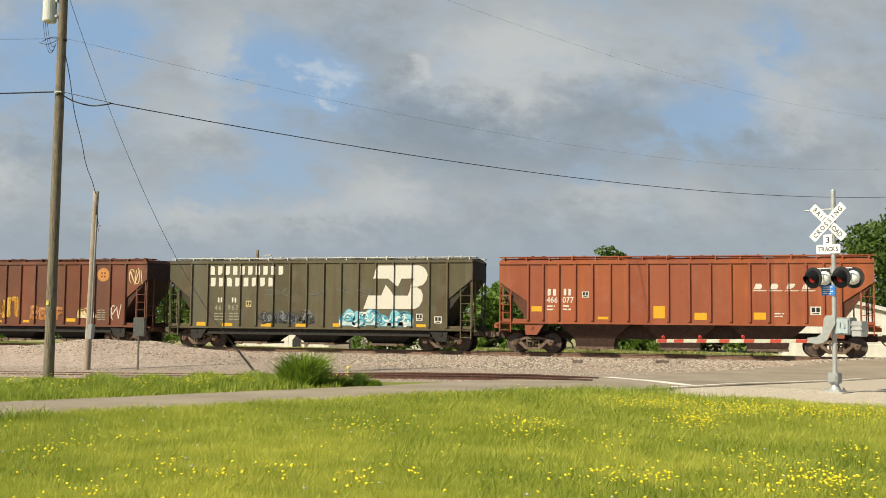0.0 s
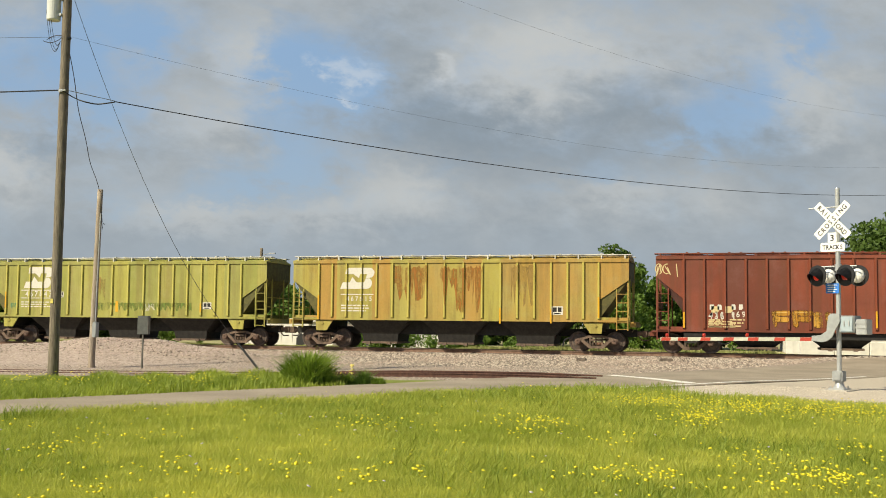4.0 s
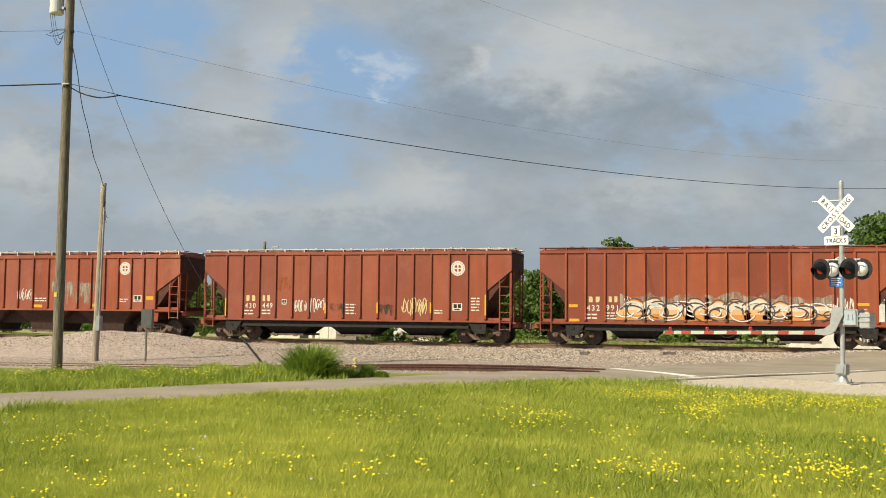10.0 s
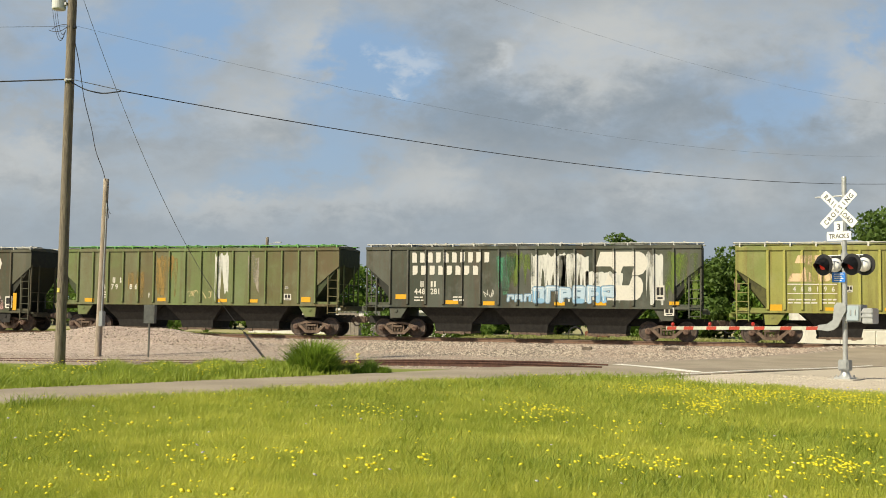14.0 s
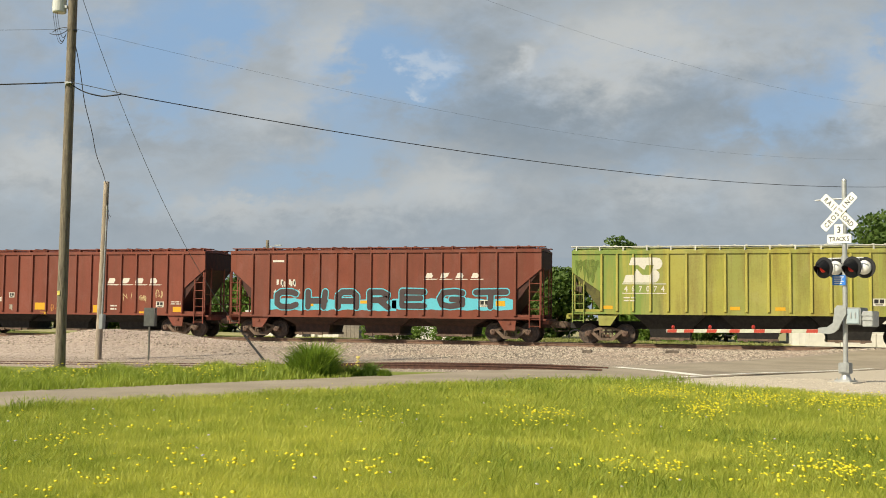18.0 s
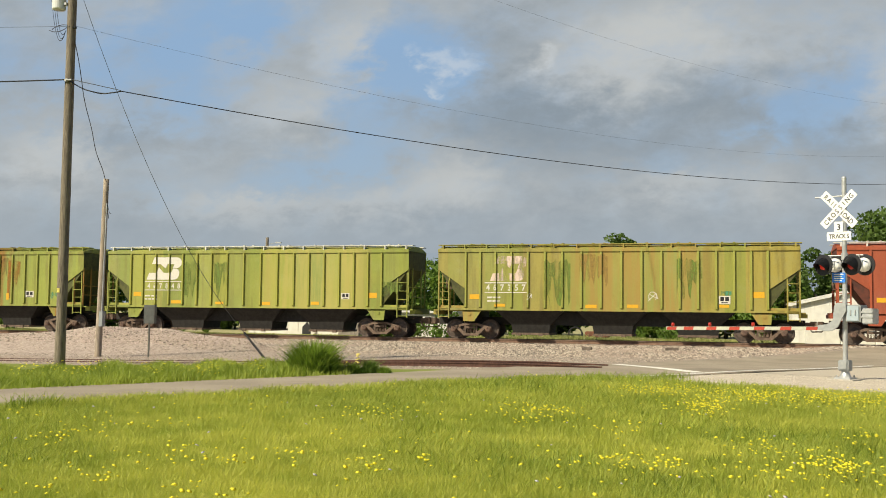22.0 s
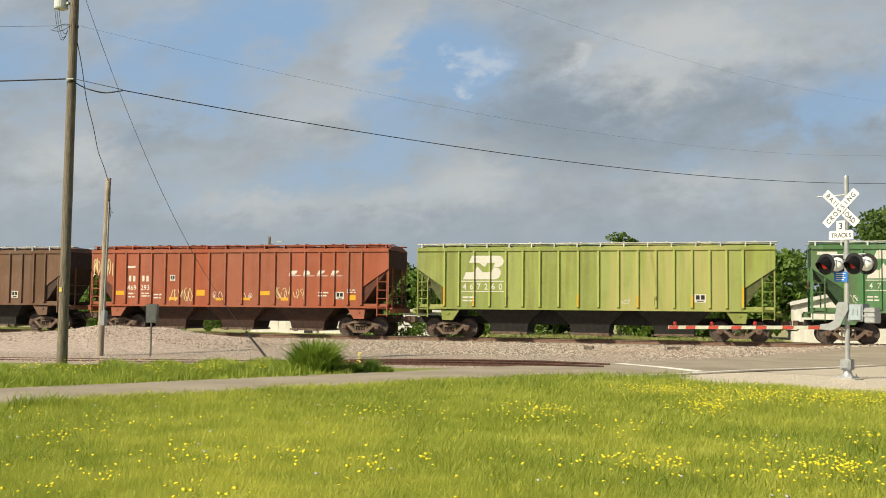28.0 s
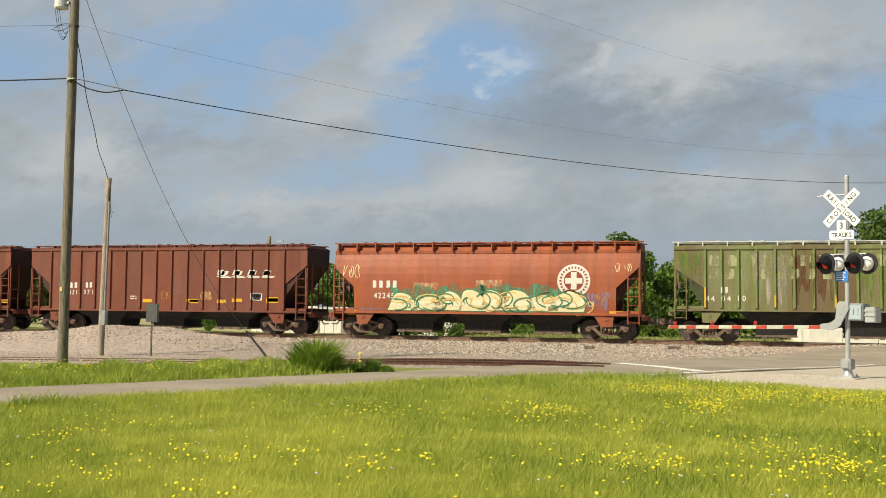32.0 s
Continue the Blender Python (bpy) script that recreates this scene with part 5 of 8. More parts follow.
marks(27, ("y", 7.18, 1.76, 7.40, 2.51), ("prim", 6.62, 1.75, 7.29, 2.23, "teal"), ("prim", -7.59, 1.47, -6.35, 1.74, "teal"),
      ("prim", -3.40, 2.91, -1.18, 4.18, "brown"), ("prim", -1.20, 1.81, 0.56, 4.18, "rust"), ("prim", 0.62, 2.53, 3.72, 4.18, "brown"),
      ("prim", 3.76, 1.86, 4.60, 4.18, "rust"), ("tag", -7.00, 2.74, -6.53, 3.31, "rustc", 2), ("y", -4.85, 1.66, -4.67, 1.95),
      ("tag", -3.74, 2.82, -3.23, 3.27, "rustc", 1))
marks(28, ("graf", -6.22, 1.11, -1.57, 2.23, "chalk", 5, 61), ("graf", -1.61, 1.09, 1.84, 2.27, "chalk", 4, 62), ("graf", 2.37, 1.16, 6.92, 2.31, "chalk", 5, 63),
      ("tag", 1.80, 1.94, 2.32, 2.36, "black", 1), ("prim", -6.41, 1.17, 7.08, 2.36, "white"), ("y", 6.90, 1.17, 7.18, 2.11), ("y", -7.12, 1.22, -6.87, 1.97),
      ("y", -3.16, 1.09, -2.97, 1.64), ("lbl", 6.46, 1.34, 6.85, 1.63))
marks(29, ("disc", 4.83, 3.37, 5.47, 3.96, "cream"), ("tag", -8.72, 2.95, -7.41, 4.38, "cream", 6), ("blk", -5.64, 2.40, -5.14, 2.65), ("blk", -4.80, 2.41, -4.24, 2.65),
      ("num", -5.63, 2.10, -5.06, 2.34, "42"), ("num", -4.72, 2.10, -4.16, 2.34, "95"), ("num", -3.96, 2.11, -3.40, 2.35, "41"),
      ("prim", -6.48, 1.62, -3.25, 4.32, "pale"), ("tag", -6.54, 1.57, -2.70, 2.27, "white", 5), ("lbl", -3.00, 2.18, -2.65, 2.45),
      ("tag", -2.38, 1.70, -1.56, 2.12, "cream", 2), ("y", 1.16, 1.50, 1.37, 2.15))
marks(29, ("y", 6.90, 1.63, 7.11, 2.56), ("lbl", 4.97, 1.72, 5.48, 2.07), ("bars", -0.36, 1.66, 0.18, 2.02, "r"), ("y", -4.09, 1.62, -3.94, 2.17),
      ("bars", 4.08, 1.72, 4.66, 1.94))
marks(30, ("disc", 4.98, 3.00, 5.67, 3.70, "cream"), ("tag", -8.58, 2.87, -6.82, 4.29, "cream", 4), ("bars", -6.33, 3.37, -5.71, 3.67),
      ("blk", -6.31, 2.75, -5.82, 3.00), ("blk", -5.56, 2.76, -5.08, 3.00), ("num", -6.30, 2.39, -5.74, 2.66, "469"), ("num", -5.55, 2.40, -5.00, 2.67, "297"),
      ("lbl", -3.67, 2.56, -3.39, 2.89), ("tag", -1.28, 1.72, -0.41, 2.60, "ice", 4), ("y", -3.84, 1.63, -3.29, 2.16), ("y", 3.40, 1.65, 3.97, 2.17),
      ("y", 6.66, 2.09, 7.09, 2.26))
marks(30, ("lbl", 5.93, 1.80, 6.43, 2.19), ("bars", -6.28, 1.60, -5.78, 2.20), ("bars", -5.53, 1.85, -4.98, 2.21), ("bars", 6.60, 2.32, 7.08, 2.49),
      ("bars", -0.09, 1.73, 0.24, 1.96), ("y", -6.97, 1.89, -6.48, 2.20), ("tag", -4.58, 1.80, -4.17, 2.16, "white", 1), ("y", 0.74, 1.74, 1.20, 2.15))
marks(31, ("lobes", -6.30, 3.00, -4.26, 4.27), ("num", -6.29, 2.55, -4.21, 2.80, "471931"), ("bars", -6.34, 2.90, -4.21, 2.94), ("bars", -6.34, 2.44, -4.21, 2.48),
      ("bars", -6.29, 1.89, -5.70, 2.20), ("bars", -4.84, 2.01, -4.26, 2.33), ("lbl", -2.95, 2.56, -2.69, 2.82), ("y", -7.37, 1.65, -7.15, 2.68),
      ("y", -4.05, 1.75, -3.89, 2.23), ("y", -1.56, 1.73, -1.36, 2.25), ("y", 1.32, 1.71, 1.46, 2.28), ("y", 3.96, 1.74, 4.06, 2.31))
marks(31, ("tag", -0.44, 2.27, 0.37, 2.79, "white", 4), ("tag", 0.67, 1.83, 2.35, 2.38, "peach", 5), ("tag", -1.92, 1.83, -1.53, 2.20, "white", 2),
      ("tag", -7.15, 1.88, -6.66, 2.25, "white", 2), ("tag", 2.45, 1.94, 3.09, 2.29, "peach", 2), ("bars", -8.42, 4.08, -7.54, 4.22),
      ("tag", -5.59, 1.59, -3.74, 1.83, "grey", 3), ("prim", 0.37, 1.77, 2.35, 2.64, "green"))
marks(32, ("lobes", -6.27, 2.92, -4.18, 4.10), ("num", -6.37, 2.42, -4.17, 2.73, "467260"), ("bars", -6.37, 2.80, -4.18, 2.85), ("bars", -6.36, 2.30, -4.17, 2.34),
      ("bars", -6.28, 1.73, -5.56, 2.07), ("y", -7.34, 1.59, -7.12, 2.54), ("y", -5.83, 1.61, -5.62, 2.02), ("y", -0.60, 1.61, -0.41, 2.19),
      ("y", 2.31, 1.59, 2.50, 2.16), ("y", 4.79, 1.62, 4.97, 2.18), ("y", 7.12, 1.65, 7.27, 2.60), ("lbl", 5.02, 1.85, 5.55, 2.24))
marks(32, ("tag", 1.47, 1.76, 2.08, 2.09, "white", 1), ("prim", -4.16, 1.63, -3.96, 2.09, "dark"), ("prim", 3.14, 1.60, 3.30, 2.17, "dark"))
marks(33, ("slant", 3.21, 3.07, 6.30, 3.36), ("blk", -6.35, 2.77, -5.84, 3.09), ("blk", -5.53, 2.77, -5.02, 3.09), ("num", -6.40, 2.30, -5.83, 2.59, "469"),
      ("num", -5.58, 2.31, -5.01, 2.59, "293"), ("lbl", -3.79, 2.81, -3.48, 3.13), ("tag", -8.55, 3.02, -7.24, 4.09, "cream", 6),
      ("tag", -3.84, 1.72, -2.35, 2.46, "cream", 5), ("tag", 2.44, 1.86, 4.11, 2.51, "cream", 5), ("y", -7.09, 2.03, -6.58, 2.26), ("y", -2.18, 2.02, -1.69, 2.33),
      ("y", 1.54, 2.06, 2.10, 2.28))
marks(33, ("bars", -6.33, 1.80, -5.88, 2.15), ("bars", -5.51, 1.87, -5.00, 2.16), ("bars", -4.76, 1.76, -4.26, 2.10), ("y", -3.83, 1.77, -3.27, 1.94),
      ("y", -1.03, 1.77, -0.61, 1.91), ("y", 0.52, 1.79, 0.99, 1.93), ("tag", -1.22, 1.86, -0.61, 2.25, "white", 2), ("tag", 0.57, 1.88, 1.11, 2.21, "white", 2),
      ("lbl", 5.81, 1.88, 6.26, 2.26), ("y", 6.53, 1.83, 6.92, 2.10), ("bars", 4.85, 1.93, 5.47, 2.25), ("bars", 6.42, 2.16, 6.98, 2.38))
marks(33, ("bars", -6.42, 3.50, -5.92, 3.62), ("y", 2.74, 1.79, 3.20, 1.95))
marks(34, ("lobes", -6.21, 2.87, -4.19, 4.13, "cream"), ("bars", -6.25, 2.70, -4.18, 2.74, "c"), ("bars", -6.24, 2.30, -4.18, 2.34, "c"),
      ("bars", -6.11, 1.77, -5.50, 2.11, "c"), ("bars", -5.20, 1.84, -4.23, 2.12, "c"), ("lbl", 5.06, 1.84, 5.49, 2.22), ("y", -7.96, 1.63, -7.46, 1.80),
      ("y", -6.23, 1.62, -5.80, 1.76), ("y", -3.81, 1.68, -3.39, 1.84), ("y", 8.13, 1.72, 8.60, 1.90), ("y", 0.06, 1.70, 0.47, 1.83),
      ("tag", -3.10, 1.86, -2.44, 2.19, "cream", 2))
marks(34, ("prim", 1.30, 1.70, 2.68, 4.30, "pale"), ("prim", -0.19, 1.95, 0.55, 3.91, "pale"), ("bars", -1.33, 1.71, -0.86, 1.87), ("y", 3.51, 1.66, 3.90, 1.82))
marks(35, ("lobes", -6.39, 2.89, -4.25, 4.08, "pinkw"), ("num", -6.36, 2.50, -4.18, 2.76, "467499"), ("bars", -6.43, 2.84, -4.19, 2.88),
      ("bars", -6.42, 2.38, -4.18, 2.42), ("bars", -6.36, 1.82, -4.17, 2.19), ("lbl", 4.93, 1.93, 5.46, 2.25), ("y", -7.10, 2.02, -6.65, 2.27),
      ("y", -3.94, 1.66, -3.48, 1.82), ("y", -0.35, 1.65, 0.15, 1.81), ("y", 3.27, 1.64, 3.76, 1.80), ("y", 6.51, 2.06, 6.98, 2.32),
      ("prim", -1.53, 1.84, -0.52, 4.30, "pale"))
marks(35, ("prim", -0.40, 1.85, 0.32, 4.30, "white"), ("prim", 0.58, 2.27, 1.42, 4.30, "tan"), ("prim", 1.54, 1.87, 2.24, 4.36, "pale"),
      ("prim", -3.39, 1.81, -2.50, 3.91, "pale"), ("bars", -0.24, 1.87, 0.21, 2.03), ("bars", 3.54, 1.86, 3.76, 2.02))
marks(36, ("big", -7.18, 3.55, 0.99, 4.06, 10, "ghost"), ("big", -7.17, 2.94, -1.38, 3.41, 8, "ghost"), ("num", -7.24, 1.89, -6.77, 2.17, "44"),
      ("num", -6.54, 1.90, -6.02, 2.18, "04"), ("num", -5.85, 1.91, -5.34, 2.18, "10"), ("blk", -6.55, 2.29, -6.14, 2.57), ("y", -7.48, 1.61, -7.29, 2.56),
      ("y", -4.38, 1.65, -4.26, 2.20), ("y", -1.71, 1.62, -1.57, 2.22), ("y", 1.10, 1.66, 1.26, 2.25), ("y", 3.78, 1.70, 3.94, 2.28), ("y", 6.90, 1.68, 7.09, 2.78))
marks(36, ("lbl", 1.42, 1.94, 1.85, 2.20), ("prim", 4.72, 1.69, 5.48, 4.41, "white"), ("prim", -5.08, 1.71, -3.45, 4.26, "pale"),
      ("prim", -3.33, 1.74, -1.38, 4.20, "brown"), ("prim", 3.94, 2.60, 4.66, 4.30, "brown"), ("prim", -0.57, 1.77, 1.05, 4.03, "green"), ("prim", -8.5, 2.6, -7.4, 4.28, "green"), ("prim", 1.6, 1.7, 3.6, 4.28, "brown"), ("lobes", 3.0, 2.1, 6.3, 4.1, "ghost"), ("prim", 7.2, 2.6, 8.6, 4.28, "green"),
      ("prim", 5.54, 1.83, 6.62, 4.36, "tan"))
marks(37, ("num", -5.65, 1.93, -4.26, 2.22, "422457"), ("blk", -5.74, 2.47, -5.05, 2.83), ("blk", -5.00, 2.47, -4.31, 2.83), ("ring", 3.84, 2.03, 5.47, 3.65),
      ("graf", -4.68, 1.00, 0.13, 2.53, "pastel", 4, 71), ("graf", 0.09, 1.07, 4.85, 2.57, "pastel", 4, 72), ("prim", 4.82, 1.27, 6.52, 2.31, "lilac"),
      ("prim", -7.20, 0.99, -4.47, 1.44, "lilac"), ("tag", -7.35, 2.98, -6.40, 3.65, "cream", 3), ("tag", 6.63, 3.22, 7.48, 3.74, "cream", 3),
      ("lbl", 5.14, 1.60, 5.63, 1.82), ("tag", 5.68, 1.84, 6.36, 2.29, "rustc", 2))
marks(37, ("y", -7.06, 1.08, -6.57, 1.32), ("y", -2.81, 1.20, -2.34, 1.43), ("y", 6.37, 1.16, 7.04, 1.38), ("prim", 3.60, 1.07, 4.91, 1.52, "teal"),
      ("prim", -3.52, 2.34, -2.18, 2.75, "peach"), ("prim", -0.24, 2.43, 1.06, 2.89, "peach"))
marks(38, ("slant", 3.38, 2.95, 6.65, 3.32), ("lbl", 5.32, 1.76, 5.84, 2.13), ("y", 6.12, 1.64, 6.78, 1.89), ("y", 3.22, 1.61, 3.74, 1.79),
      ("y", 1.59, 1.59, 2.12, 1.78), ("tag", 2.24, 1.73, 3.00, 2.23, "cream", 2), ("slant", 3.18, 3.01, 6.73, 3.38), ("blk", -5.89, 2.38, -5.30, 2.69),
      ("blk", -4.88, 2.39, -4.37, 2.70), ("num", -5.95, 2.03, -5.29, 2.28, "431"), ("num", -5.01, 2.04, -4.29, 2.29, "371"), ("y", -1.25, 1.62, -0.69, 1.80))
marks(38, ("y", 6.18, 1.70, 6.76, 1.94), ("lbl", 5.20, 1.81, 5.73, 2.16), ("tag", -0.17, 1.75, 0.47, 2.24, "rustc", 2), ("tag", 2.25, 1.72, 2.90, 2.26, "rustc", 2),
      ("bars", -2.03, 1.73, -1.60, 1.97), ("y", 1.42, 1.65, 2.10, 1.82), ("y", 4.09, 1.68, 4.69, 1.85))
marks(39, ("y", 7.80, 1.51, 8.34, 1.70))

def worn(name, rgb, wear=0.3, k=0.85, alpha=None, soft=0.16):
    """Old painted lettering: chalky, scuffed; alpha lets the paint beneath show through in runs."""
    c = tone(*rgb, k)
    m = Nodes(name)
    v = m.coords()
    a, b = m.noise(v, 9.0, 6, 0.7), m.noise(m.coords((3.5, 1, 0.5)), 1.0, 5, 0.65)
    col = m.mix(m.ramp(a, 0.45, 0.72, 0, wear), c, tuple(x * 0.5 for x in c))
    m.done(col, 0.7)
    if alpha is not None:
        tr, mx = m.n("BsdfTransparent"), m.n("MixShader")
        m.link(m.ramp(m.math("ADD", m.math("MULTIPLY", b, 0.75), m.math("MULTIPLY", a, 0.25)), alpha, alpha + soft), mx.inputs[0])
        m.link(tr.outputs[0], mx.inputs[1])
        m.link(m.bsdf.outputs[0], mx.inputs[2])
        m.link(mx.outputs[0], m.t.nodes["Material Output"].inputs[0])
    return m.mat


INK = {"white": (226, 222, 210), "cream": (222, 202, 150), "grey": (108, 114, 116), "black": (34, 32, 32), "rustc": (206, 130, 84), "silver": (226, 226, 220),
       "ice": (168, 205, 228), "peach": (236, 205, 165), "orange": (214, 116, 48), "pinkw": (228, 205, 190), "yellow": (230, 174, 30), "faint": (158, 160, 130),
       "dim": (150, 150, 132), "red": (150, 60, 45), "ochre": (206, 146, 78)}
INKS = {k: worn("paint_" + k, v) for k, v in INK.items()}
for k_ in ("pinkw", "peach"):
    INKS[k_] = worn("paint_faded", INK[k_], 0.3, 0.85, 0.38)
INKS["ghost"] = worn("paint_ghost", (176, 182, 150), 0.3, 0.8, 0.40)
INKS["faint"] = worn("paint_ghost", INK["faint"], 0.3, 0.8, 0.42)
PATCH = {"rust": (172, 104, 40), "tan": (166, 136, 70), "green": (112, 138, 60), "teal": (84, 160, 134), "dark": (58, 58, 46), "white": (214, 214, 206), "pale": (178, 168, 152),
         "brown": (112, 66, 42), "orange": (186, 84, 46), "lilac": (152, 128, 150), "peach": (226, 184, 140)}
PATCHES = {k: worn("patch_" + k, v, 0.3, 0.85, 0.36, 0.30) for k, v in PATCH.items()}
PATCHES["white"] = worn("patch_white", PATCH["white"], 0.2, 0.9, 0.28, 0.25)
# outline, fills, highlight
SPRAY = {"cyan": ((70, 150, 176), ((206, 226, 228), (128, 206, 224)), (236, 244, 244)), "grey": ((52, 54, 56), ((84, 88, 96), (102, 106, 112)), (136, 138, 140)),
         "amber": ((130, 76, 30), ((216, 164, 62), (206, 136, 50)), (232, 196, 110)), "rustc": ((140, 76, 44), ((190, 112, 66), (204, 140, 90)), (220, 180, 120)),
         "cream": ((120, 80, 50), ((226, 206, 160), (214, 180, 110)), (240, 230, 200)), "black": ((22, 22, 24), ((46, 46, 48), (36, 36, 38)), (90, 90, 92)),
         "silver": ((38, 38, 44), ((226, 226, 222), (208, 210, 212)), (150, 156, 170)), "chalk": ((84, 76, 80), ((206, 198, 196), (190, 176, 174)), (232, 230, 226)), "teal": ((36, 96, 84), ((84, 176, 140), (118, 204, 168)), (214, 236, 216)),
         "sky": ((90, 140, 170), ((140, 186, 214), (170, 206, 224)), (230, 238, 240)), "peach": ((92, 78, 78), ((232, 146, 92), (238, 190, 136), (232, 222, 204)), (240, 238, 228)),
         "ice": ((120, 150, 175), ((150, 196, 228), (196, 218, 234)), (236, 242, 246)), "pink": ((92, 80, 76), ((196, 156, 146), (166, 136, 126), (206, 196, 184)), (216, 200, 190)),
         "cyanb": ((104, 206, 226), ((78, 66, 68),), (50, 44, 48)), "pastel": ((70, 140, 112), ((242, 232, 186), (244, 238, 204), (240, 226, 176)), (232, 196, 120))}
SPRAYS = {}
for k_, (a_, b_, c_) in SPRAY.items():
    al = 0.40 if k_ in ("amber", "rustc", "pink", "grey") else None  # old, half worn away
    SPRAYS[k_] = (worn("spray_" + k_, a_, 0.3, 0.8, al), [worn("spray_" + k_, q, 0.3, 0.8, al) for q in b_], worn("spray_" + k_, c_, 0.3, 0.8, al))


def quad(bm, pts, y):
    bm.faces.new([bm.verts.new((x, y, z)) for x, z in pts])


def stroke(bm, pts, w, y):
    """A round-ended brush line; each dab lies a hair above the last."""
    e = 0.0
    for (x0, z0), (x1, z1) in zip(pts, pts[1:]):
        d = math.hypot(x1 - x0, z1 - z0) or 1e-4
        nx, nz = -(z1 - z0) / d * w / 2, (x1 - x0) / d * w / 2
        quad(bm, [(x0 + nx, z0 + nz), (x0 - nx, z0 - nz), (x1 - nx, z1 - nz), (x1 + nx, z1 + nz)], y - e)
        e += 0.0002
    for x, z in pts:
        quad(bm, [(x + w / 2 * math.cos(i * math.tau / 10), z + w / 2 * math.sin(i * math.tau / 10)) for i in range(10)], y - e)
        e += 0.0002


FACE = -1.556  # just proud of the near side plate


def lay(name, bm, mat, car, k, label=""):
    """Fixes a painted shape to a car's near side: on the plate, and on the fronts of the posts that it crosses."""
    if not bm.verts:
        bm.free()
        return None
    xs = [v.co.x for v in bm.verts]
    lo, hi = min(xs), max(xs)
    bm.normal_update()
    for f in bm.faces:
        if f.normal.y > 0:
            f.normal_flip()
    if k.name == "c":
        for j in range(1, 8):
            z = k.sill + (k.eave - k.sill) * j / 8
            bmesh.ops.bisect_plane(bm, geom=bm.verts[:] + bm.edges[:] + bm.faces[:], plane_co=(0, 0, z), plane_no=(0, 0, 1))
        for v in bm.verts:
            j = (v.co.z - k.sill) / (k.eave - k.sill) * 8
            i = max(0, min(7, int(j)))
            ys = [1.55 - 0.32 * max(0, (q - 4) / 4) ** 2 - 0.05 * max(0, (2 - q) / 2) ** 2 for q in (i, i + 1)]
            v.co.y += 1.55 - (ys[0] + (ys[1] - ys[0]) * (j - i))
    else:
        extra = []
        for x in k.ribs:
            if x + 0.04 < lo or x - 0.04 > hi:
                continue
            b2 = bm.copy()
            for px_, no in ((x - 0.039, -1), (x + 0.039, 1)):
                bmesh.ops.bisect_plane(b2, geom=b2.verts[:] + b2.edges[:] + b2.faces[:], plane_co=(px_, 0, 0), plane_no=(no, 0, 0), clear_outer=True)
            for v in b2.verts:
                v.co.y -= 0.081
            me = bpy.data.meshes.new("strip")
            b2.to_mesh(me)
            b2.free()
            extra.append(me)
        for me in extra:
            bm.from_mesh(me)
            bpy.data.meshes.remove(me)
    me = bpy.data.meshes.new(name)
    bm.to_mesh(me)
    bm.free()
    return part(name, me, mat, car, label)


# the two-lobed emblem, in convex pieces
LOBES = (((0.215, 1.000), (0.785, 1.000), (0.785, 0.698), (0.145, 0.698)),
         ((0.785, 1.000), (0.862, 1.000), (0.926, 0.967), (0.975, 0.887), (1.000, 0.778), (0.978, 0.646), (0.926, 0.552), (0.846, 0.514), (0.738, 0.509), (0.785, 0.698)),
         ((0.385, 0.698), (0.594, 0.698), (0.538, 0.509)),
         ((0.071, 0.307), (0.692, 0.307), (0.692, 0.000), (0.000, 0.000)),
         ((0.692, 0.307), (0.748, 0.495), (0.840, 0.495), (0.895, 0.443), (0.926, 0.340), (0.920, 0.189), (0.877, 0.066), (0.822, 0.014), (0.754, 0.000), (0.692, 0.000)),
         ((0.277, 0.307), (0.348, 0.557), (0.483, 0.307)))


def letter_block(bm, x0, x1, z0, z1, r, y=FACE, slant=0.0):
    """A plain letter-sized block with one clipped corner; no letter."""
    q = (x1 - x0) * r.uniform(0.2, 0.4)
    pts = [(x0, z0), (x1, z0), (x1, z1 - q), (x1 - q, z1), (x0, z1)] if r.random() < 0.5 else [(x0, z0), (x1 - q, z0), (x1, z0 + q), (x1, z1), (x0, z1)]
    quad(bm, [(x + slant * (z - z0), z) for x, z in pts], y)


def arc(cx, cz, rx, rz, a0, a1, n=7):
    return [(cx + rx * math.cos(a0 + (a1 - a0) * i / n), cz + rz * math.sin(a0 + (a1 - a0) * i / n)) for i in range(n + 1)]


BACKING = {"chalk": "white", "cyanb": "cyan", "pastel": "teal", "peach": "pale"}
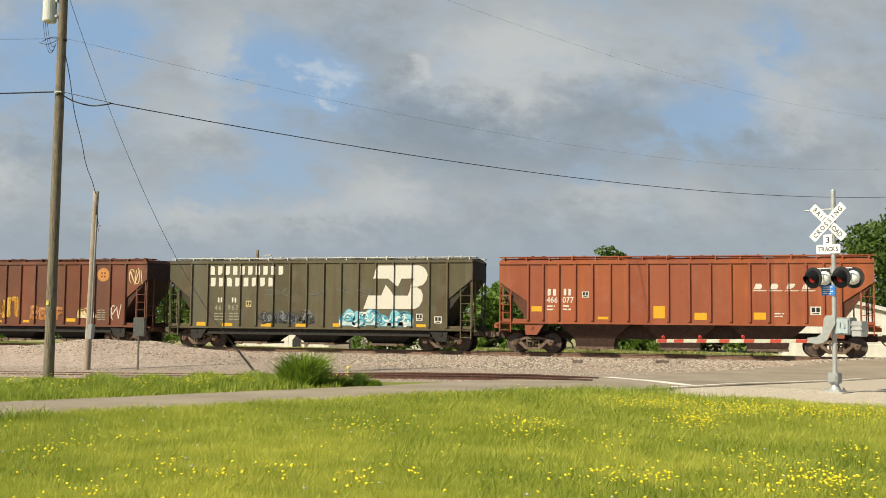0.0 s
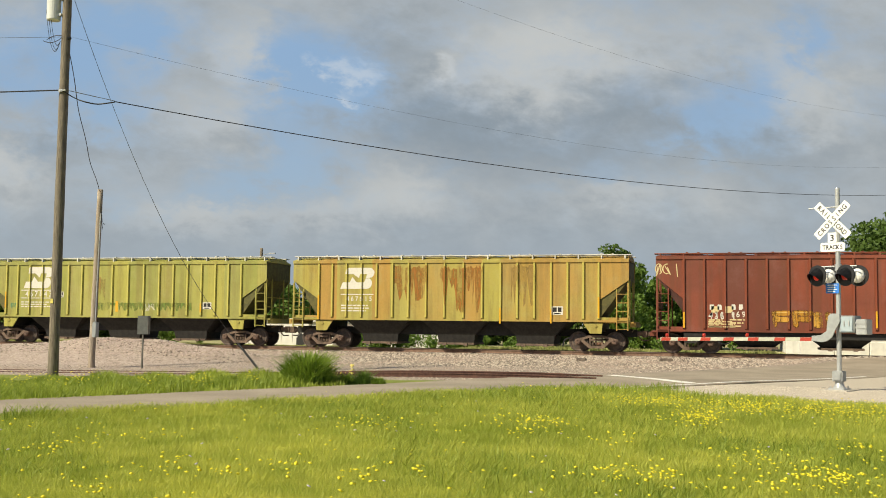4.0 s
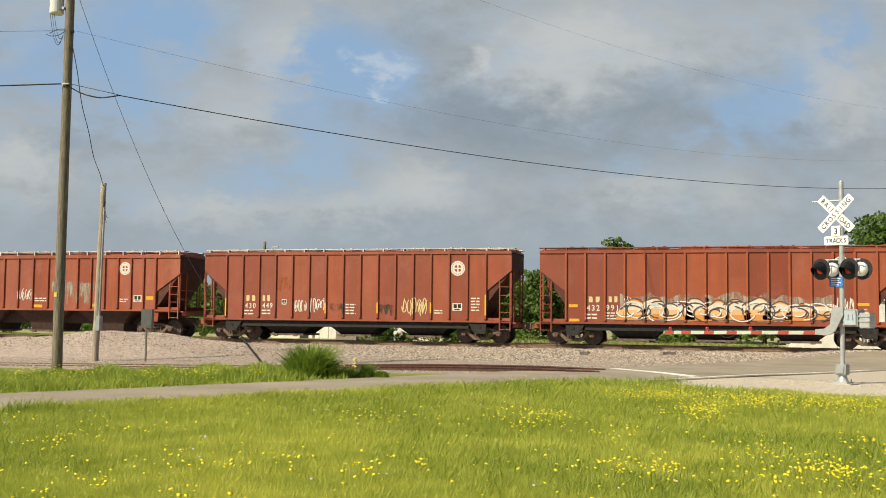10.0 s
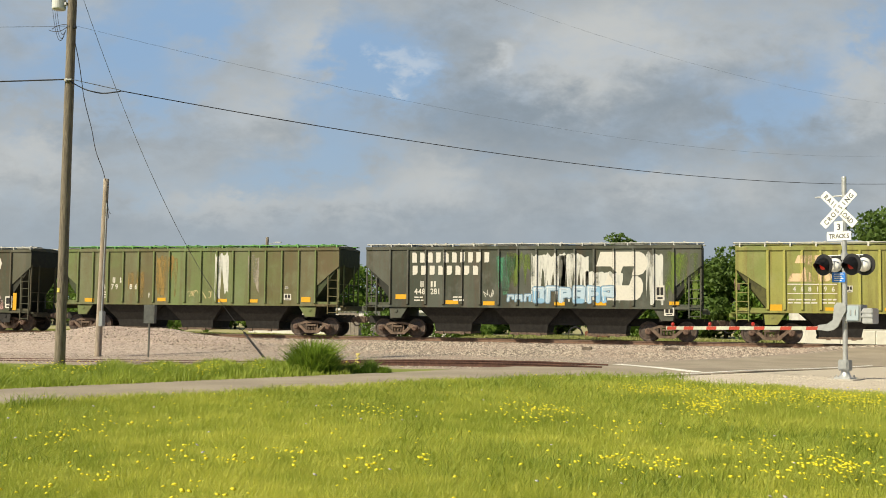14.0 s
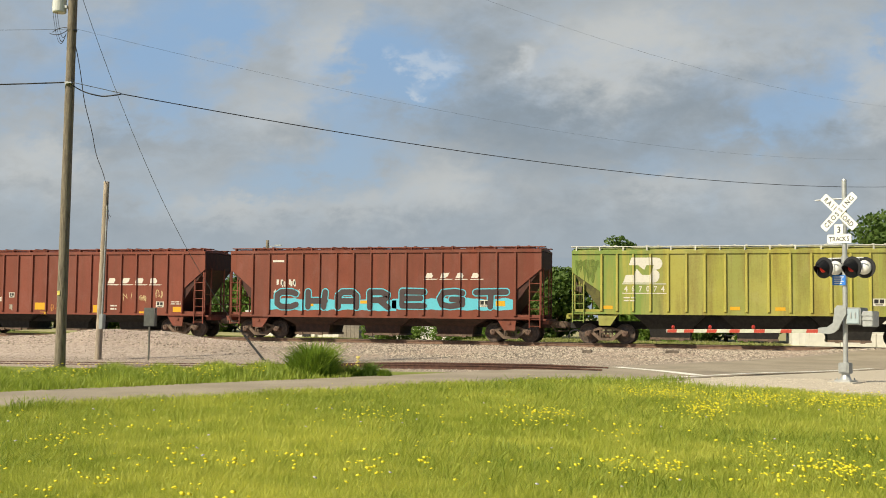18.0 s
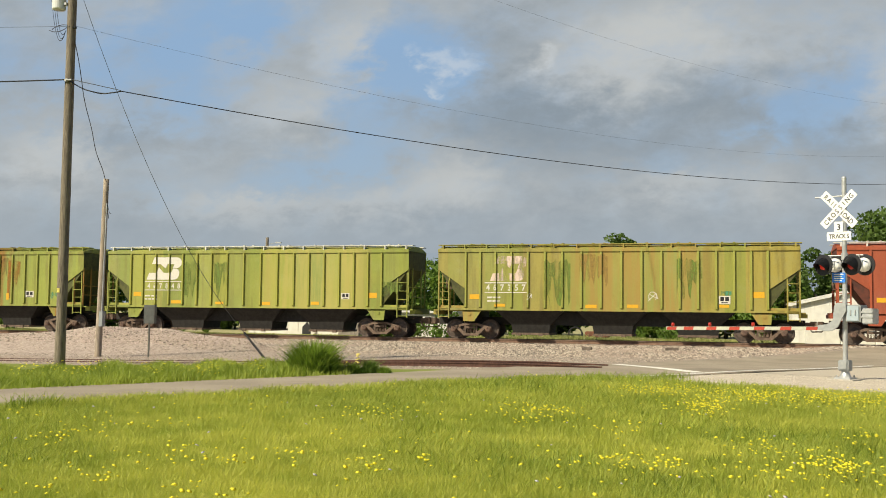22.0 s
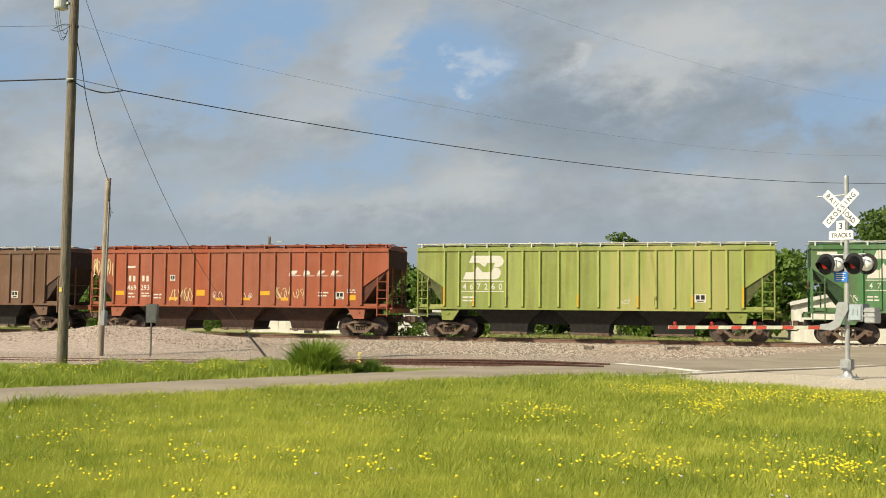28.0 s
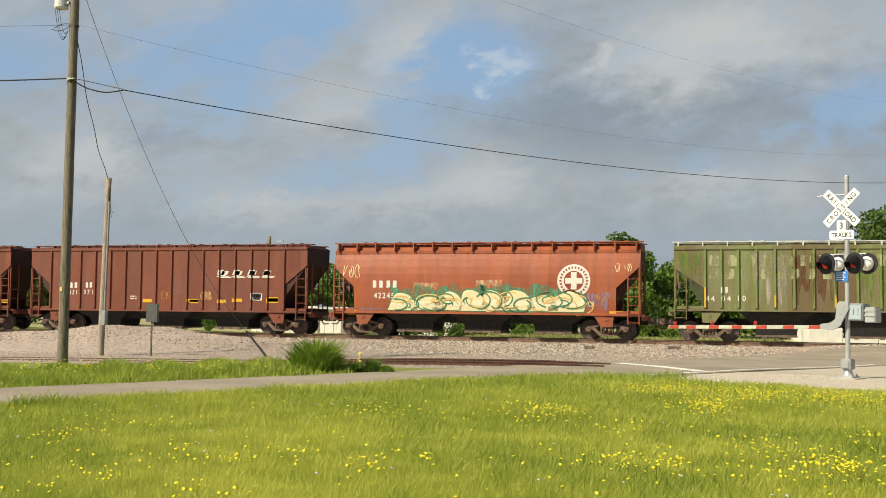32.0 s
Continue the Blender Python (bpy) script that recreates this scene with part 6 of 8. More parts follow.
# strokes of capitals in a unit box, and free ones
STROKES = {
    "C": [[(0.88, 0.82), (0.7, 0.92), (0.3, 0.92), (0.13, 0.75), (0.13, 0.25), (0.3, 0.08), (0.7, 0.08), (0.9, 0.2)]],
    "H": [[(0.16, 0.08), (0.16, 0.92)], [(0.16, 0.42), (0.84, 0.42)], [(0.84, 0.92), (0.78, 0.08)]],
    "A": [[(0.14, 0.08), (0.14, 0.7), (0.3, 0.92), (0.7, 0.92), (0.86, 0.7), (0.86, 0.08)], [(0.14, 0.42), (0.86, 0.42)]],
    "R": [[(0.16, 0.08), (0.16, 0.92), (0.62, 0.92), (0.82, 0.78), (0.78, 0.56), (0.5, 0.48), (0.2, 0.48)], [(0.52, 0.48), (0.86, 0.08)]],
    "E": [[(0.84, 0.9), (0.16, 0.92), (0.16, 0.1), (0.86, 0.1)], [(0.16, 0.52), (0.76, 0.54)]],
    "G": [[(0.84, 0.84), (0.6, 0.92), (0.25, 0.86), (0.13, 0.5), (0.2, 0.18), (0.45, 0.08), (0.84, 0.2), (0.84, 0.48), (0.5, 0.48)]],
    "T": [[(0.04, 0.88), (0.96, 0.92)], [(0.5, 0.88), (0.48, 0.08)]],
    "D": [[(0.14, 0.1), (0.14, 0.9), (0.6, 0.88), (0.84, 0.68), (0.82, 0.3), (0.58, 0.1), (0.14, 0.1)]],
    "F": [[(0.86, 0.9), (0.18, 0.9), (0.18, 0.08)], [(0.18, 0.5), (0.72, 0.5)]],
    "X": [[(0.12, 0.08), (0.5, 0.5), (0.92, 0.96)], [(0.12, 0.92), (0.5, 0.5), (0.86, 0.06)]],
}
WORDS = {41: "CHAR", 42: "EGT", 9: "DEFEX"}


def skeleton(r):
    """Random fat strokes in a unit box: stems and bars; no letter of any alphabet is meant."""
    j = lambda v: v + r.uniform(-0.06, 0.06)
    out = [[(j(0.18), 0.08), (j(0.18), 0.92)], [(j(0.18), 0.9), (j(0.82), j(0.9))]]
    if r.random() < 0.7:
        out.append([(j(0.82), j(0.9)), (j(0.82), r.choice((0.1, 0.45)))])
    if r.random() < 0.7:
        out.append([(0.2, j(0.5)), (j(0.75), j(0.5))])
    if r.random() < 0.5:
        out.append([(0.2, 0.1), (j(0.8), 0.1)])
    return out


WILD = ("peach", "cyan", "pink", "cream", "sky", "chalk", "teal", "silver", "pastel", "grey")


def wild_letter(r, a, bs, c, sx, low, wide, top):
    """A swelling mass, warm at its foot and pale above, crossed by thin curling lines."""
    cx = sx + wide * 0.5
    mass = lambda q, up, cut: [(cx + wide * 0.62 * q * math.cos(t) * (1 + 0.16 * math.sin(3 * t + p)), low + top * (cut + (up - cut) * max(0.0, math.sin(t)) * (1 + 0.10 * math.sin(2 * t + p))))
                               for t in [math.pi * i / 16 for i in range(17)]]
    p = r.uniform(0, math.tau)
    tall = r.uniform(0.82, 1.0)
    quad(a, mass(1.0, tall, 0.0), FACE)
    for i, b in enumerate(bs):  # bands of fill, each starting higher
        quad(b, mass(0.93 - 0.10 * i, tall - 0.06 - 0.03 * i, 0.03 + 0.22 * i), FACE - 0.004 - 0.002 * i)
    for i in range(6):
        q, t = r.uniform(0.18, 0.55), r.uniform(0, math.tau)
        stroke(a if i % 2 else c, arc(cx + wide * r.uniform(-0.35, 0.35), low + top * r.uniform(0.25, 0.6), wide * q, top * q * 0.7, t, t + r.uniform(1.6, 3.6), 9),
               0.055 if i % 2 else 0.06, FACE - 0.0115 - 0.0042 * i)


def graffiti(car, k, x0, z0, x1, z1, colour, letters, seed):
    """Sprayed letters: fat strokes with an outline round them, a fill that changes with height, and thin highlights."""
    r = random.Random(seed * 77 + 6)
    out, fills, shine = SPRAYS[colour]
    word = WORDS.get(seed, "")
    letters = len(word) or letters
    w, h = (x1 - x0) / letters, z1 - z0
    if colour in BACKING:
        back = bmesh.new()
        n = max(4, int((x1 - x0) / 0.22))
        cut = 0.52 if colour == "cyanb" else 1.0
        edge = [cut + (0.10 * math.sin(i * 0.9 + seed) + 0.07 * math.sin(i * 2.3) + r.uniform(-0.04, 0.04)) * (0.35 if colour == "cyanb" else 1) for i in range(n + 1)]
        foot = [r.uniform(-0.02, 0.06) for i in range(n + 1)]
        xs = [x0 - 0.1 + (x1 - x0 + 0.2) * i / n for i in range(n + 1)]
        low = [back.verts.new((x, FACE + 0.002, z0 + h * f)) for x, f in zip(xs, foot)]
        top = [back.verts.new((x, FACE + 0.002, z0 + h * e)) for x, e in zip(xs, edge)]
        for i in range(n):
            back.faces.new((low[i], low[i + 1], top[i + 1], top[i]))
        lay("graffiti_backing", back, INKS["white"] if colour == "chalk" else out if colour == "cyanb" else PATCHES[BACKING[colour]], car, k)
    fat = min(h * 0.30, w * 0.36)
    line = 0.055 if word == "" and colour != "cyanb" else 0.075
    for i in range(letters):
        a, bs, c = bmesh.new(), [bmesh.new() for _ in fills], bmesh.new()
        wide, sx = (w * 0.98, x0 + w * (i + 0.01)) if word else (w * r.uniform(1.02, 1.3), x0 + w * (i + r.uniform(-0.1, 0.02)))
        top, low = (h, z0) if word else (h * r.uniform(0.80, 1.0), z0 + h * r.uniform(0.0, 0.06))
        e = 0.0
        if colour in WILD and not word:
            wild_letter(r, a, bs, c, sx, low, wide, top)
        for s_i, path in enumerate(STROKES[word[i]] if word else [] if colour in WILD else skeleton(r)):
            pts = [(sx + (0.08 + 0.84 * u) * wide, low + (0.10 + 0.80 * v) * top) for u, v in path]
            pts = [(min(max(u, x0 - 0.1), x1 + 0.1), max(v, z0 + fat * 0.4)) for u, v in pts]
            stroke(a, pts, fat + line, FACE - e)
            # the fill runs from warm at the foot to pale at the top
            for u, v in zip(pts, pts[1:]):
                up = ((u[1] + v[1]) / 2 - z0) / h
                which = 0 if len(bs) == 1 or word else min(len(bs) - 1, max(0, int(len(bs) * (up * 1.15 + r.uniform(-0.18, 0.12)))))
                stroke(bs[which], [u, v], fat - line * 0.5, FACE - 0.0085 - e)
            if s_i < 2 and colour not in ("cyanb", "black"):
                stroke(c, [(u - fat * 0.12, v + fat * 0.16) for u, v in pts[:2]], fat * 0.14, FACE - 0.0185 - e)
            e += 0.0012
        piece = lay("graffiti_letter", a, out, car, k)
        for b, m_ in zip(bs, fills):
            lay("fill", b, m_, piece, k)
        lay("highlight", c, shine, piece, k)


def scribble(car, k, x0, z0, x1, z1, colour, n, seed):
    r = random.Random(seed * 31 + 3)
    bm = bmesh.new()
    w, h = (x1 - x0) / n, z1 - z0
    lw = min(0.045, max(0.024, h * 0.055))
    for i in range(n):
        cx, cz = x0 + w * (i + 0.5), z0 + h * 0.5
        if r.random() < 0.75:
            a0 = r.uniform(0, math.tau)
            stroke(bm, arc(cx, cz, w * r.uniform(0.3, 0.5), h * r.uniform(0.3, 0.5), a0, a0 + r.uniform(3, 5.5), 9), lw, FACE - 0.0015 * i)
        for j in range(1):
            pts = [(x0 + w * (i + r.uniform(0.02, 0.98)), z0 + h * (r.uniform(0.0, 0.4) if q % 2 else r.uniform(0.55, 1.0))) for q in range(r.randint(2, 4))]
            stroke(bm, pts, lw, FACE - 0.0015 * i - 0.004 - 0.003 * j)
    lay("graffiti_tag", bm, INKS[colour], car, k)


def mark(car, k, m_, seed):
    kind, x0, z0, x1, z1 = m_[:5]
    arg = m_[5:]
    r = random.Random(seed)
    bm = bmesh.new()
    if kind in ("num", "dnum", "knum"):
        ink = {"num": "white", "dnum": "dim", "knum": "black"}[kind]
        text_bm(arg[0], z1 - z0, bm, x0, z0, (x1 - x0) / len(arg[0]), FACE, 0.9)
        for v in bm.verts:
            v.co.x = min(v.co.x, x1)
        lay("number", bm, INKS[ink], car, k)
    elif kind == "blk":
        n = 2
        w = (x1 - x0) / n
        for i in range(n):
            letter_block(bm, x0 + w * (i + 0.16), x0 + w * (i + 0.72), z0, z1, r)
        lay("lettering", bm, INKS["cream" if arg else "white"], car, k)
    elif kind == "big":
        n = arg[0]
        w = (x1 - x0) / n
        for i in range(n):
            letter_block(bm, x0 + w * (i + 0.16), x0 + w * (i + 0.74), z0, z1, r)
        lay("lettering", bm, INKS[arg[1] if len(arg) > 1 else "white"], car, k, "row of large pale letter blocks")
    elif kind == "slant":
        w = (x1 - x0) / 4
        h = z1 - z0
        for i in range(4):
            letter_block(bm, x0 + w * i, x0 + w * (i + 0.46), z0 + h * 0.26, z1, r, FACE, 0.45)
            quad(bm, [(x0 + w * i - 0.05, z0), (x0 + w * (i + 0.8) - 0.05, z0), (x0 + w * (i + 0.86), z0 + h * 0.12), (x0 + w * i, z0 + h * 0.12)], FACE)
        lay("emblem", bm, INKS["white"], car, k, "slanted white emblem in four blocks")
    elif kind == "lobes":
        w, h = x1 - x0, z1 - z0
        for shape in LOBES:
            quad(bm, [(x0 + w * a, z0 + h * b) for a, b in shape], FACE)
        lay("emblem", bm, INKS[arg[0] if arg else "white"], car, k, "large pale two-lobed emblem")
    elif kind in ("disc", "ring"):
        cx, cz, q = (x0 + x1) / 2, (z0 + z1) / 2, (x1 - x0 + z1 - z0) / 4
        circ = lambda s: [(cx + q * s * math.cos(i * math.tau / 24), cz + q * s * math.sin(i * math.tau / 24)) for i in range(24)]
        quad(bm, circ(1.0), FACE)
        lay("emblem", bm, INKS[arg[0] if arg else "white"], car, k, "round pale emblem")
        bm = bmesh.new()
        if kind == "ring":
            quad(bm, circ(0.60), FACE - 0.004)
            for i in range(26):
                a = i * math.tau / 26
                c, s = math.cos(a), math.sin(a)
                quad(bm, [(cx + q * (0.80 * c - u * s) + q * v_ * c, cz + q * (0.80 * s + u * c) + q * v_ * s) for u, v_ in ((-0.05, -0.07), (0.05, -0.07), (0.05, 0.07), (-0.05, 0.07))], FACE - 0.004)
        else:
            for i in range(18):
                a = i * math.tau / 18
                c, s = math.cos(a), math.sin(a)
                quad(bm, [(cx + q * (0.80 * c - u * s) + q * v_ * c, cz + q * (0.80 * s + u * c) + q * v_ * s) for u, v_ in ((-0.04, -0.05), (0.04, -0.05), (0.04, 0.05), (-0.04, 0.05))], FACE - 0.004)
            for sx in (-1, 1):
                for sz in (-1, 1):
                    quad(bm, [(cx + sx * q * a, cz + sz * q * b) for a, b in ((0.10, 0.10), (0.48, 0.12), (0.36, 0.36), (0.12, 0.48))], FACE - 0.004)
        lay("emblem_detail", bm, INKS["red"], car, k)
        if kind == "ring":
            bm = bmesh.new()
            for a, b in ((0.17, 0.52), (0.52, 0.17)):
                quad(bm, [(cx - q * a, cz - q * b), (cx + q * a, cz - q * b), (cx + q * a, cz + q * b), (cx - q * a, cz + q * b)], FACE - 0.008 - 0.0005 * (a > b))
            lay("emblem_cross", bm, INKS["white"], car, k)
    elif kind == "y":
        near = min(k.ribs, key=lambda x: abs(x - (x0 + x1) / 2))
        if x1 - x0 < 0.32 and k.name != "c" and abs(near - (x0 + x1) / 2) < 0.25:  # stuck on the post's front
            quad(bm, [(near - 0.038, z0), (near + 0.038, z0), (near + 0.038, z1), (near - 0.038, z1)], -1.634)
            part("reflector", mesh("reflector", bm), INKS["yellow"], car, "yellow reflective strip")
            return
        quad(bm, [(x0, z0), (x1, z0), (x1, z1), (x0, z1)], FACE - 0.003)
        lay("reflector", bm, INKS["yellow"], car, k, "yellow reflective strip")
    elif kind == "slab":
        n = 9
        for i in range(n):
            a, b = x0 + (x1 - x0) * i / n, x0 + (x1 - x0) * (i + 1) / n
            quad(bm, [(a, z0 + r.uniform(0, 0.05)), (b, z0 + r.uniform(0, 0.05)), (b, z1 - r.uniform(0, 0.06)), (a, z1 - r.uniform(0, 0.06))], FACE)
        lay("paint_smear", bm, INKS[arg[0]], car, k, "black painted-over smear")
    elif kind == "lbl":
        quad(bm, [(x0, z0), (x1, z0), (x1, z1), (x0, z1)], FACE - 0.002)
        lay("stencil_panel", bm, INKS["cream" if arg else "white"], car, k)
        bm = bmesh.new()
        w, h = x1 - x0, z1 - z0
        for a, b, c, d in ((0.12, 0.35, 0.45, 0.88), (0.55, 0.35, 0.88, 0.88), (0.2, 0.1, 0.8, 0.22)):
            quad(bm, [(x0 + w * a, z0 + h * b), (x0 + w * c, z0 + h * b), (x0 + w * c, z0 + h * d), (x0 + w * a, z0 + h * d)], FACE - 0.006)
        lay("stencil_text", bm, INKS["black"], car, k)
    elif kind == "bars":
        h = z1 - z0
        n = max(1, round(h / 0.14))
        for i in range(n):
            t = z1 - i * h / n
            b = z0 if n == 1 else t - 0.45 * h / n
            u, end = x0, x1 - (x1 - x0) * r.uniform(0, 0.2) * (n > 1)
            while u < end - 0.02:  # words as short bars
                v = min(end, u + r.uniform(0.16, 0.34)) if n > 1 else end
                quad(bm, [(u, b), (v, b), (v, t), (u, t)], FACE - 0.004)
                u = v + 0.05
        ink = {"d": "dim", "c": "cream", "o": "orange", "g": "grey", "r": "rustc"}.get(arg[0] if arg else "", "white")
        lay("stencil_text", bm, INKS[ink], car, k)
    elif kind == "prim":
        lo = max(z0, k.sill + 0.02)
        n = max(3, int((x1 - x0) / 0.09))
        top, low = [], []
        for i in range(n + 1):  # ragged runs of paint or rust
            x = x0 + (x1 - x0) * i / n
            t = (z1 - lo) * (r.uniform(0.0, 0.75) if r.random() < 0.75 else 0.0)
            low.append(bm.verts.new((x, FACE + 0.0025, lo + t)))
            top.append(bm.verts.new((x, FACE + 0.0025, z1 - (z1 - lo) * r.uniform(0.0, 0.12))))
        for i in range(n):
            bm.faces.new((low[i], low[i + 1], top[i + 1], top[i]))
        lay("paint_patch", bm, PATCHES[arg[0]], car, k)
    elif kind == "graf":
        graffiti(car, k, x0, max(z0, k.sill + 0.03), x1, z1, arg[0], arg[1], arg[2])
    elif kind == "tag":
        scribble(car, k, x0, max(z0, k.sill + 0.03), x1, z1, arg[0], arg[1], seed)


for index, car, k in CARS:
    for i, m_ in enumerate(MARKS.get(index, ())):
        mark(car, k, m_, index * 101 + i)

# ---- tracks ----
RAIL_TOP = plain("rail_head", (0.42, 0.36, 0.31), 0.35, 0.7, 0.2, 8)
DARK_RAIL = dark_steel("siding_rust", (0.07, 0.032, 0.024), (0.13, 0.062, 0.042), 0.85)
RAIL_RUST = dark_steel("rail_rust", (0.16, 0.095, 0.065), (0.26, 0.16, 0.11), 0.85)
TIE = plain("old_timber", (0.12, 0.095, 0.075), 0.9, 0, 0.4, 7, 0.3)


def rail_mesh(x0, x1, bright, height):
    """One rail along x with foot, web and head; its top lies at height(x)."""
    prof = [(-0.07, -0.17), (0.07, -0.17), (0.07, -0.155), (0.012, -0.13), (0.012, -0.045), (0.036, -0.035), (0.036, -0.006), (0.028, 0.0), (-0.028, 0.0),
            (-0.036, -0.006), (-0.036, -0.035), (-0.012, -0.045), (-0.012, -0.13), (-0.07, -0.155)]
    bm = bmesh.new()
    rings = []
    for x in np.arange(x0, x1 + 0.1, 2.0):
        rings.append([bm.verts.new((x, y, z + height(x))) for y, z in prof])
    n = len(prof)
    for a, b in zip(rings, rings[1:]):
        for i in range(n):
            f = bm.faces.new((a[i], a[(i + 1) % n], b[(i + 1) % n], b[i]))
            f.material_index = 1 if bright and i in (6, 7, 8) else 0
    bm.faces.new(rings[0])
    bm.faces.new(rings[-1][::-1])
    me = mesh("rail", bm)
    me.materials.append(RAIL_RUST if bright else DARK_RAIL)
    me.materials.append(RAIL_TOP)
    return me


def sleeper_mesh():
    bm = bmesh.new()
    box(bm, -0.115, 0.115, -1.3, 1.3, -0.16, 0.0)
    bevel(bm, 0.012)
    return mesh("sleeper", bm)


def build_track(name, label, y, x0, x1, bright, height, sleepers):
    track = tagged(new(name), label, "railway track", kind="structure")
    rail = rail_mesh(x0, x1, bright, height)
    for s in (-1, 1):
        part("rail", rail, None, track, at=(0, y + s * 0.75, 0))
    tie = sleeper_mesh()
    for i, x in enumerate(np.arange(sleepers[0], sleepers[1], 0.54)):
        part("sleeper", tie, TIE, track, at=(x, y, height(x) - 0.19)).rotation_euler.z = 0.02 * math.sin(i * 7.1)


build_track("track_main", "main line on ballast with rusty rails and worn bright heads", RAIL_Y, -400, 200, True, lambda x: float(rail_z(x)), (-62, 12))
build_track("track_siding", "rusty disused siding sunk in gravel", SIDE_Y, -70, -3.4, False, lambda x: float(ground_z(x, SIDE_Y)) + 0.15 - 0.07 * float(smooth(-7, -4, x)) - 0.12 * (1 - float(smooth(-15, -10.5, x))), (-34, -6.5))

# ---- crossing signal with its gate ----
ALU = plain("galvanised_steel", (0.44, 0.45, 0.45), 0.45, 0.4, 0.15, 10)
ALU_LIGHT = plain("cast_aluminium", (0.33, 0.345, 0.345), 0.5, 0.2, 0.12, 10)
SIGN_WHITE = plain("sign_white", (0.80, 0.80, 0.77), 0.5, 0, 0.06, 3)
SIGN_BLACK = plain("sign_black", (0.02, 0.02, 0.022), 0.5, 0, 0.2)
LAMP_BLACK = plain("lamp_black", (0.012, 0.012, 0.014), 0.55, 0, 0.3, 8)
GATE_RED = plain("gate_red", (0.38, 0.05, 0.03), 0.4, 0, 0.1)
SIGN_BLUE = plain("sign_blue", (0.03, 0.18, 0.62), 0.5, 0, 0.1)


def red_lens(name, glow):
    m = Nodes(name)
    m.bsdf.inputs["Emission Color"].default_value = (1.0, 0.045, 0.015, 1)
    m.bsdf.inputs["Emission Strength"].default_value = glow
    return m.done((0.22, 0.015, 0.01), 0.3)


def boxed(name, mat, parent, dims, bev=0.01, label=""):
    bm = bmesh.new()
    box(bm, *dims)
    if bev:
        bevel(bm, bev, 2)
    return part(name, mesh(name, bm), mat, parent, label)


def round_rect(w, h, r, n=4):
    pts = []
    for cx, cz, a0 in ((w / 2 - r, h / 2 - r, 0), (-w / 2 + r, h / 2 - r, 90), (-w / 2 + r, -h / 2 + r, 180), (w / 2 - r, -h / 2 + r, 270)):
        for i in range(n + 1):
            a = radians(a0 + 90 * i / n)
            pts.append((cx + r * math.cos(a), cz + r * math.sin(a)))
    return pts


def plate(name, mat, parent, w, h, r, at, label="", tilt=0.0, thick=0.012):
    bm = bmesh.new()
    slab(bm, round_rect(w, h, r), -thick, 0)
    ob = part(name, mesh(name, bm), mat, parent, label, at)
    ob.rotation_euler.y = tilt
    return ob


def lettering(s, height, mat, parent, width=None, thick=0.004, fat=1.0):
    bm = text_bm(s, height, width=width, fat=fat)
    xs = [v.co.x for v in bm.verts]
    mid = (min(xs) + max(xs)) / 2
    for v in bm.verts:
        v.co.x -= mid
        v.co.z -= height / 2
        v.co.y = -0.0145
    return part("lettering", mesh("lettering", bm), mat, parent)


def signal_lamp(parent, x, y, z, turn, glow):
    """A flasher: round black backing, hood and red lens, with a white dome behind."""
    bm = bmesh.new()
    lathe(bm, [(0.10, 0.02), (0.275, 0.02), (0.28, 0.0), (0.27, -0.012), (0.16, -0.02)], 28, "Y")
    lamp = part("flasher", mesh("flasher", bm), LAMP_BLACK, parent, "black round flasher with a red lens", (x, y, z))
    lamp.rotation_euler.z = turn
    bm = bmesh.new()
    rows = []
    for j in range(2):
        rows.append([])
        for i in range(17):
            a = radians(-12 + 204 * i / 16)
            reach = 0.02 + j * (0.03 + 0.30 * max(0, math.sin(a)))
            rows[j].append(bm.verts.new(((0.20 - 0.03 * j) * math.cos(a), -reach, 0.20 * math.sin(a) - j * 0.17)))
    for i in range(16):
        bm.faces.new((rows[0][i], rows[0][i + 1], rows[1][i + 1], rows[1][i]))
    bmesh.ops.solidify(bm, geom=bm.faces[:], thickness=0.008)
    part("hood", mesh("hood", bm), LAMP_BLACK, lamp)
    bm = bmesh.new()
    lathe(bm, [(0.108, -0.02), (0.10, -0.032), (0.06, -0.045), (0.02, -0.05)], 20, "Y", (0, 0, -0.02))
    part("lens", mesh("lens", bm, True), red_lens("red_lens", glow), lamp, "red signal lens")
    bm = bmesh.new()
    lathe(bm, [(0.185, 0.02), (0.19, 0.08), (0.16, 0.16), (0.10, 0.21), (0.03, 0.225)], 20, "Y")
    part("lamp_housing", mesh("lamp_housing", bm, True), SIGN_WHITE, lamp, "white lamp housing")


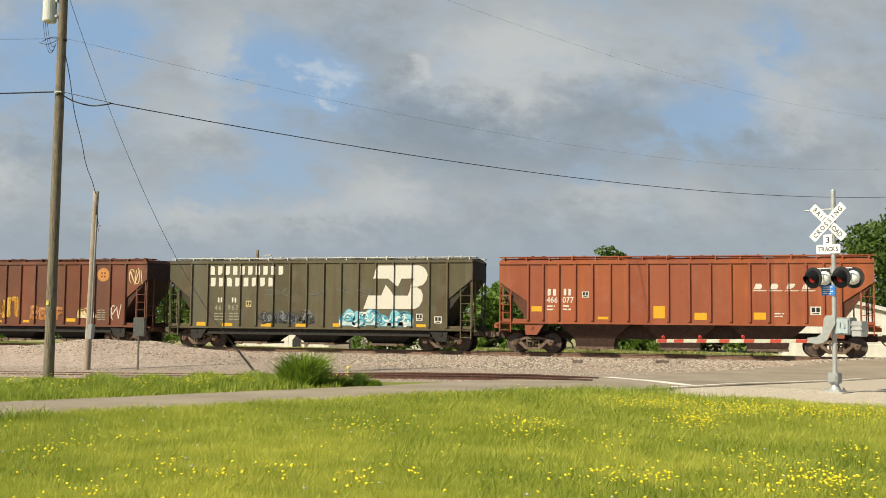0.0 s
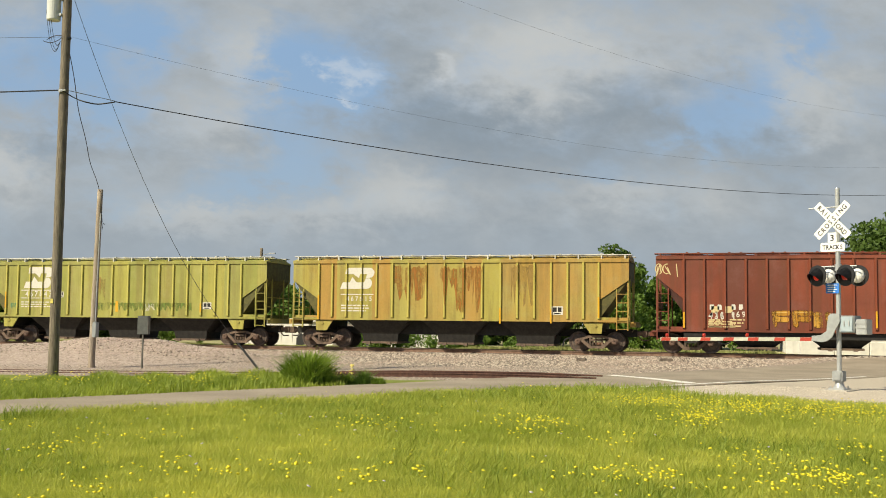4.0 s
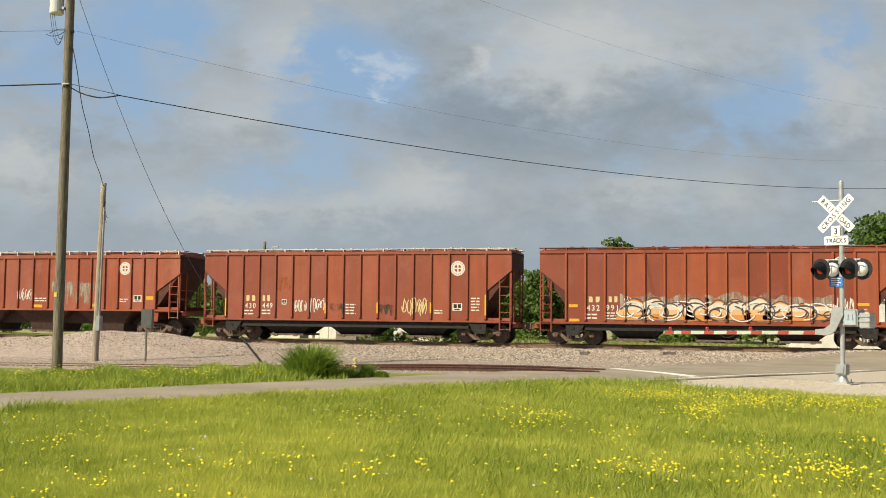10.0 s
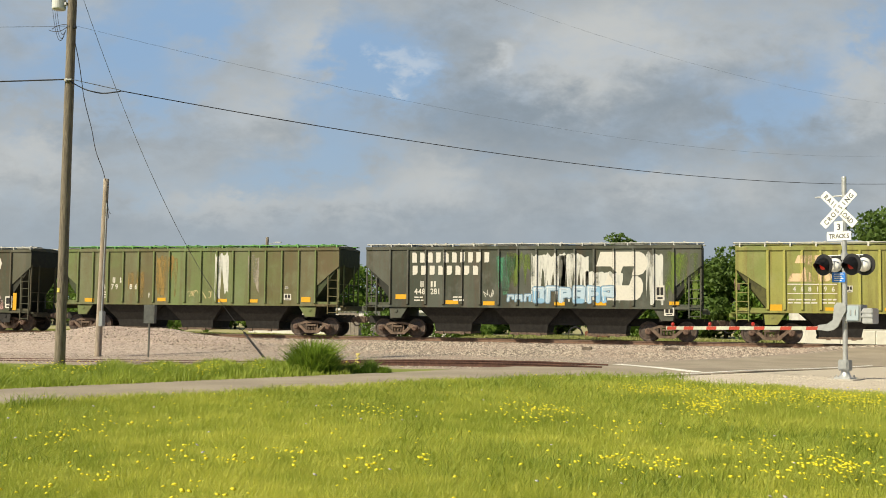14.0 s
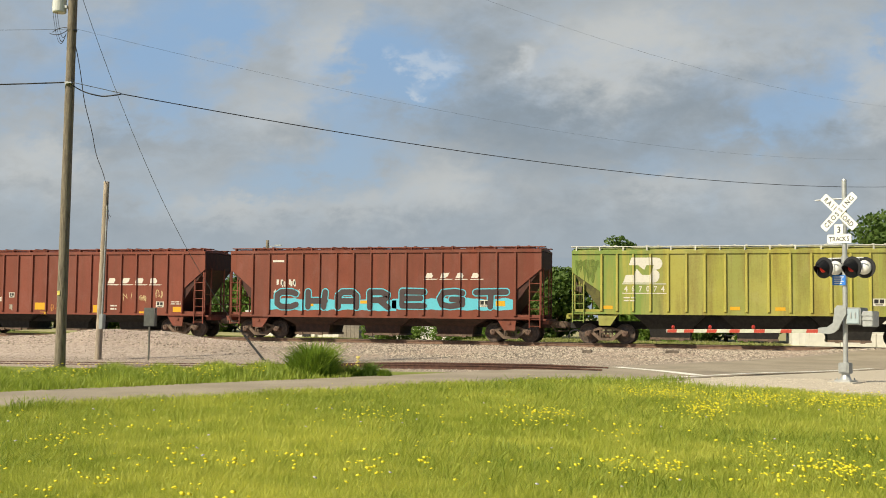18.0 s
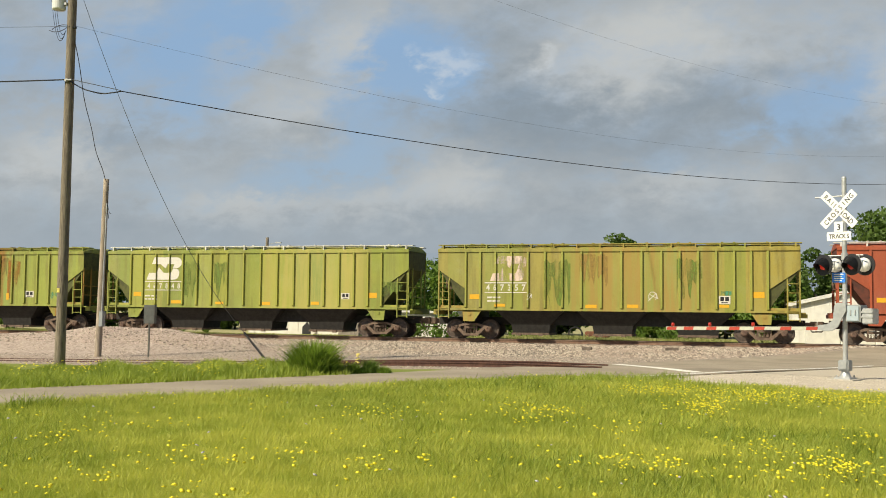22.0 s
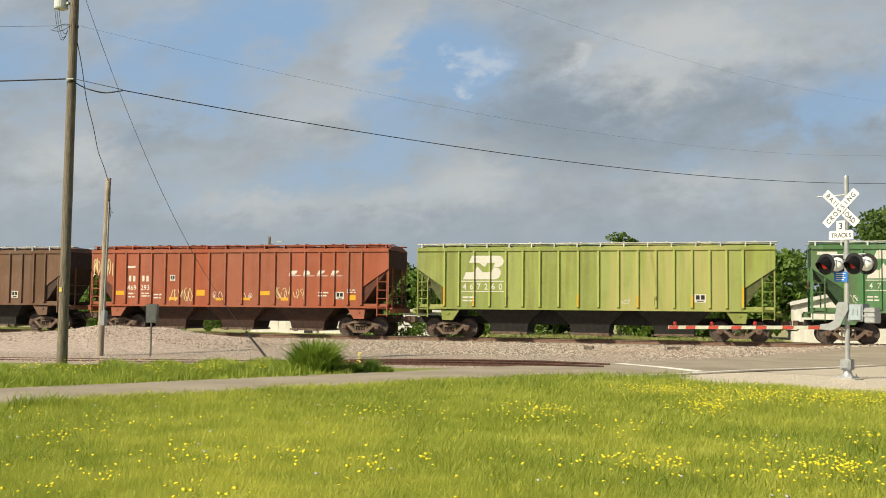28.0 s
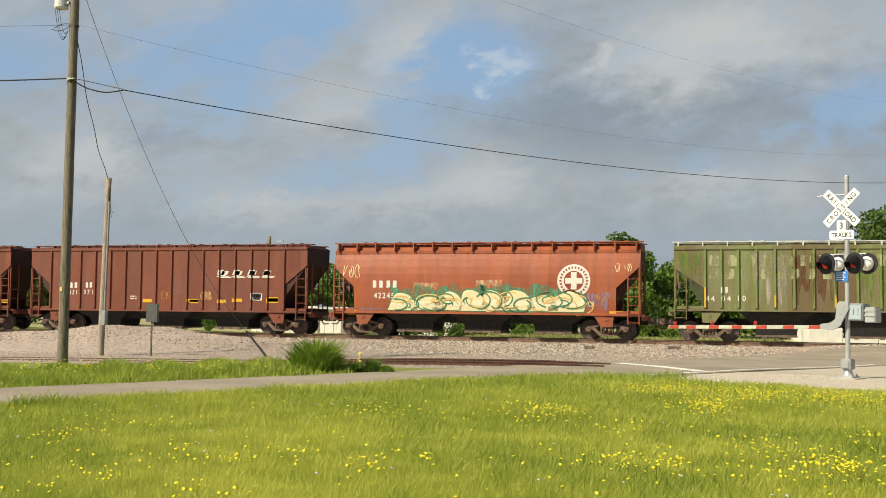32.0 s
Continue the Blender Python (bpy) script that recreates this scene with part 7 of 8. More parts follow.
def build_signal():
    sig = tagged(new("crossing_signal"), "galvanised crossing signal mast with crossbuck, flashers and lowered gate", "crossing signal")
    sig.matrix_basis = pose(2.56, 29.81, 0, 0, 0, -30)
    bm = bmesh.new()
    lathe(bm, [(0.062, 0.12), (0.062, 5.28), (0.05, 5.31)], 16, "Z")
    part("mast", mesh("mast", bm, False), ALU, sig, "grey steel pipe mast")
    bm = bmesh.new()
    box(bm, -0.21, 0.21, -0.21, 0.21, 0.03, 0.07)
    lathe(bm, [(0.17, 0.07), (0.13, 0.12), (0.10, 0.20), (0.10, 0.26)], 16, "Z")
    for x in (-0.16, 0.16):
        for y in (-0.16, 0.16):
            rod(bm, (x, y, -0.05), (x, y, 0.13), 0.018, 6)
    part("mast_base", mesh("mast_base", bm), ALU, sig)
    boxed("junction_box", ALU_LIGHT, sig, (-0.13, 0.15, -0.16, 0.10, 0.24, 0.52), 0.02)
    boxed("junction_lid", ALU_LIGHT, sig, (-0.09, 0.11, -0.185, -0.162, 0.28, 0.48), 0.01)
    # crossbuck: two crossed blades
    for i, (a, words) in enumerate(((45, "RAIL ROAD"), (-45, "CROSSING"))):
        blade = plate("crossbuck_blade", SIGN_WHITE, sig, 1.22, 0.23, 0.03, (-0.10, -0.085 - 0.02 * i, 4.45), "white blade with black capitals", radians(a))
        lettering(words, 0.135, SIGN_BLACK, blade, width=0.118 if i == 0 else 0.135, fat=0.85)
    bm = bmesh.new()
    rod(bm, (-0.78, -0.03, 4.80), (0.05, -0.03, 4.80), 0.02, 8)
    rod(bm, (-0.10, -0.07, 4.45), (0, 0, 4.45), 0.03, 8)
    part("sign_bracket", mesh("sign_bracket", bm), ALU, sig)
    bm = bmesh.new()
    slab(bm, round_rect(0.24, 0.27, 0.02), -0.012, 0)
    p3 = part("number_plate", mesh("track_count", bm), SIGN_WHITE, sig, "white plate with a black numeral", (-0.11, -0.085, 3.99))
    p3.name = "track_count"
    lettering("3", 0.17, SIGN_BLACK, p3)
    p = plate("tracks_plate", SIGN_WHITE, sig, 0.66, 0.235, 0.04, (-0.11, -0.07, 3.745), "white plate with black capitals")
    lettering("TRACKS", 0.12, SIGN_BLACK, p, width=0.094, fat=0.9)
    # flashers: two for the near approach, two turned to the far side
    bm = bmesh.new()
    rod(bm, (-0.45, 0, 3.24), (0.50, 0, 3.24), 0.017, 8)
    rod(bm, (-0.38, 0, 3.24), (-0.38, 0, 3.0), 0.02, 6)
    rod(bm, (0.38, 0, 3.24), (0.38, 0, 3.0), 0.02, 6)
    lathe(bm, [(0.085, 3.12), (0.085, 3.30)], 14, "Z")
    part("lamp_arm", mesh("lamp_arm", bm), ALU, sig)
    signal_lamp(sig, -0.40, -0.36, 2.98, -0.2, 0.3)
    signal_lamp(sig, 0.36, -0.36, 2.98, -0.2, 0.12)
    signal_lamp(sig, -0.40, 0.36, 3.0, math.pi, 0.12)
    signal_lamp(sig, 0.38, 0.36, 3.0, math.pi, 0.3)
    ns = plate("notice", SIGN_BLUE, sig, 0.36, 0.26, 0.02, (-0.12, -0.08, 2.66), "blue notice with unreadable white lines")
    for i in range(4):
        bm = bmesh.new()
        box(bm, -0.13, 0.13 - 0.05 * (i % 2), -0.0155, -0.0125, 0.075 - i * 0.055, 0.095 - i * 0.055)
        part("text_bar", mesh("text_bar", bm), SIGN_WHITE, ns)
    # gate mechanism
    boxed("mechanism", ALU_LIGHT, sig, (0.10, 0.50, -0.20, 0.24, 1.50, 1.95), 0.02, "pale grey gate mechanism")
    door = boxed("mechanism_door", plain("pale_blue_grey", (0.36, 0.43, 0.47), 0.5, 0.1, 0.08), sig, (0.14, 0.47, -0.225, -0.203, 1.53, 1.92), 0.012)
    for x in (0.24, 0.36):
        boxed("latch", ALU, door, (x, x + 0.03, -0.25, -0.226, 1.68, 1.82), 0.004)
    boxed("counterweight", ALU, sig, (0.52, 0.80, -0.16, 0.22, 1.46, 1.86), 0.02, "grey counterweight box")
    for z in (1.62, 1.74):
        boxed("weight_rib", ALU, sig, (0.51, 0.81, -0.18, -0.162, z, z + 0.05), 0.005)
    bm = bmesh.new()
    slab(bm, [(-0.62, 1.28), (-0.62, 1.41), (-0.36, 1.43), (-0.20, 1.54), (-0.17, 1.92), (-0.10, 2.0), (0.14, 2.0), (0.16, 1.80), (0.02, 1.56), (-0.06, 1.38), (-0.20, 1.28), (-0.34, 1.25)], -0.27, -0.235)
    bevel(bm, 0.008)
    part("gate_bracket", mesh("gate_bracket", bm), ALU_LIGHT, sig, "curved grey gate bracket")
    # gate arm, reaching out to local -x
    bm = bmesh.new()
    box(bm, -5.32, -0.55, -0.268, -0.238, -0.050, 0.050)
    bevel(bm, 0.006)
    arm = part("gate_arm", mesh("gate_arm", bm), plain("arm_white", (0.46, 0.47, 0.38), 0.45, 0, 0.15), sig, "white gate arm with red stripes", (0, 0, 1.335))
    arm.rotation_euler.y = radians(-1.1)
    for x in (0.28, 0.85, 1.60, 2.33, 3.09, 3.88, 4.62):
        x -= 5.40
        bm = bmesh.new()
        slab(bm, [(x - 0.17, -0.046), (x + 0.15, -0.046), (x + 0.17, 0.046), (x - 0.15, 0.046)], -0.272, -0.2685)
        part("stripe", mesh("stripe", bm), GATE_RED, arm)
    lens = red_lens("gate_lamp_red", 0.25)
    for x in (-5.09, -3.86, -2.5):
        bm = bmesh.new()
        lathe(bm, [(0.02, 0.05), (0.03, 0.07), (0.046, 0.08), (0.046, 0.14), (0.025, 0.165)], 12, "Z", (x, -0.253, 0))
        part("gate_lamp", mesh("gate_lamp", bm, True), lens, arm, "small red lamp")
    bm = bmesh.new()
    prev = None
    for i in range(9):
        a = math.pi * i / 8
        q = (-3.2 - 0.2 * math.cos(a), -0.28, -0.05 - 0.09 * math.sin(a))
        if prev:
            rod(bm, prev, q, 0.012, 5)
        prev = q
    part("cable_loop", mesh("cable_loop", bm), SIGN_BLACK, arm)
    bm = bmesh.new()
    box(bm, -0.35, 0.35, -0.35, 0.35, -0.3, 0.03)
    pad = tagged(part("signal_footing", mesh("signal_footing", bm), plain("concrete", (0.42, 0.39, 0.34), 0.9, 0, 0.2, 5, 0.3), None),
                 "square concrete footing under the crossing signal", "footing")
    pad.matrix_basis = pose(2.56, 29.81, 0.0, 0, 0, -30)


build_signal()


# ---- poles and wires ----
def pole_wood(c1, c2, c3):
    m = Nodes("pole_wood")
    v = m.coords((1, 1, 0.08))
    a = m.noise(v, 30, 5, 0.7)
    b = m.noise(m.coords((1, 1, 0.3)), 2.0, 4)
    col = m.mix(m.ramp(a, 0.35, 0.65), c1, c2)
    col = m.mix(m.ramp(b, 0.4, 0.7, 0, 0.5), col, c3)
    m.bump(a, 0.6, 0.01)
    return m.done(col, 0.9)


POLE_WOOD = pole_wood((0.10, 0.08, 0.06), (0.25, 0.21, 0.16), (0.20, 0.175, 0.14))
PALE_WOOD = pole_wood((0.22, 0.18, 0.14), (0.40, 0.34, 0.27), (0.36, 0.28, 0.20))
CABLE = plain("cable_black", (0.018, 0.018, 0.02), 0.6, 0, 0.1)
STRAND = plain("wire_grey", (0.10, 0.105, 0.11), 0.5, 0.3, 0.1)


def wire_mesh(a, b, sag, r, n=24, wave=0.0, sides=6):
    a, b = Vector(a), Vector(b)
    side = (b - a).cross(Vector((0, 0, 1))).normalized()
    bm = bmesh.new()
    rings = []
    for i in range(n + 1):
        t = i / n
        p = a.lerp(b, t) + Vector((0, 0, -4 * sag * t * (1 - t)))
        if wave:
            p += side * wave * math.sin(t * 17)
        rings.append([bm.verts.new(p + side * r * math.cos(k * math.tau / sides) + Vector((0, 0, r * math.sin(k * math.tau / sides)))) for k in range(sides)])
    for p, q in zip(rings, rings[1:]):
        for k in range(sides):
            bm.faces.new((p[k], p[(k + 1) % sides], q[(k + 1) % sides], q[k]))
    return mesh("wire", bm, True)


def wire(name, label, a, b, sag, r, mat, n=24, wave=0.0):
    return tagged(part(name, wire_mesh(a, b, sag, r, n, wave), mat, None), label, "wire")


def pole_mesh(h, r0, r1, bury=0.6, n=16):
    bm = bmesh.new()
    rings = []
    for i in range(15):
        t = i / 14
        r = r0 + (r1 - r0) * t
        z = -bury + (h + bury) * t
        rings.append((r * (1 + 0.025 * math.sin(i * 2.3)), z))
    lathe(bm, rings, n, "Z")
    return mesh("shaft", bm, True)


def build_poles():
    x, y = -20.49, 29.14
    g = float(ground_z(x, y))
    p1 = tagged(new("utility_pole"), "tall weathered wooden utility pole with a transformer", "utility pole")
    p1.location = (x, y, g)
    part("shaft", pole_mesh(13.2 - g, 0.165, 0.135), POLE_WOOD, p1)
    bm = bmesh.new()
    lathe(bm, [(0.20, 11.24), (0.215, 11.27), (0.215, 12.07), (0.19, 12.15), (0.05, 12.19)], 20, "Z", (-0.40, -0.12, 0))
    tr = part("transformer", mesh("transformer", bm, False), plain("transformer_grey", (0.62, 0.63, 0.62), 0.45, 0, 0.06), p1, "pale grey transformer can")
    for z in (11.37, 11.87):
        bm = bmesh.new()
        box(bm, -0.22, -0.10, -0.18, -0.06, z, z + 0.08)
        part("transformer_bracket", mesh("bracket", bm), ALU, tr)
    bm = bmesh.new()
    lathe(bm, [(0.03, 0), (0.055, 0.02), (0.03, 0.05), (0.055, 0.08), (0.03, 0.11)], 10, "X", (0.14, -0.1, 10.64))
    part("insulator", mesh("insulator", bm), SIGN_BLACK, p1)
    for k, (dx, dz, dep) in enumerate(((-0.66, 11.6, 0.75), (-0.56, 11.45, 0.62), (-0.50, 11.55, 0.5))):
        part("jumper_wire", wire_mesh((dx, -0.15, dz), (-0.10, -0.15, 10.55), dep, 0.012, 16), CABLE, p1)
    part("jumper_wire", wire_mesh((-0.6, -0.15, 10.62), (-0.05, -0.15, 10.72), -0.06, 0.012, 12), CABLE, p1)
    part("jumper_wire", wire_mesh((-0.72, -0.15, 10.60), (-0.05, -0.15, 10.66), 0.10, 0.012, 12), CABLE, p1)
    bm = bmesh.new()
    box(bm, -0.06, 0.06, -0.20, -0.15, 8.92, 9.0)
    rod(bm, (0, -0.2, 8.96), (0.2, -0.2, 8.96), 0.025, 6)
    part("cable_clamp", mesh("cable_clamp", bm), ALU, p1)
    plate("pole_tag", plain("tag_yellow", (0.6, 0.5, 0.12), 0.6), p1, 0.09, 0.14, 0.01, (-0.02, -0.165, 2.35), "small yellow tag")

    x, y = -23.75, 36.15
    g2 = float(ground_z(x, y))
    p2 = tagged(new("service_pole"), "short weathered wooden service pole with a meter", "utility pole")
    p2.location = (x, y, g2)
    p2.rotation_euler.y = radians(1.0)
    part("shaft", pole_mesh(6.55 - g2, 0.135, 0.105), PALE_WOOD, p2)
    boxed("meter_box", plain("meter_grey", (0.30, 0.32, 0.33), 0.5, 0.2, 0.1), p2, (0.11, 0.29, -0.25, -0.05, 1.16, 1.74), 0.02, "grey meter box")
    bm = bmesh.new()
    rod(bm, (0.14, -0.1, 1.7), (0.12, -0.08, 5.9), 0.025, 8)
    part("conduit", mesh("conduit", bm), ALU, p2)
    part("wire_loop", wire_mesh((0.08, -0.05, 6.3), (0.22, -0.05, 5.3), 0.12, 0.018, 12), CABLE, p2)
    part("wire_loop", wire_mesh((0.10, -0.05, 6.1), (0.30, -0.05, 5.5), 0.2, 0.014, 12), CABLE, p2)

    wx, wy = -20.46, 29.0
    wire("service_cable", "thick black overhead cable", (wx - 24, wy - 10, 7.9), (wx, wy, 8.75), 0.3, 0.022, CABLE)
    wire("service_cable", "thick black overhead cable sagging between poles", (wx + 1.55, wy + 0.55, 8.43), (12.0, 80.0, 11.0), 1.0, 0.016, CABLE, 48)
    wire("cable_drip_loop", "short slack loop of black cable at the pole", (wx, wy, 8.75), (wx + 1.55, wy + 0.55, 8.43), 0.22, 0.022, CABLE, 16, 0.03)
    wire("cable_drip_loop", "thin grey messenger wire at the pole", (wx, wy, 8.78), (wx + 1.55, wy + 0.55, 8.45), 0.0, 0.012, STRAND, 4)
    wire("power_line", "thin grey overhead wire", (wx - 24, wy - 10, 10.3), (wx, wy, 10.45), 0.4, 0.006, STRAND)
    wire("power_line", "thin grey overhead wire", (wx + 0.2, wy, 10.45), (24.0, 100.0, 17.0), 2.7, 0.0035, STRAND, 48)
    wire("power_line", "thin pale overhead wire high above the field", (-14.0, 34.0, 14.6), (25.0, 100.0, 20.0), 2.6, 0.003, STRAND, 48)
    wire("drop_wire", "slack drop wire between two poles", (-20.3, 29.1, 9.9), (-23.62, 36.15, 6.45), 0.5, 0.013, CABLE, 24, 0.02)
    # guy wire to its anchor, with a dark guard over the lower end
    wire("guy_wire", "thin steel guy wire", (-20.3, 29.2, 11.75), (-17.84, 36.56, 0.73), 1.2, 0.012, STRAND, 28)
    bm = bmesh.new()
    rod(bm, (-17.86, 36.56, 0.75), (-17.0, 36.56, -0.2), 0.045, 8)
    tagged(part("guy_guard", mesh("guy_guard", bm), plain("guard_black", (0.02, 0.02, 0.02), 0.6), None), "dark plastic guard on the lower end of a guy wire", "guy guard")
    # small sign seen from behind
    sg = tagged(new("small_sign"), "small dark sign on a thin steel post, seen from behind", "sign")
    sg.location = (-21.6, 36.18, float(ground_z(-21.6, 36.18)))
    bm = bmesh.new()
    box(bm, -0.025, 0.025, -0.025, 0.025, -0.2, 1.95)
    part("post", mesh("post", bm), plain("post_steel", (0.12, 0.115, 0.10), 0.6, 0.3), sg)
    boxed("sign_panel", plain("sign_back", (0.10, 0.105, 0.10), 0.5, 0.3), sg, (-0.22, 0.20, -0.05, -0.027, 1.27, 1.97), 0.005)
    boxed("sign_panel", plain("sign_side", (0.16, 0.16, 0.15), 0.5, 0.3), sg, (0.20, 0.23, -0.05, 0.12, 1.27, 1.97), 0.005)
    # far pole behind the train
    fp = tagged(new("utility_pole"), "distant wooden pole with a lamp arm", "utility pole")
    fp.location = (-45.6, 98.0, 0)
    part("shaft", pole_mesh(8.8, 0.17, 0.15), POLE_WOOD, fp)
    bm = bmesh.new()
    rod(bm, (0, 0, 8.1), (1.1, 0, 8.3), 0.03, 6)
    box(bm, 0.9, 1.5, -0.1, 0.1, 8.22, 8.34)
    part("lamp_arm", mesh("lamp_arm", bm), ALU, fp)


build_poles()


# ---- sheds and clutter behind the line ----
def siding_white(name, c=(0.72, 0.70, 0.65)):
    m = Nodes(name)
    v = m.coords()
    n = m.noise(v, 2.0, 5)
    run_ = m.noise(m.coords((6, 6, 0.5)), 1.0, 5)
    col = m.mix(m.ramp(n, 0.3, 0.7), c, tuple(x * 0.85 for x in c))
    col = m.mix(m.ramp(run_, 0.55, 0.75, 0, 0.35), col, (0.33, 0.29, 0.23))
    m.bump(run_, 0.2, 0.01)
    return m.done(col, 0.7)


WHITE_WALL = siding_white("painted_boards")
SHED_ROOF = plain("metal_roof", (0.66, 0.65, 0.62), 0.5, 0.1, 0.12)
GREY_BOARD = plain("grey_boards", (0.24, 0.21, 0.18), 0.9, 0, 0.25)


def shed(name, label, x0, x1, y0, y1, zl, zr, boards=6, over=0.2):
    """A low white shed with a single-slope roof rising from zl to zr."""
    s = tagged(new(name), label, "shed")
    s.location = ((x0 + x1) / 2, y0, 0)
    w = (x1 - x0) / 2
    bm = bmesh.new()
    slab(bm, [(-w, -0.3), (w, -0.3), (w, zr), (-w, zl)], 0.0, y1 - y0)
    part("wall", mesh("wall", bm), WHITE_WALL, s)
    bm = bmesh.new()
    slab(bm, [(-w - over, zl - 0.02), (w + over, zr - 0.02), (w + over, zr + 0.12), (-w - over, zl + 0.12)], -over, y1 - y0 + over)
    part("roof", mesh("roof", bm), SHED_ROOF, s)
    for i in range(boards):
        x = -w + 2 * w * (i + 0.5) / boards
        bm = bmesh.new()
        zt = zl + (zr - zl) * (x + w) / (2 * w) - 0.15
        box(bm, x - 0.03, x + 0.03, -0.03, -0.002, -0.1, zt)
        part("batten", mesh("batten", bm), WHITE_WALL, s)
    return s


def gable_shed(name, label, ridge, half, y0, y1, eave, top, roofmat, over=0.25):
    """A shed with its gable end towards the line; ridge: its x."""
    s = tagged(new(name), label, "shed")
    s.location = (ridge, y0, 0)
    bm = bmesh.new()
    slab(bm, [(-half, -0.3), (half, -0.3), (half, eave), (0, top), (-half, eave)], 0.0, y1 - y0)
    part("wall", mesh("wall", bm), WHITE_WALL, s)
    drop = (top - eave) / half * over
    for q in (-1, 1):
        bm = bmesh.new()
        slab(bm, [(0, top + 0.02), (q * (half + over), eave - drop + 0.02), (q * (half + over), eave - drop + 0.12), (0, top + 0.12)], -0.2, y1 - y0 + 0.2)
        part("roof", mesh("roof", bm), roofmat, s)
        bm = bmesh.new()
        slab(bm, [(0, top - 0.10), (q * (half + over), eave - drop - 0.10), (q * (half + over), eave - drop + 0.14), (0, top + 0.14)], -0.235, -0.202)
        part("bargeboard", mesh("bargeboard", bm), SHED_ROOF, s, "white board along the roof edge")
    for i in range(int(half * 2 / 0.9)):
        x = -half + 0.45 + 0.9 * i
        bm = bmesh.new()
        box(bm, x - 0.02, x + 0.02, -0.02, -0.002, -0.1, eave + (top - eave) * (1 - abs(x) / half) - 0.12)
        part("batten", mesh("batten", bm), WHITE_WALL, s)
    return s


DARK_ROOF = plain("weathered_shingles", (0.20, 0.175, 0.15), 0.9, 0, 0.3, 5, 0.3)
gable_shed("white_shed", "white board shed with a low brown gable roof", 7.2, 4.2, 72.0, 82.0, 2.45, 3.45, DARK_ROOF)
big = shed("white_shed", "long low white shed behind the railway", -32.4, -27.6, 67.0, 71.0, 1.62, 1.7, 6)
# flat black plate on the wall paints the shade inside a gap
bm = bmesh.new()
slab(bm, [(1.55, -0.1), (2.15, -0.1), (2.15, 0.55), (1.9, 0.85), (1.55, 0.5)], -0.045, -0.032)
part("gap_shade", mesh("gap_shade", bm), SIGN_BLACK, big, "black plate for the shaded inside of a gap")
shed("white_shed", "low white lean-to behind the railway", -27.2, -25.35, 66.6, 69.0, 1.6, 1.65, 3)
shed("white_shed", "narrow white shed beside a plank panel", -24.1, -23.3, 66.0, 68.0, 1.7, 1.75, 2)
shed("white_shed", "low white shed partly covered by shrubs", -21.6, -17.9, 66.2, 69.0, 1.6, 1.55, 4)
# an open lattice of white poles leaning on the narrow shed
lt = tagged(new("trellis"), "white slatted trellis leaning on a shed", "trellis")
lt.location = (-23.2, 65.9, 0)
for i in range(5):
    bm = bmesh.new()
    rod(bm, (0.12 * i, 0, 0.95 - 0.18 * i), (0.12 * i + 0.5, 0, 0.55 - 0.18 * i), 0.02, 6)
    part("slat", mesh("slat", bm), WHITE_WALL, lt)
bm = bmesh.new()
rod(bm, (0, 0.03, 1.0), (0, 0.03, -0.1), 0.025, 6)
rod(bm, (0.9, 0.03, 0.3), (0.9, 0.03, -0.1), 0.025, 6)
part("post", mesh("post", bm), WHITE_WALL, lt)
s_ = tagged(new("plank_door"), "grey weathered plank panel leaning by a shed", "panel")
s_.location = (-25.3, 65.5, 0)
for i in range(5):
    bm = bmesh.new()
    box(bm, i * 0.28, i * 0.28 + 0.265, 0, 0.04, -0.1, 1.45 + 0.03 * (i % 2))
    part("plank", mesh("plank", bm), GREY_BOARD, s_)
# white painted blocks laid in a row beyond the tracks
lw = tagged(new("low_white_wall"), "low white painted concrete wall beyond the tracks", "wall")
for i in range(5):
    bm = bmesh.new()
    box(bm, 3.3 + 1.8 * i, 5.08 + 1.8 * i, 62.0, 62.5, -0.2, 0.93)
    bevel(bm, 0.03)
    part("block", mesh("block", bm), WHITE_WALL, lw)
bm = bmesh.new()
box(bm, 4.4, 9.8, 62.02, 62.4, 0.931, 1.06)
bevel(bm, 0.02)
part("coping", mesh("coping", bm), WHITE_WALL, lw)
# rusty machine part in the grass
rm = tagged(new("rusty_implement"), "rusty farm implement lying in the grass beside the track", "farm implement")
rm.location = (-8.2, 62.5, 0.05)
RUSTY = dark_steel("rusty_iron", (0.22, 0.09, 0.05), (0.13, 0.06, 0.04), 0.9)
boxed("frame", RUSTY, rm, (-0.6, 0.75, -0.3, 0.3, 0.22, 0.58), 0.03)
for x in (-0.45, 0.15, 0.55):
    bm = bmesh.new()
    rod(bm, (x, -0.34, 0.4), (x, 0.34, 0.4), 0.14, 10)
    part("drum", mesh("drum", bm), RUSTY, rm)
bm = bmesh.new()
for i in range(16):
    a, b = i * math.tau / 16, (i + 1) * math.tau / 16
    rod(bm, (-1.2 + 0.4 * math.cos(a), 0, 0.4 + 0.4 * math.sin(a)), (-1.2 + 0.4 * math.cos(b), 0, 0.4 + 0.4 * math.sin(b)), 0.05, 6)
part("wheel_rim", mesh("wheel_rim", bm), SIGN_BLACK, rm)

for tx, ty, ta, tl in ((-2.9, 46.5, 8, 0.55), (-6.3, 45.2, -12, 0.4)):
    bm = bmesh.new()
    box(bm, -tl / 2, tl / 2, -0.09, 0.09, -0.02, 0.11)
    bevel(bm, 0.02)
    ob = tagged(part("timber_scrap", mesh("timber_scrap", bm), TIE, None), "short dark offcut of old sleeper lying on ballast", "timber")
    ob.matrix_basis = pose(tx, ty, float(ground_z(tx, ty)) + 0.02, 0, 0, ta)

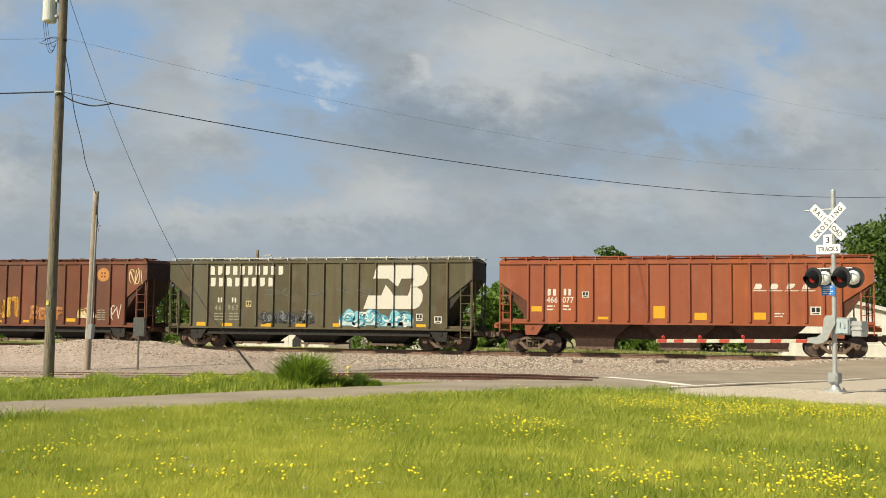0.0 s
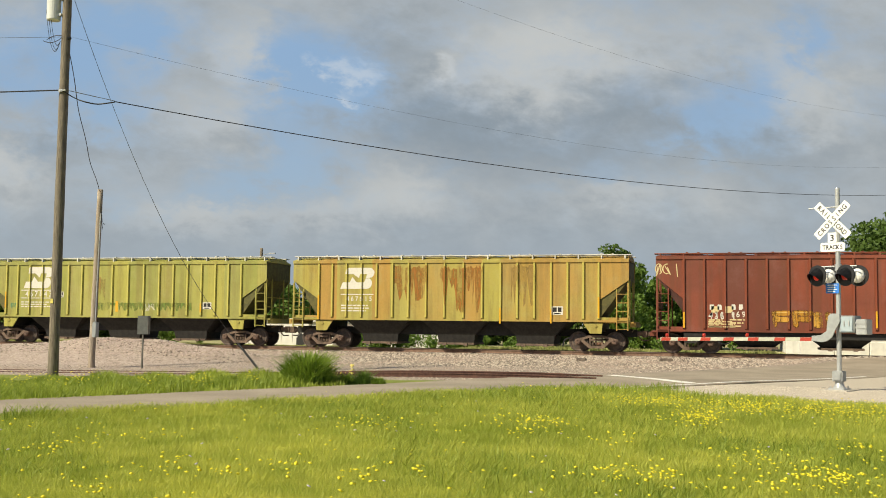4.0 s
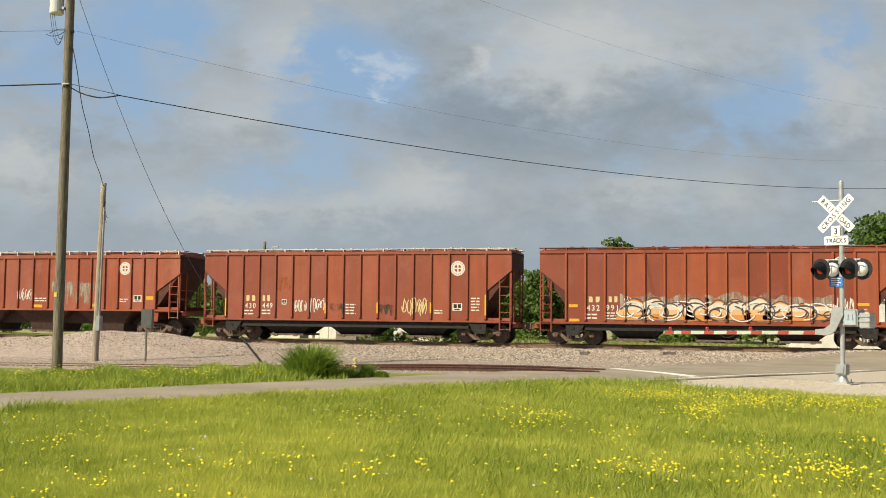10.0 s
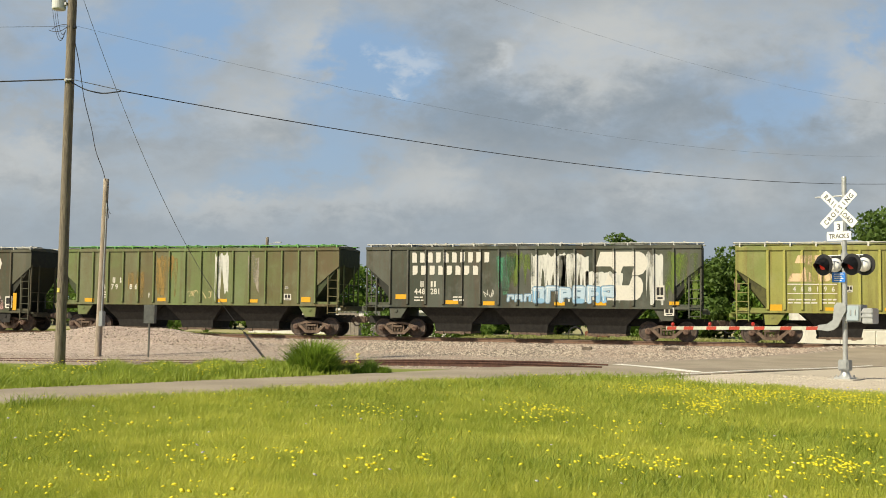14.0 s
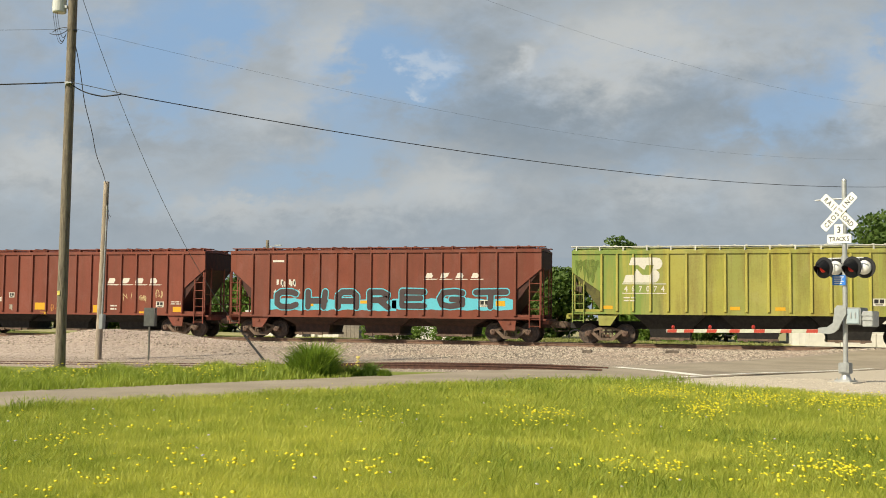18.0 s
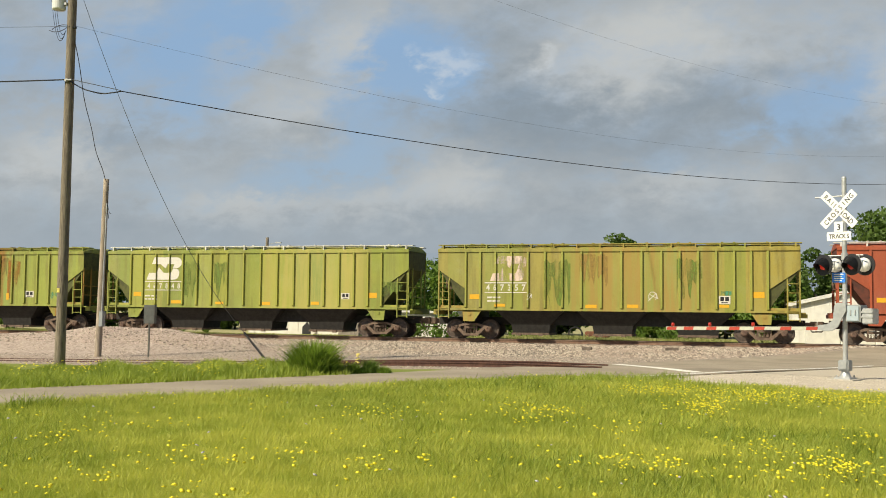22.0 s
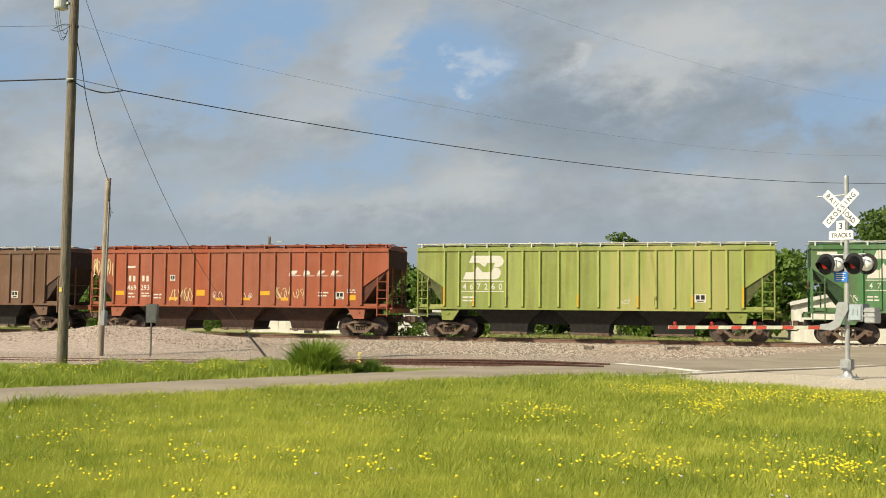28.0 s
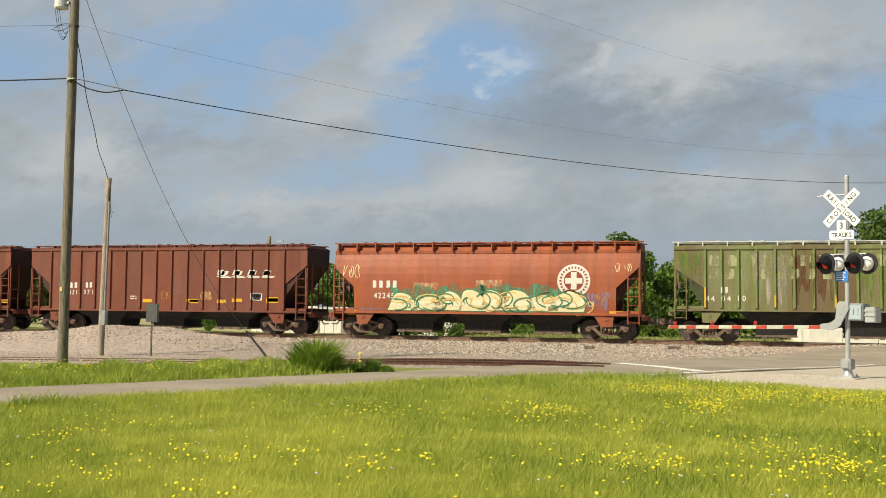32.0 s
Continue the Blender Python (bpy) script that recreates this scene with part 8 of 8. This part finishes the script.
# ---- plants ----
def leaf_mat(name, c1, c2, trans=0.35):
    m = Nodes(name)
    g = m.n("NewGeometry")
    n = m.noise(m.coords(), 0.8, 3)
    k = m.math("ADD", m.math("MULTIPLY", g.outputs["Random Per Island"], 0.6), m.math("MULTIPLY", n, 0.4))
    col = m.mix(k, c1, c2)
    m.done(col, 0.65)
    tr = m.n("BsdfTranslucent")
    m.link(col, tr.inputs[0])
    mx = m.n("MixShader")
    mx.inputs[0].default_value = trans
    m.link(m.bsdf.outputs[0], mx.inputs[1])
    m.link(tr.outputs[0], mx.inputs[2])
    m.link(mx.outputs[0], m.t.nodes["Material Output"].inputs[0])
    return m.mat


def meadow_mat(name, c1, c2, trans):
    """Grass whose tint drifts in patches of about a metre and of several metres, and from blade to blade."""
    m = Nodes(name)
    g = m.n("NewGeometry")
    v = m.coords()
    patch = m.math("ADD", m.math("MULTIPLY", m.noise(v, 0.30, 3), 0.55), m.math("MULTIPLY", m.noise(v, 1.7, 4), 0.45))
    k = m.math("ADD", m.math("MULTIPLY", g.outputs["Random Per Island"], 0.42), m.math("MULTIPLY", m.ramp(patch, 0.36, 0.64), 0.58))
    col = m.mix(k, c1, c2)
    m.done(col, 0.6)
    tr, mx = m.n("BsdfTranslucent"), m.n("MixShader")
    m.link(col, tr.inputs[0])
    mx.inputs[0].default_value = trans
    m.link(m.bsdf.outputs[0], mx.inputs[1])
    m.link(tr.outputs[0], mx.inputs[2])
    m.link(mx.outputs[0], m.t.nodes["Material Output"].inputs[0])
    return m.mat


GRASS = meadow_mat("grass_blades", (0.27, 0.35, 0.035), (0.68, 0.67, 0.12), 0.5)
GRASS_DEEP = meadow_mat("lush_grass", (0.17, 0.25, 0.025), (0.44, 0.50, 0.07), 0.45)
GRASS_DRY = leaf_mat("tall_dry_grass", (0.20, 0.25, 0.05), (0.46, 0.44, 0.18), 0.4)
LEAF = leaf_mat("tree_leaves", (0.05, 0.10, 0.014), (0.12, 0.19, 0.03), 0.35)
LEAF_LIGHT = leaf_mat("shrub_leaves", (0.08, 0.16, 0.02), (0.18, 0.28, 0.04), 0.4)
BARK = plain("bark", (0.10, 0.08, 0.06), 0.9, 0, 0.35, 12, 0.4)
rng = np.random.default_rng(7)


def blades(name, x, y, z, h, w, mat, label, lean=0.35, wind=0.25, bent=True):
    """Tapered blades: two quads each where bent, else one."""
    n = len(x)
    a = rng.uniform(0, math.tau, n)
    dx, dy = np.cos(a) * w / 2, np.sin(a) * w / 2
    b = rng.uniform(0, math.tau, n)
    l = h * lean * rng.uniform(0.2, 1.3, n)
    lx, ly = np.cos(b) * l + h * wind * 0.5, np.sin(b) * l
    base = np.stack([x, y, z], -1)
    side = np.stack([dx, dy, np.zeros(n)], -1)
    tip = base + np.stack([lx, ly, h * rng.uniform(0.85, 1.0, n)], -1)
    if bent:
        mid = base + np.stack([lx * 0.35, ly * 0.35, h * 0.6], -1)
        v = np.stack([base - side, base + side, mid + side * 0.75, mid - side * 0.75, tip + side * 0.12, tip - side * 0.12], 1).reshape(-1, 3)
        i = np.arange(n)[:, None] * 6
        f = np.concatenate([i + np.array([[0, 1, 2, 3]]), i + np.array([[3, 2, 4, 5]])], 1).reshape(-1, 4)
    else:
        v = np.stack([base - side, base + side, tip + side * 0.25, tip - side * 0.25], 1).reshape(-1, 3)
        f = np.arange(4 * n).reshape(-1, 4)
    ob = part(name, array_mesh(name, v, f), mat, None)
    return tagged(ob, label, "grass", kind="stuff")


def scatter_field(n, y0, y1, margin=0.0):
    """Random places in the wedge of field before the camera, denser nearby."""
    y = y0 * (y1 / y0) ** rng.uniform(0, 1, n)
    mid = -math.tan(radians(15.5)) * y
    x = mid + rng.uniform(-0.52, 0.52, n) * (y + 2.0)
    off = road_offset(x, y)
    far = 26.1 - 2.9 * smooth(-4.0, 3.0, x)  # the crushed stone begins here
    keep = (off > 3.2 + margin) & (y < far + 0.4 * np.sin(x * 1.3) + 0.3 * np.sin(x * 3.1))
    return x[keep], y[keep]


def clumpy(x, y, f=0.6, seed=0.0):
    return 0.5 + 0.25 * np.sin(x * f + seed) * np.cos(y * f * 0.8 + 1.3 * seed) + 0.25 * np.sin(x * f * 2.7 + y * f * 1.9 + seed * 2)


x, y = scatter_field(780000, 6.7, 28)
h = 0.045 + 0.07 * clumpy(x, y) + 0.04 * clumpy(x, y, 2.3, 5.0) + rng.uniform(0, 0.07, len(x)) + 0.05 * smooth(13, 22, y)
near_road = 1 - smooth(3.2, 5.2, road_offset(x, y))
h = h + near_road * (0.10 - 0.08 * smooth(-9, -3, x)) * rng.uniform(0.5, 1.0, len(x))
blades("field_grass", x, y, ground_z(x, y) - 0.01, h, 0.003 + 0.00048 * y, GRASS, "yellow-green meadow grass in full sun", lean=0.75, wind=0.25, bent=False)
x, y = scatter_field(110000, 9, 28)
k = (clumpy(x, y, 0.45, 4.0) + 0.40 * smooth(14, 21, y) * (1 - 0.7 * smooth(-4, 1, x)) + 0.25 * rng.uniform(-1, 1, len(x)) > 0.66)
x, y = x[k], y[k]
blades("tall_field_grass", x, y, ground_z(x, y) - 0.01, rng.uniform(0.08, 0.25, len(x)) * (1 + 0.4 * smooth(17, 22, y)), 0.004 + 0.0006 * y, GRASS_DEEP, "taller darker tufts of grass along the field's edge", lean=0.7)
# rank tufts that hang over the road's edge
u = rng.uniform(0, 1, 70)
tx, off = -15.5 + 14.0 * u ** 1.5, 3.4 + 0.9 * rng.uniform(0, 1, 70) ** 2
ty = ROAD_AT.y + ((tx - ROAD_AT.x) * ROAD_SIDE.x - off) / -ROAD_SIDE.y
n = rng.integers(60, 190, 70)
x, y = np.repeat(tx, n) + rng.normal(0, 0.22, n.sum()), np.repeat(ty, n) + rng.normal(0, 0.2, n.sum())
h = np.repeat(rng.uniform(0.16, 0.30, 70) + 0.22 * (tx < -10.7), n) * rng.uniform(0.4, 1.0, n.sum())
blades("roadside_tufts", x, y, ground_z(x, y) - 0.01, h, 0.016, GRASS_DEEP, "rank green tufts of grass at the road's edge", lean=0.6)

# verge between road and siding, with weeds
n = 60000
s = rng.uniform(-26, 2.5, n)
o = rng.uniform(-9.5, -2.2, n)
x, y = ROAD_AT.x + ROAD_DIR.x * s + ROAD_SIDE.x * o, ROAD_AT.y + ROAD_DIR.y * s + ROAD_SIDE.y * o
k = (y < 30.2 + 0.5 * np.sin(x * 0.9) + 0.3 * np.sin(x * 2.3)) & (x < -10.3 - 0.5 * (y - 27.5))
x, y, o = x[k], y[k], o[k]
h = (0.10 + 0.30 * clumpy(x, y, 1.3, 1.0)) * (1 - 0.4 * smooth(-3.2, -2.2, o)) * rng.uniform(0.45, 1.15, len(x))
blades("verge_grass", x, y, ground_z(x, y) - 0.01, h, 0.024, GRASS_DEEP, "lush green verge grass beside the road", lean=0.65)

# tall pale grass behind the train
n = 30000
x, y = rng.uniform(-62, 14, n), rng.uniform(58.5, 66, n)
k = np.abs(road_offset(x, y)) > 3.6
x, y = x[k], y[k]
blades("far_grass", x, y, ground_z(x, y) - 0.02, (0.2 + 0.45 * clumpy(x, y, 0.5, 3.0) * rng.uniform(0.5, 1, len(x))) * (0.25 + 0.6 * smooth(-17.5, -15.5, x)) * (1 - 0.75 * smooth(1.5, 3.0, x)), 0.06, GRASS_DRY, "tall pale grass behind the railway")


def flowers(name, x, y, z, r, mat, label):
    """Small domed flower heads on thin stems."""
    n = len(x)
    ring = np.arange(7) * math.tau / 7
    v, f = [], []
    tilt = rng.uniform(-0.5, 0.2, (n, 2))
    for i in range(n):
        b = len(v)
        cx, cy, cz, q = x[i], y[i], z[i], r[i]
        v.append((cx, cy - 0.1 * q, cz + 0.45 * q))
        for a in ring:
            v.append((cx + q * math.cos(a), cy + q * math.sin(a), cz + q * (math.cos(a) * tilt[i, 0] - math.sin(a) * tilt[i, 1])))
        v.append((cx, cy, cz - 0.4 * q))
        for k in range(7):
            f.append((b, b + 1 + k, b + 1 + (k + 1) % 7))
            f.append((b + 8, b + 1 + (k + 1) % 7, b + 1 + k))
    ob = part(name, array_mesh(name, v, f), mat, None)
    return tagged(ob, label, "flowers", kind="stuff")


YELLOW_FLOWER = leaf_mat("yellow_petals", (0.80, 0.68, 0.015), (0.90, 0.82, 0.05), 0.2)
WHITE_FLOWER = leaf_mat("pale_petals", (0.5, 0.45, 0.5), (0.7, 0.68, 0.66), 0.2)
# beds of flowers in the meadow: middle, half-widths across and along, how many
NEAR_BEDS = ((-7.07, 10.03, 0.45, 0.55, 20), (-5.34, 9.33, 0.2, 1.0, 16), (-4.64, 9.11, 0.3, 0.5, 16), (-5.04, 7.72, 0.14, 0.4, 11), (-5.15, 7.08, 0.18, 0.15, 9),
             (-4.12, 7.39, 0.24, 0.2, 12), (-4.14, 9.48, 0.25, 0.65, 20), (-3.24, 9.16, 0.2, 0.7, 26), (-2.82, 9.54, 0.1, 0.3, 9), (-0.97, 10.21, 0.55, 0.7, 75),
             (0.14, 11.67, 0.4, 1.3, 44), (0.77, 10.79, 0.24, 0.8, 75), (1.33, 13.25, 0.35, 1.0, 30), (0.94, 10.34, 0.35, 0.7, 45), (0.17, 10.0, 0.3, 0.4, 22))
FAR_BEDS = ((-4.8, 14.19, 0.7, 0.8, 45), (-2.78, 14.92, 0.65, 1.4, 110), (-1.41, 19.63, 0.8, 1.5, 230), (-0.53, 16.76, 0.4, 1.5, 170), (0.19, 19.14, 0.7, 1.5, 300),
            (1.54, 19.07, 0.8, 1.7, 270), (3.0, 19.3, 0.9, 1.6, 120), (-1.42, 13.22, 0.4, 0.7, 18), (-7.15, 11.3, 0.6, 0.3, 18))
xs, ys = [], []
for cx, cy, ax, ay, n in NEAR_BEDS + FAR_BEDS:
    q = rng.uniform(0.5, 1.5, (n, 2)) if n < 100 else np.ones((n, 2))
    xs.append(cx + rng.normal(0, 0.55, n) * ax * q[:, 0] + (0.35 * ax * np.sin(np.arange(n) * 0.6) if n < 100 else 0))
    ys.append(cy + rng.normal(0, 0.5, n) * ay * q[:, 1])
u, w = scatter_field(330, 6.8, 24)
x, y = np.concatenate(xs + [u]), np.concatenate(ys + [w])
k = (road_offset(x, y) > 3.5) & (y < 24.4 - 2.7 * smooth(-4.0, 3.0, x))
x, y = x[k], y[k]
flowers("meadow_flowers", x, y, ground_z(x, y) + rng.uniform(0.19, 0.30, len(x)) + 0.04 * smooth(13, 19, y), rng.uniform(0.012, 0.025, len(x)) * (1 - 0.15 * smooth(13, 20, y)), YELLOW_FLOWER, "yellow buttercup-like flowers scattered through the grass")
x, y = scatter_field(50, 8, 18)
flowers("clover_flowers", x, y, ground_z(x, y) + rng.uniform(0.18, 0.3, len(x)), rng.uniform(0.012, 0.02, len(x)), WHITE_FLOWER, "a few pale clover heads in the grass")
n = 900
x = rng.uniform(-22, -7.4, n)
y = 26.0 + 0.28 * (x + 10) + rng.uniform(-2.4, 2.4, n)
k = (road_offset(x, y) < -2.5) & (y < 30) & (clumpy(x, y, 1.4, 2.2) > 0.45)
x, y = x[k], y[k]
flowers("verge_flowers", x, y, ground_z(x, y) + rng.uniform(0.12, 0.34, len(x)), rng.uniform(0.014, 0.028, len(x)), YELLOW_FLOWER, "yellow wild flowers in the verge")


def leaf_cloud(centres, radii, per, size, squash=0.8):
    """Small leaf quads filling a set of uneven clumps."""
    pts = []
    for c, r in zip(centres, radii):
        d = rng.normal(size=(per, 3))
        d /= np.linalg.norm(d, axis=1)[:, None]
        rad = r * rng.uniform(0.45, 1.05, per) ** 0.6
        p = np.asarray(c) + d * rad[:, None] * np.array([1, 1, squash])
        pts.append(p)
    p = np.concatenate(pts)
    n = len(p)
    u = rng.normal(size=(n, 3))
    u /= np.linalg.norm(u, axis=1)[:, None]
    w = np.cross(u, rng.normal(size=(n, 3)))
    w /= np.linalg.norm(w, axis=1)[:, None]
    s = size * rng.uniform(0.6, 1.4, n)[:, None]
    v = np.stack([p - u * s, p + w * s * 0.6, p + u * s, p - w * s * 0.6], 1).reshape(-1, 3)
    return v, np.arange(4 * n).reshape(-1, 4)


def tree(x, y, height, spread, label, leafmat=LEAF, clumps=26, per=170, size=0.13, name="tree", low=0.25):
    t = tagged(new(name), label, name)
    t.location = (x, y, float(ground_z(x, y)))
    bm = bmesh.new()
    th = height * 0.45
    rod(bm, (0, 0, -0.3), (0.1, 0, th), height * 0.026, 9, height * 0.017)
    cs, rs = [], []
    for i in range(clumps):
        a = rng.uniform(0, math.tau)
        q = rng.uniform(0, 1) ** 0.6
        z = height * (low + (0.97 - low) * rng.uniform(0, 1))
        env = math.sin(math.pi * min(1, max(0.12, (z / height - low * 0.6) / (1.08 - low * 0.6)))) ** 0.6
        c = (spread * q * env * math.cos(a), spread * q * env * math.sin(a), z * 0.94)
        cs.append(c)
        rs.append(spread * rng.uniform(0.22, 0.38))
        if i < 9:
            rod(bm, (0.05, 0, th * rng.uniform(0.5, 1.0)), (c[0] * 0.9, c[1] * 0.9, c[2]), height * 0.010, 6, height * 0.004)
    part("trunk", mesh("trunk", bm), BARK, t)
    v, f = leaf_cloud(cs, rs, per, size)
    part("crown", array_mesh("crown", v, f), leafmat, t)
    return t


# the tree line behind the sheds
tree(11.5, 84, 10.4, 4.8, "large dark green tree behind a white shed", clumps=46, per=230, size=0.17)
tree(16.5, 88, 9.8, 4.8, "large dark green tree", clumps=40, per=200, size=0.17)
tree(5.6, 86, 7.0, 2.6, "dark green tree with a ragged crown", clumps=30, per=200, size=0.15)
tree(-9.6, 86, 8.1, 2.6, "round-topped green tree above the train", clumps=30, per=210, size=0.15)
for i, (tx, hh) in enumerate(((-1.2, 6.5), (-4.6, 6.6), (-7.0, 6.0), (-13.5, 5.4), (-17.5, 5.0), (-21.5, 5.4), (-26.0, 5.0), (-31.0, 5.6), (-35.5, 4.6), (-40.0, 4.2), (-45.5, 4.8), (-51.0, 5.0), (-57.0, 5.4), (-63.0, 5.0), (1.6, 6.3))):
    tree(tx, 80 + 2.5 * math.sin(i * 2.1), hh, 3.1 + 0.4 * math.sin(i * 1.7), "green tree in the row behind the railway", LEAF_LIGHT if i % 3 else LEAF, clumps=50, per=180, size=0.17, low=0.08)
# shrubs close behind the track
for i, (tx, ty, hh) in enumerate(((-21.9, 63.3, 1.75), (-20.9, 63.6, 1.5), (-17.4, 63.8, 1.5), (-16.5, 64.4, 1.2), (-19.7, 64.6, 1.1), (-33.5, 63, 1.7), (-36.5, 64, 1.5), (-13.0, 66, 1.3), (-43.0, 64, 1.6), (-48, 63, 1.4), (-3.5, 67, 1.2), (-15.3, 64.6, 0.9))):
    tree(tx, ty, hh, 1.25, "low green shrub behind the track", LEAF_LIGHT, clumps=12, per=120, size=0.08, name="shrub", low=0.05)

# the leafy weed clump by the siding: arching blades, with small leafy plants and flowers beside it
def weeds(cx, cy, rx, ry, hh, n, mat, label, w=0.03):
    a, q = rng.uniform(0, math.tau, n), rng.uniform(0, 1, n) ** 0.55
    x, y = cx + rx * q * np.cos(a), cy + ry * q * np.sin(a)
    dome = np.sqrt(np.maximum(0.06, 1 - q ** 2 * 0.9))
    blades("weed_clump", x, y, ground_z(x, y) - 0.01, hh * dome * rng.uniform(0.35, 1.05, n), w, mat, label, lean=0.72, wind=0.15)


WEED = leaf_mat("weed_leaves", (0.10, 0.18, 0.018), (0.30, 0.42, 0.045), 0.45)
weeds(-11.05, 26.75, 0.64, 0.5, 1.04, 3600, WEED, "tall dark green clump of weeds by the siding", 0.036)
weeds(-10.2, 27.5, 0.26, 0.2, 0.36, 900, WEED, "small dark weed plant beside the larger clump", 0.022)
weeds(-9.75, 27.6, 0.24, 0.2, 0.48, 900, LEAF_LIGHT, "small feathery weed plant by the road", 0.018)
weeds(-9.35, 27.6, 0.22, 0.16, 0.26, 700, WEED, "low dark weed plant at the road's edge", 0.022)
n = 36
x, y = np.concatenate([rng.normal(-10.55, 0.11, n), rng.normal(-10.0, 0.06, 14)]), np.concatenate([rng.normal(27.1, 0.1, n), rng.normal(27.3, 0.08, 14)])
flowers("weed_flowers", x, y, ground_z(x, y) + rng.uniform(0.28, 0.55, len(x)), rng.uniform(0.03, 0.045, len(x)), leaf_mat("pale_yellow_petals", (0.8, 0.66, 0.12), (0.9, 0.8, 0.3), 0.2), "cluster of pale yellow flowers beside the weeds")


# ---- loose ballast ----
def stones(n, xr, yr, size, label, name, keep=None, mat=None):
    x, y = rng.uniform(*xr, n), rng.uniform(*yr, n)
    k = np.ones(n, bool) if keep is None else keep(x, y)
    x, y = x[k], y[k]
    n = len(x)
    octa = np.array([(1, 0, 0), (-1, 0, 0), (0, 1, 0), (0, -1, 0), (0, 0, 1), (0, 0, -1)], float)
    tri = np.array([(0, 2, 4), (2, 1, 4), (1, 3, 4), (3, 0, 4), (2, 0, 5), (1, 2, 5), (3, 1, 5), (0, 3, 5)])
    v = octa[None] * rng.uniform(0.6, 1.3, (n, 6, 1)) + rng.uniform(-0.25, 0.25, (n, 6, 3))
    v *= (size * rng.uniform(0.5, 1.2, (n, 1, 1))) * np.array([1, 1, 0.7])
    a = rng.uniform(0, math.tau, n)
    c, s = np.cos(a)[:, None], np.sin(a)[:, None]
    v = np.stack([v[..., 0] * c - v[..., 1] * s, v[..., 0] * s + v[..., 1] * c, v[..., 2]], -1)
    v += np.stack([x, y, ground_z(x, y)], -1)[:, None]
    f = (np.arange(n)[:, None, None] * 6 + tri[None]).reshape(-1, 3)
    ob = part(name, array_mesh(name, v.reshape(-1, 3), f), mat or STONE, None)
    return tagged(ob, label, "ballast", kind="stuff")


def stone_mat():
    m = Nodes("ballast_stone")
    g = m.n("NewGeometry")
    r = g.outputs["Random Per Island"]
    col = m.mix(m.ramp(r, 0.1, 0.9), (0.15, 0.12, 0.095), (0.54, 0.46, 0.37))
    col = m.mix(m.ramp(m.noise(m.coords(), 0.3, 4), 0.42, 0.62, 0, 0.45), col, (0.40, 0.30, 0.24))
    return m.done(col, 0.9)


STONE = stone_mat()
off_road = lambda x, y: (np.abs(road_offset(x, y) - 0.3) > 3.1)
stones(36000, (-46, 9), (40, 52.6), 0.057, "coarse pinkish grey railway ballast", "ballast", lambda x, y: off_road(x, y) & ((road_offset(x, y) < 0) | (y > 45 + np.sin(x))))
stones(24000, (-36, 4), (30.4, 40), 0.03, "fine gravel round the siding", "gravel", lambda x, y: off_road(x, y) & (np.abs(y - SIDE_Y) > 0.1) & (road_offset(x, y) < 0))
stones(22000, (-38, -19), (38, 47), 0.042, "pile of pinkish ballast stones", "ballast_pile", lambda x, y: ground_z(x, y) > 0.1, plain("pink_stone", (0.50, 0.40, 0.345), 0.9, 0, 0.25, 9))
stones(9000, (-1.5, 8), (22.4, 31.5), 0.024, "pale crushed stone round the signal", "crushed_stone", lambda x, y: road_offset(x, y) > 3.1, plain("pale_stone", (0.52, 0.46, 0.38), 0.9, 0, 0.3, 15))

# ---- movement ----
def run(t):
    """How far the train has run at t seconds; it gains a little speed."""
    q = t / 16 - 1
    return 339.9219 * q + 7.9487 * q ** 2 - 3.5536 * q ** 3 + 0.3796 * q ** 4 + 1.8226 * q ** 5


def on_rail(x):
    """A car's pose: its height and pitch follow the rail under both of its trucks."""
    a, b = float(rail_z(x - 6.9)), float(rail_z(x + 6.9))
    return pose(x, RAIL_Y, (a + b) / 2, 0, -math.degrees(math.atan2(b - a, 13.8)), 0)


def motions():
    a = radians(CLOUD_YAW)
    walk(clouds, [(t, pose(5.1 * (t - 13) * math.cos(a), 5.1 * (t - 13) * math.sin(a), 0, 0, 0, CLOUD_YAW)) for t in (0, 8, 16, 24, 32)])
    for index, car, k in CARS:
        at = TRAIN[index][1]
        walk(car, [(t, on_rail(at + run(t))) for t in range(0, 33)])
    for index, wheel, d in WHEELS:
        at = TRAIN[index][1]
        seen = [n for n in range(0, 961) if -52 < at + run(n / 30) < 20]
        if not seen:
            continue
        rows = [] if seen[0] == 0 else [(0, pose(d, 0, WHEEL_R, 0, math.degrees(run(seen[0] / 30) / WHEEL_R), 0))]
        rows += [(n / 30, pose(d, 0, WHEEL_R, 0, math.degrees(run(n / 30) / WHEEL_R), 0)) for n in seen]
        if seen[-1] < 960:
            rows.append((32, rows[-1][1]))
        walk(wheel, rows)


motions()
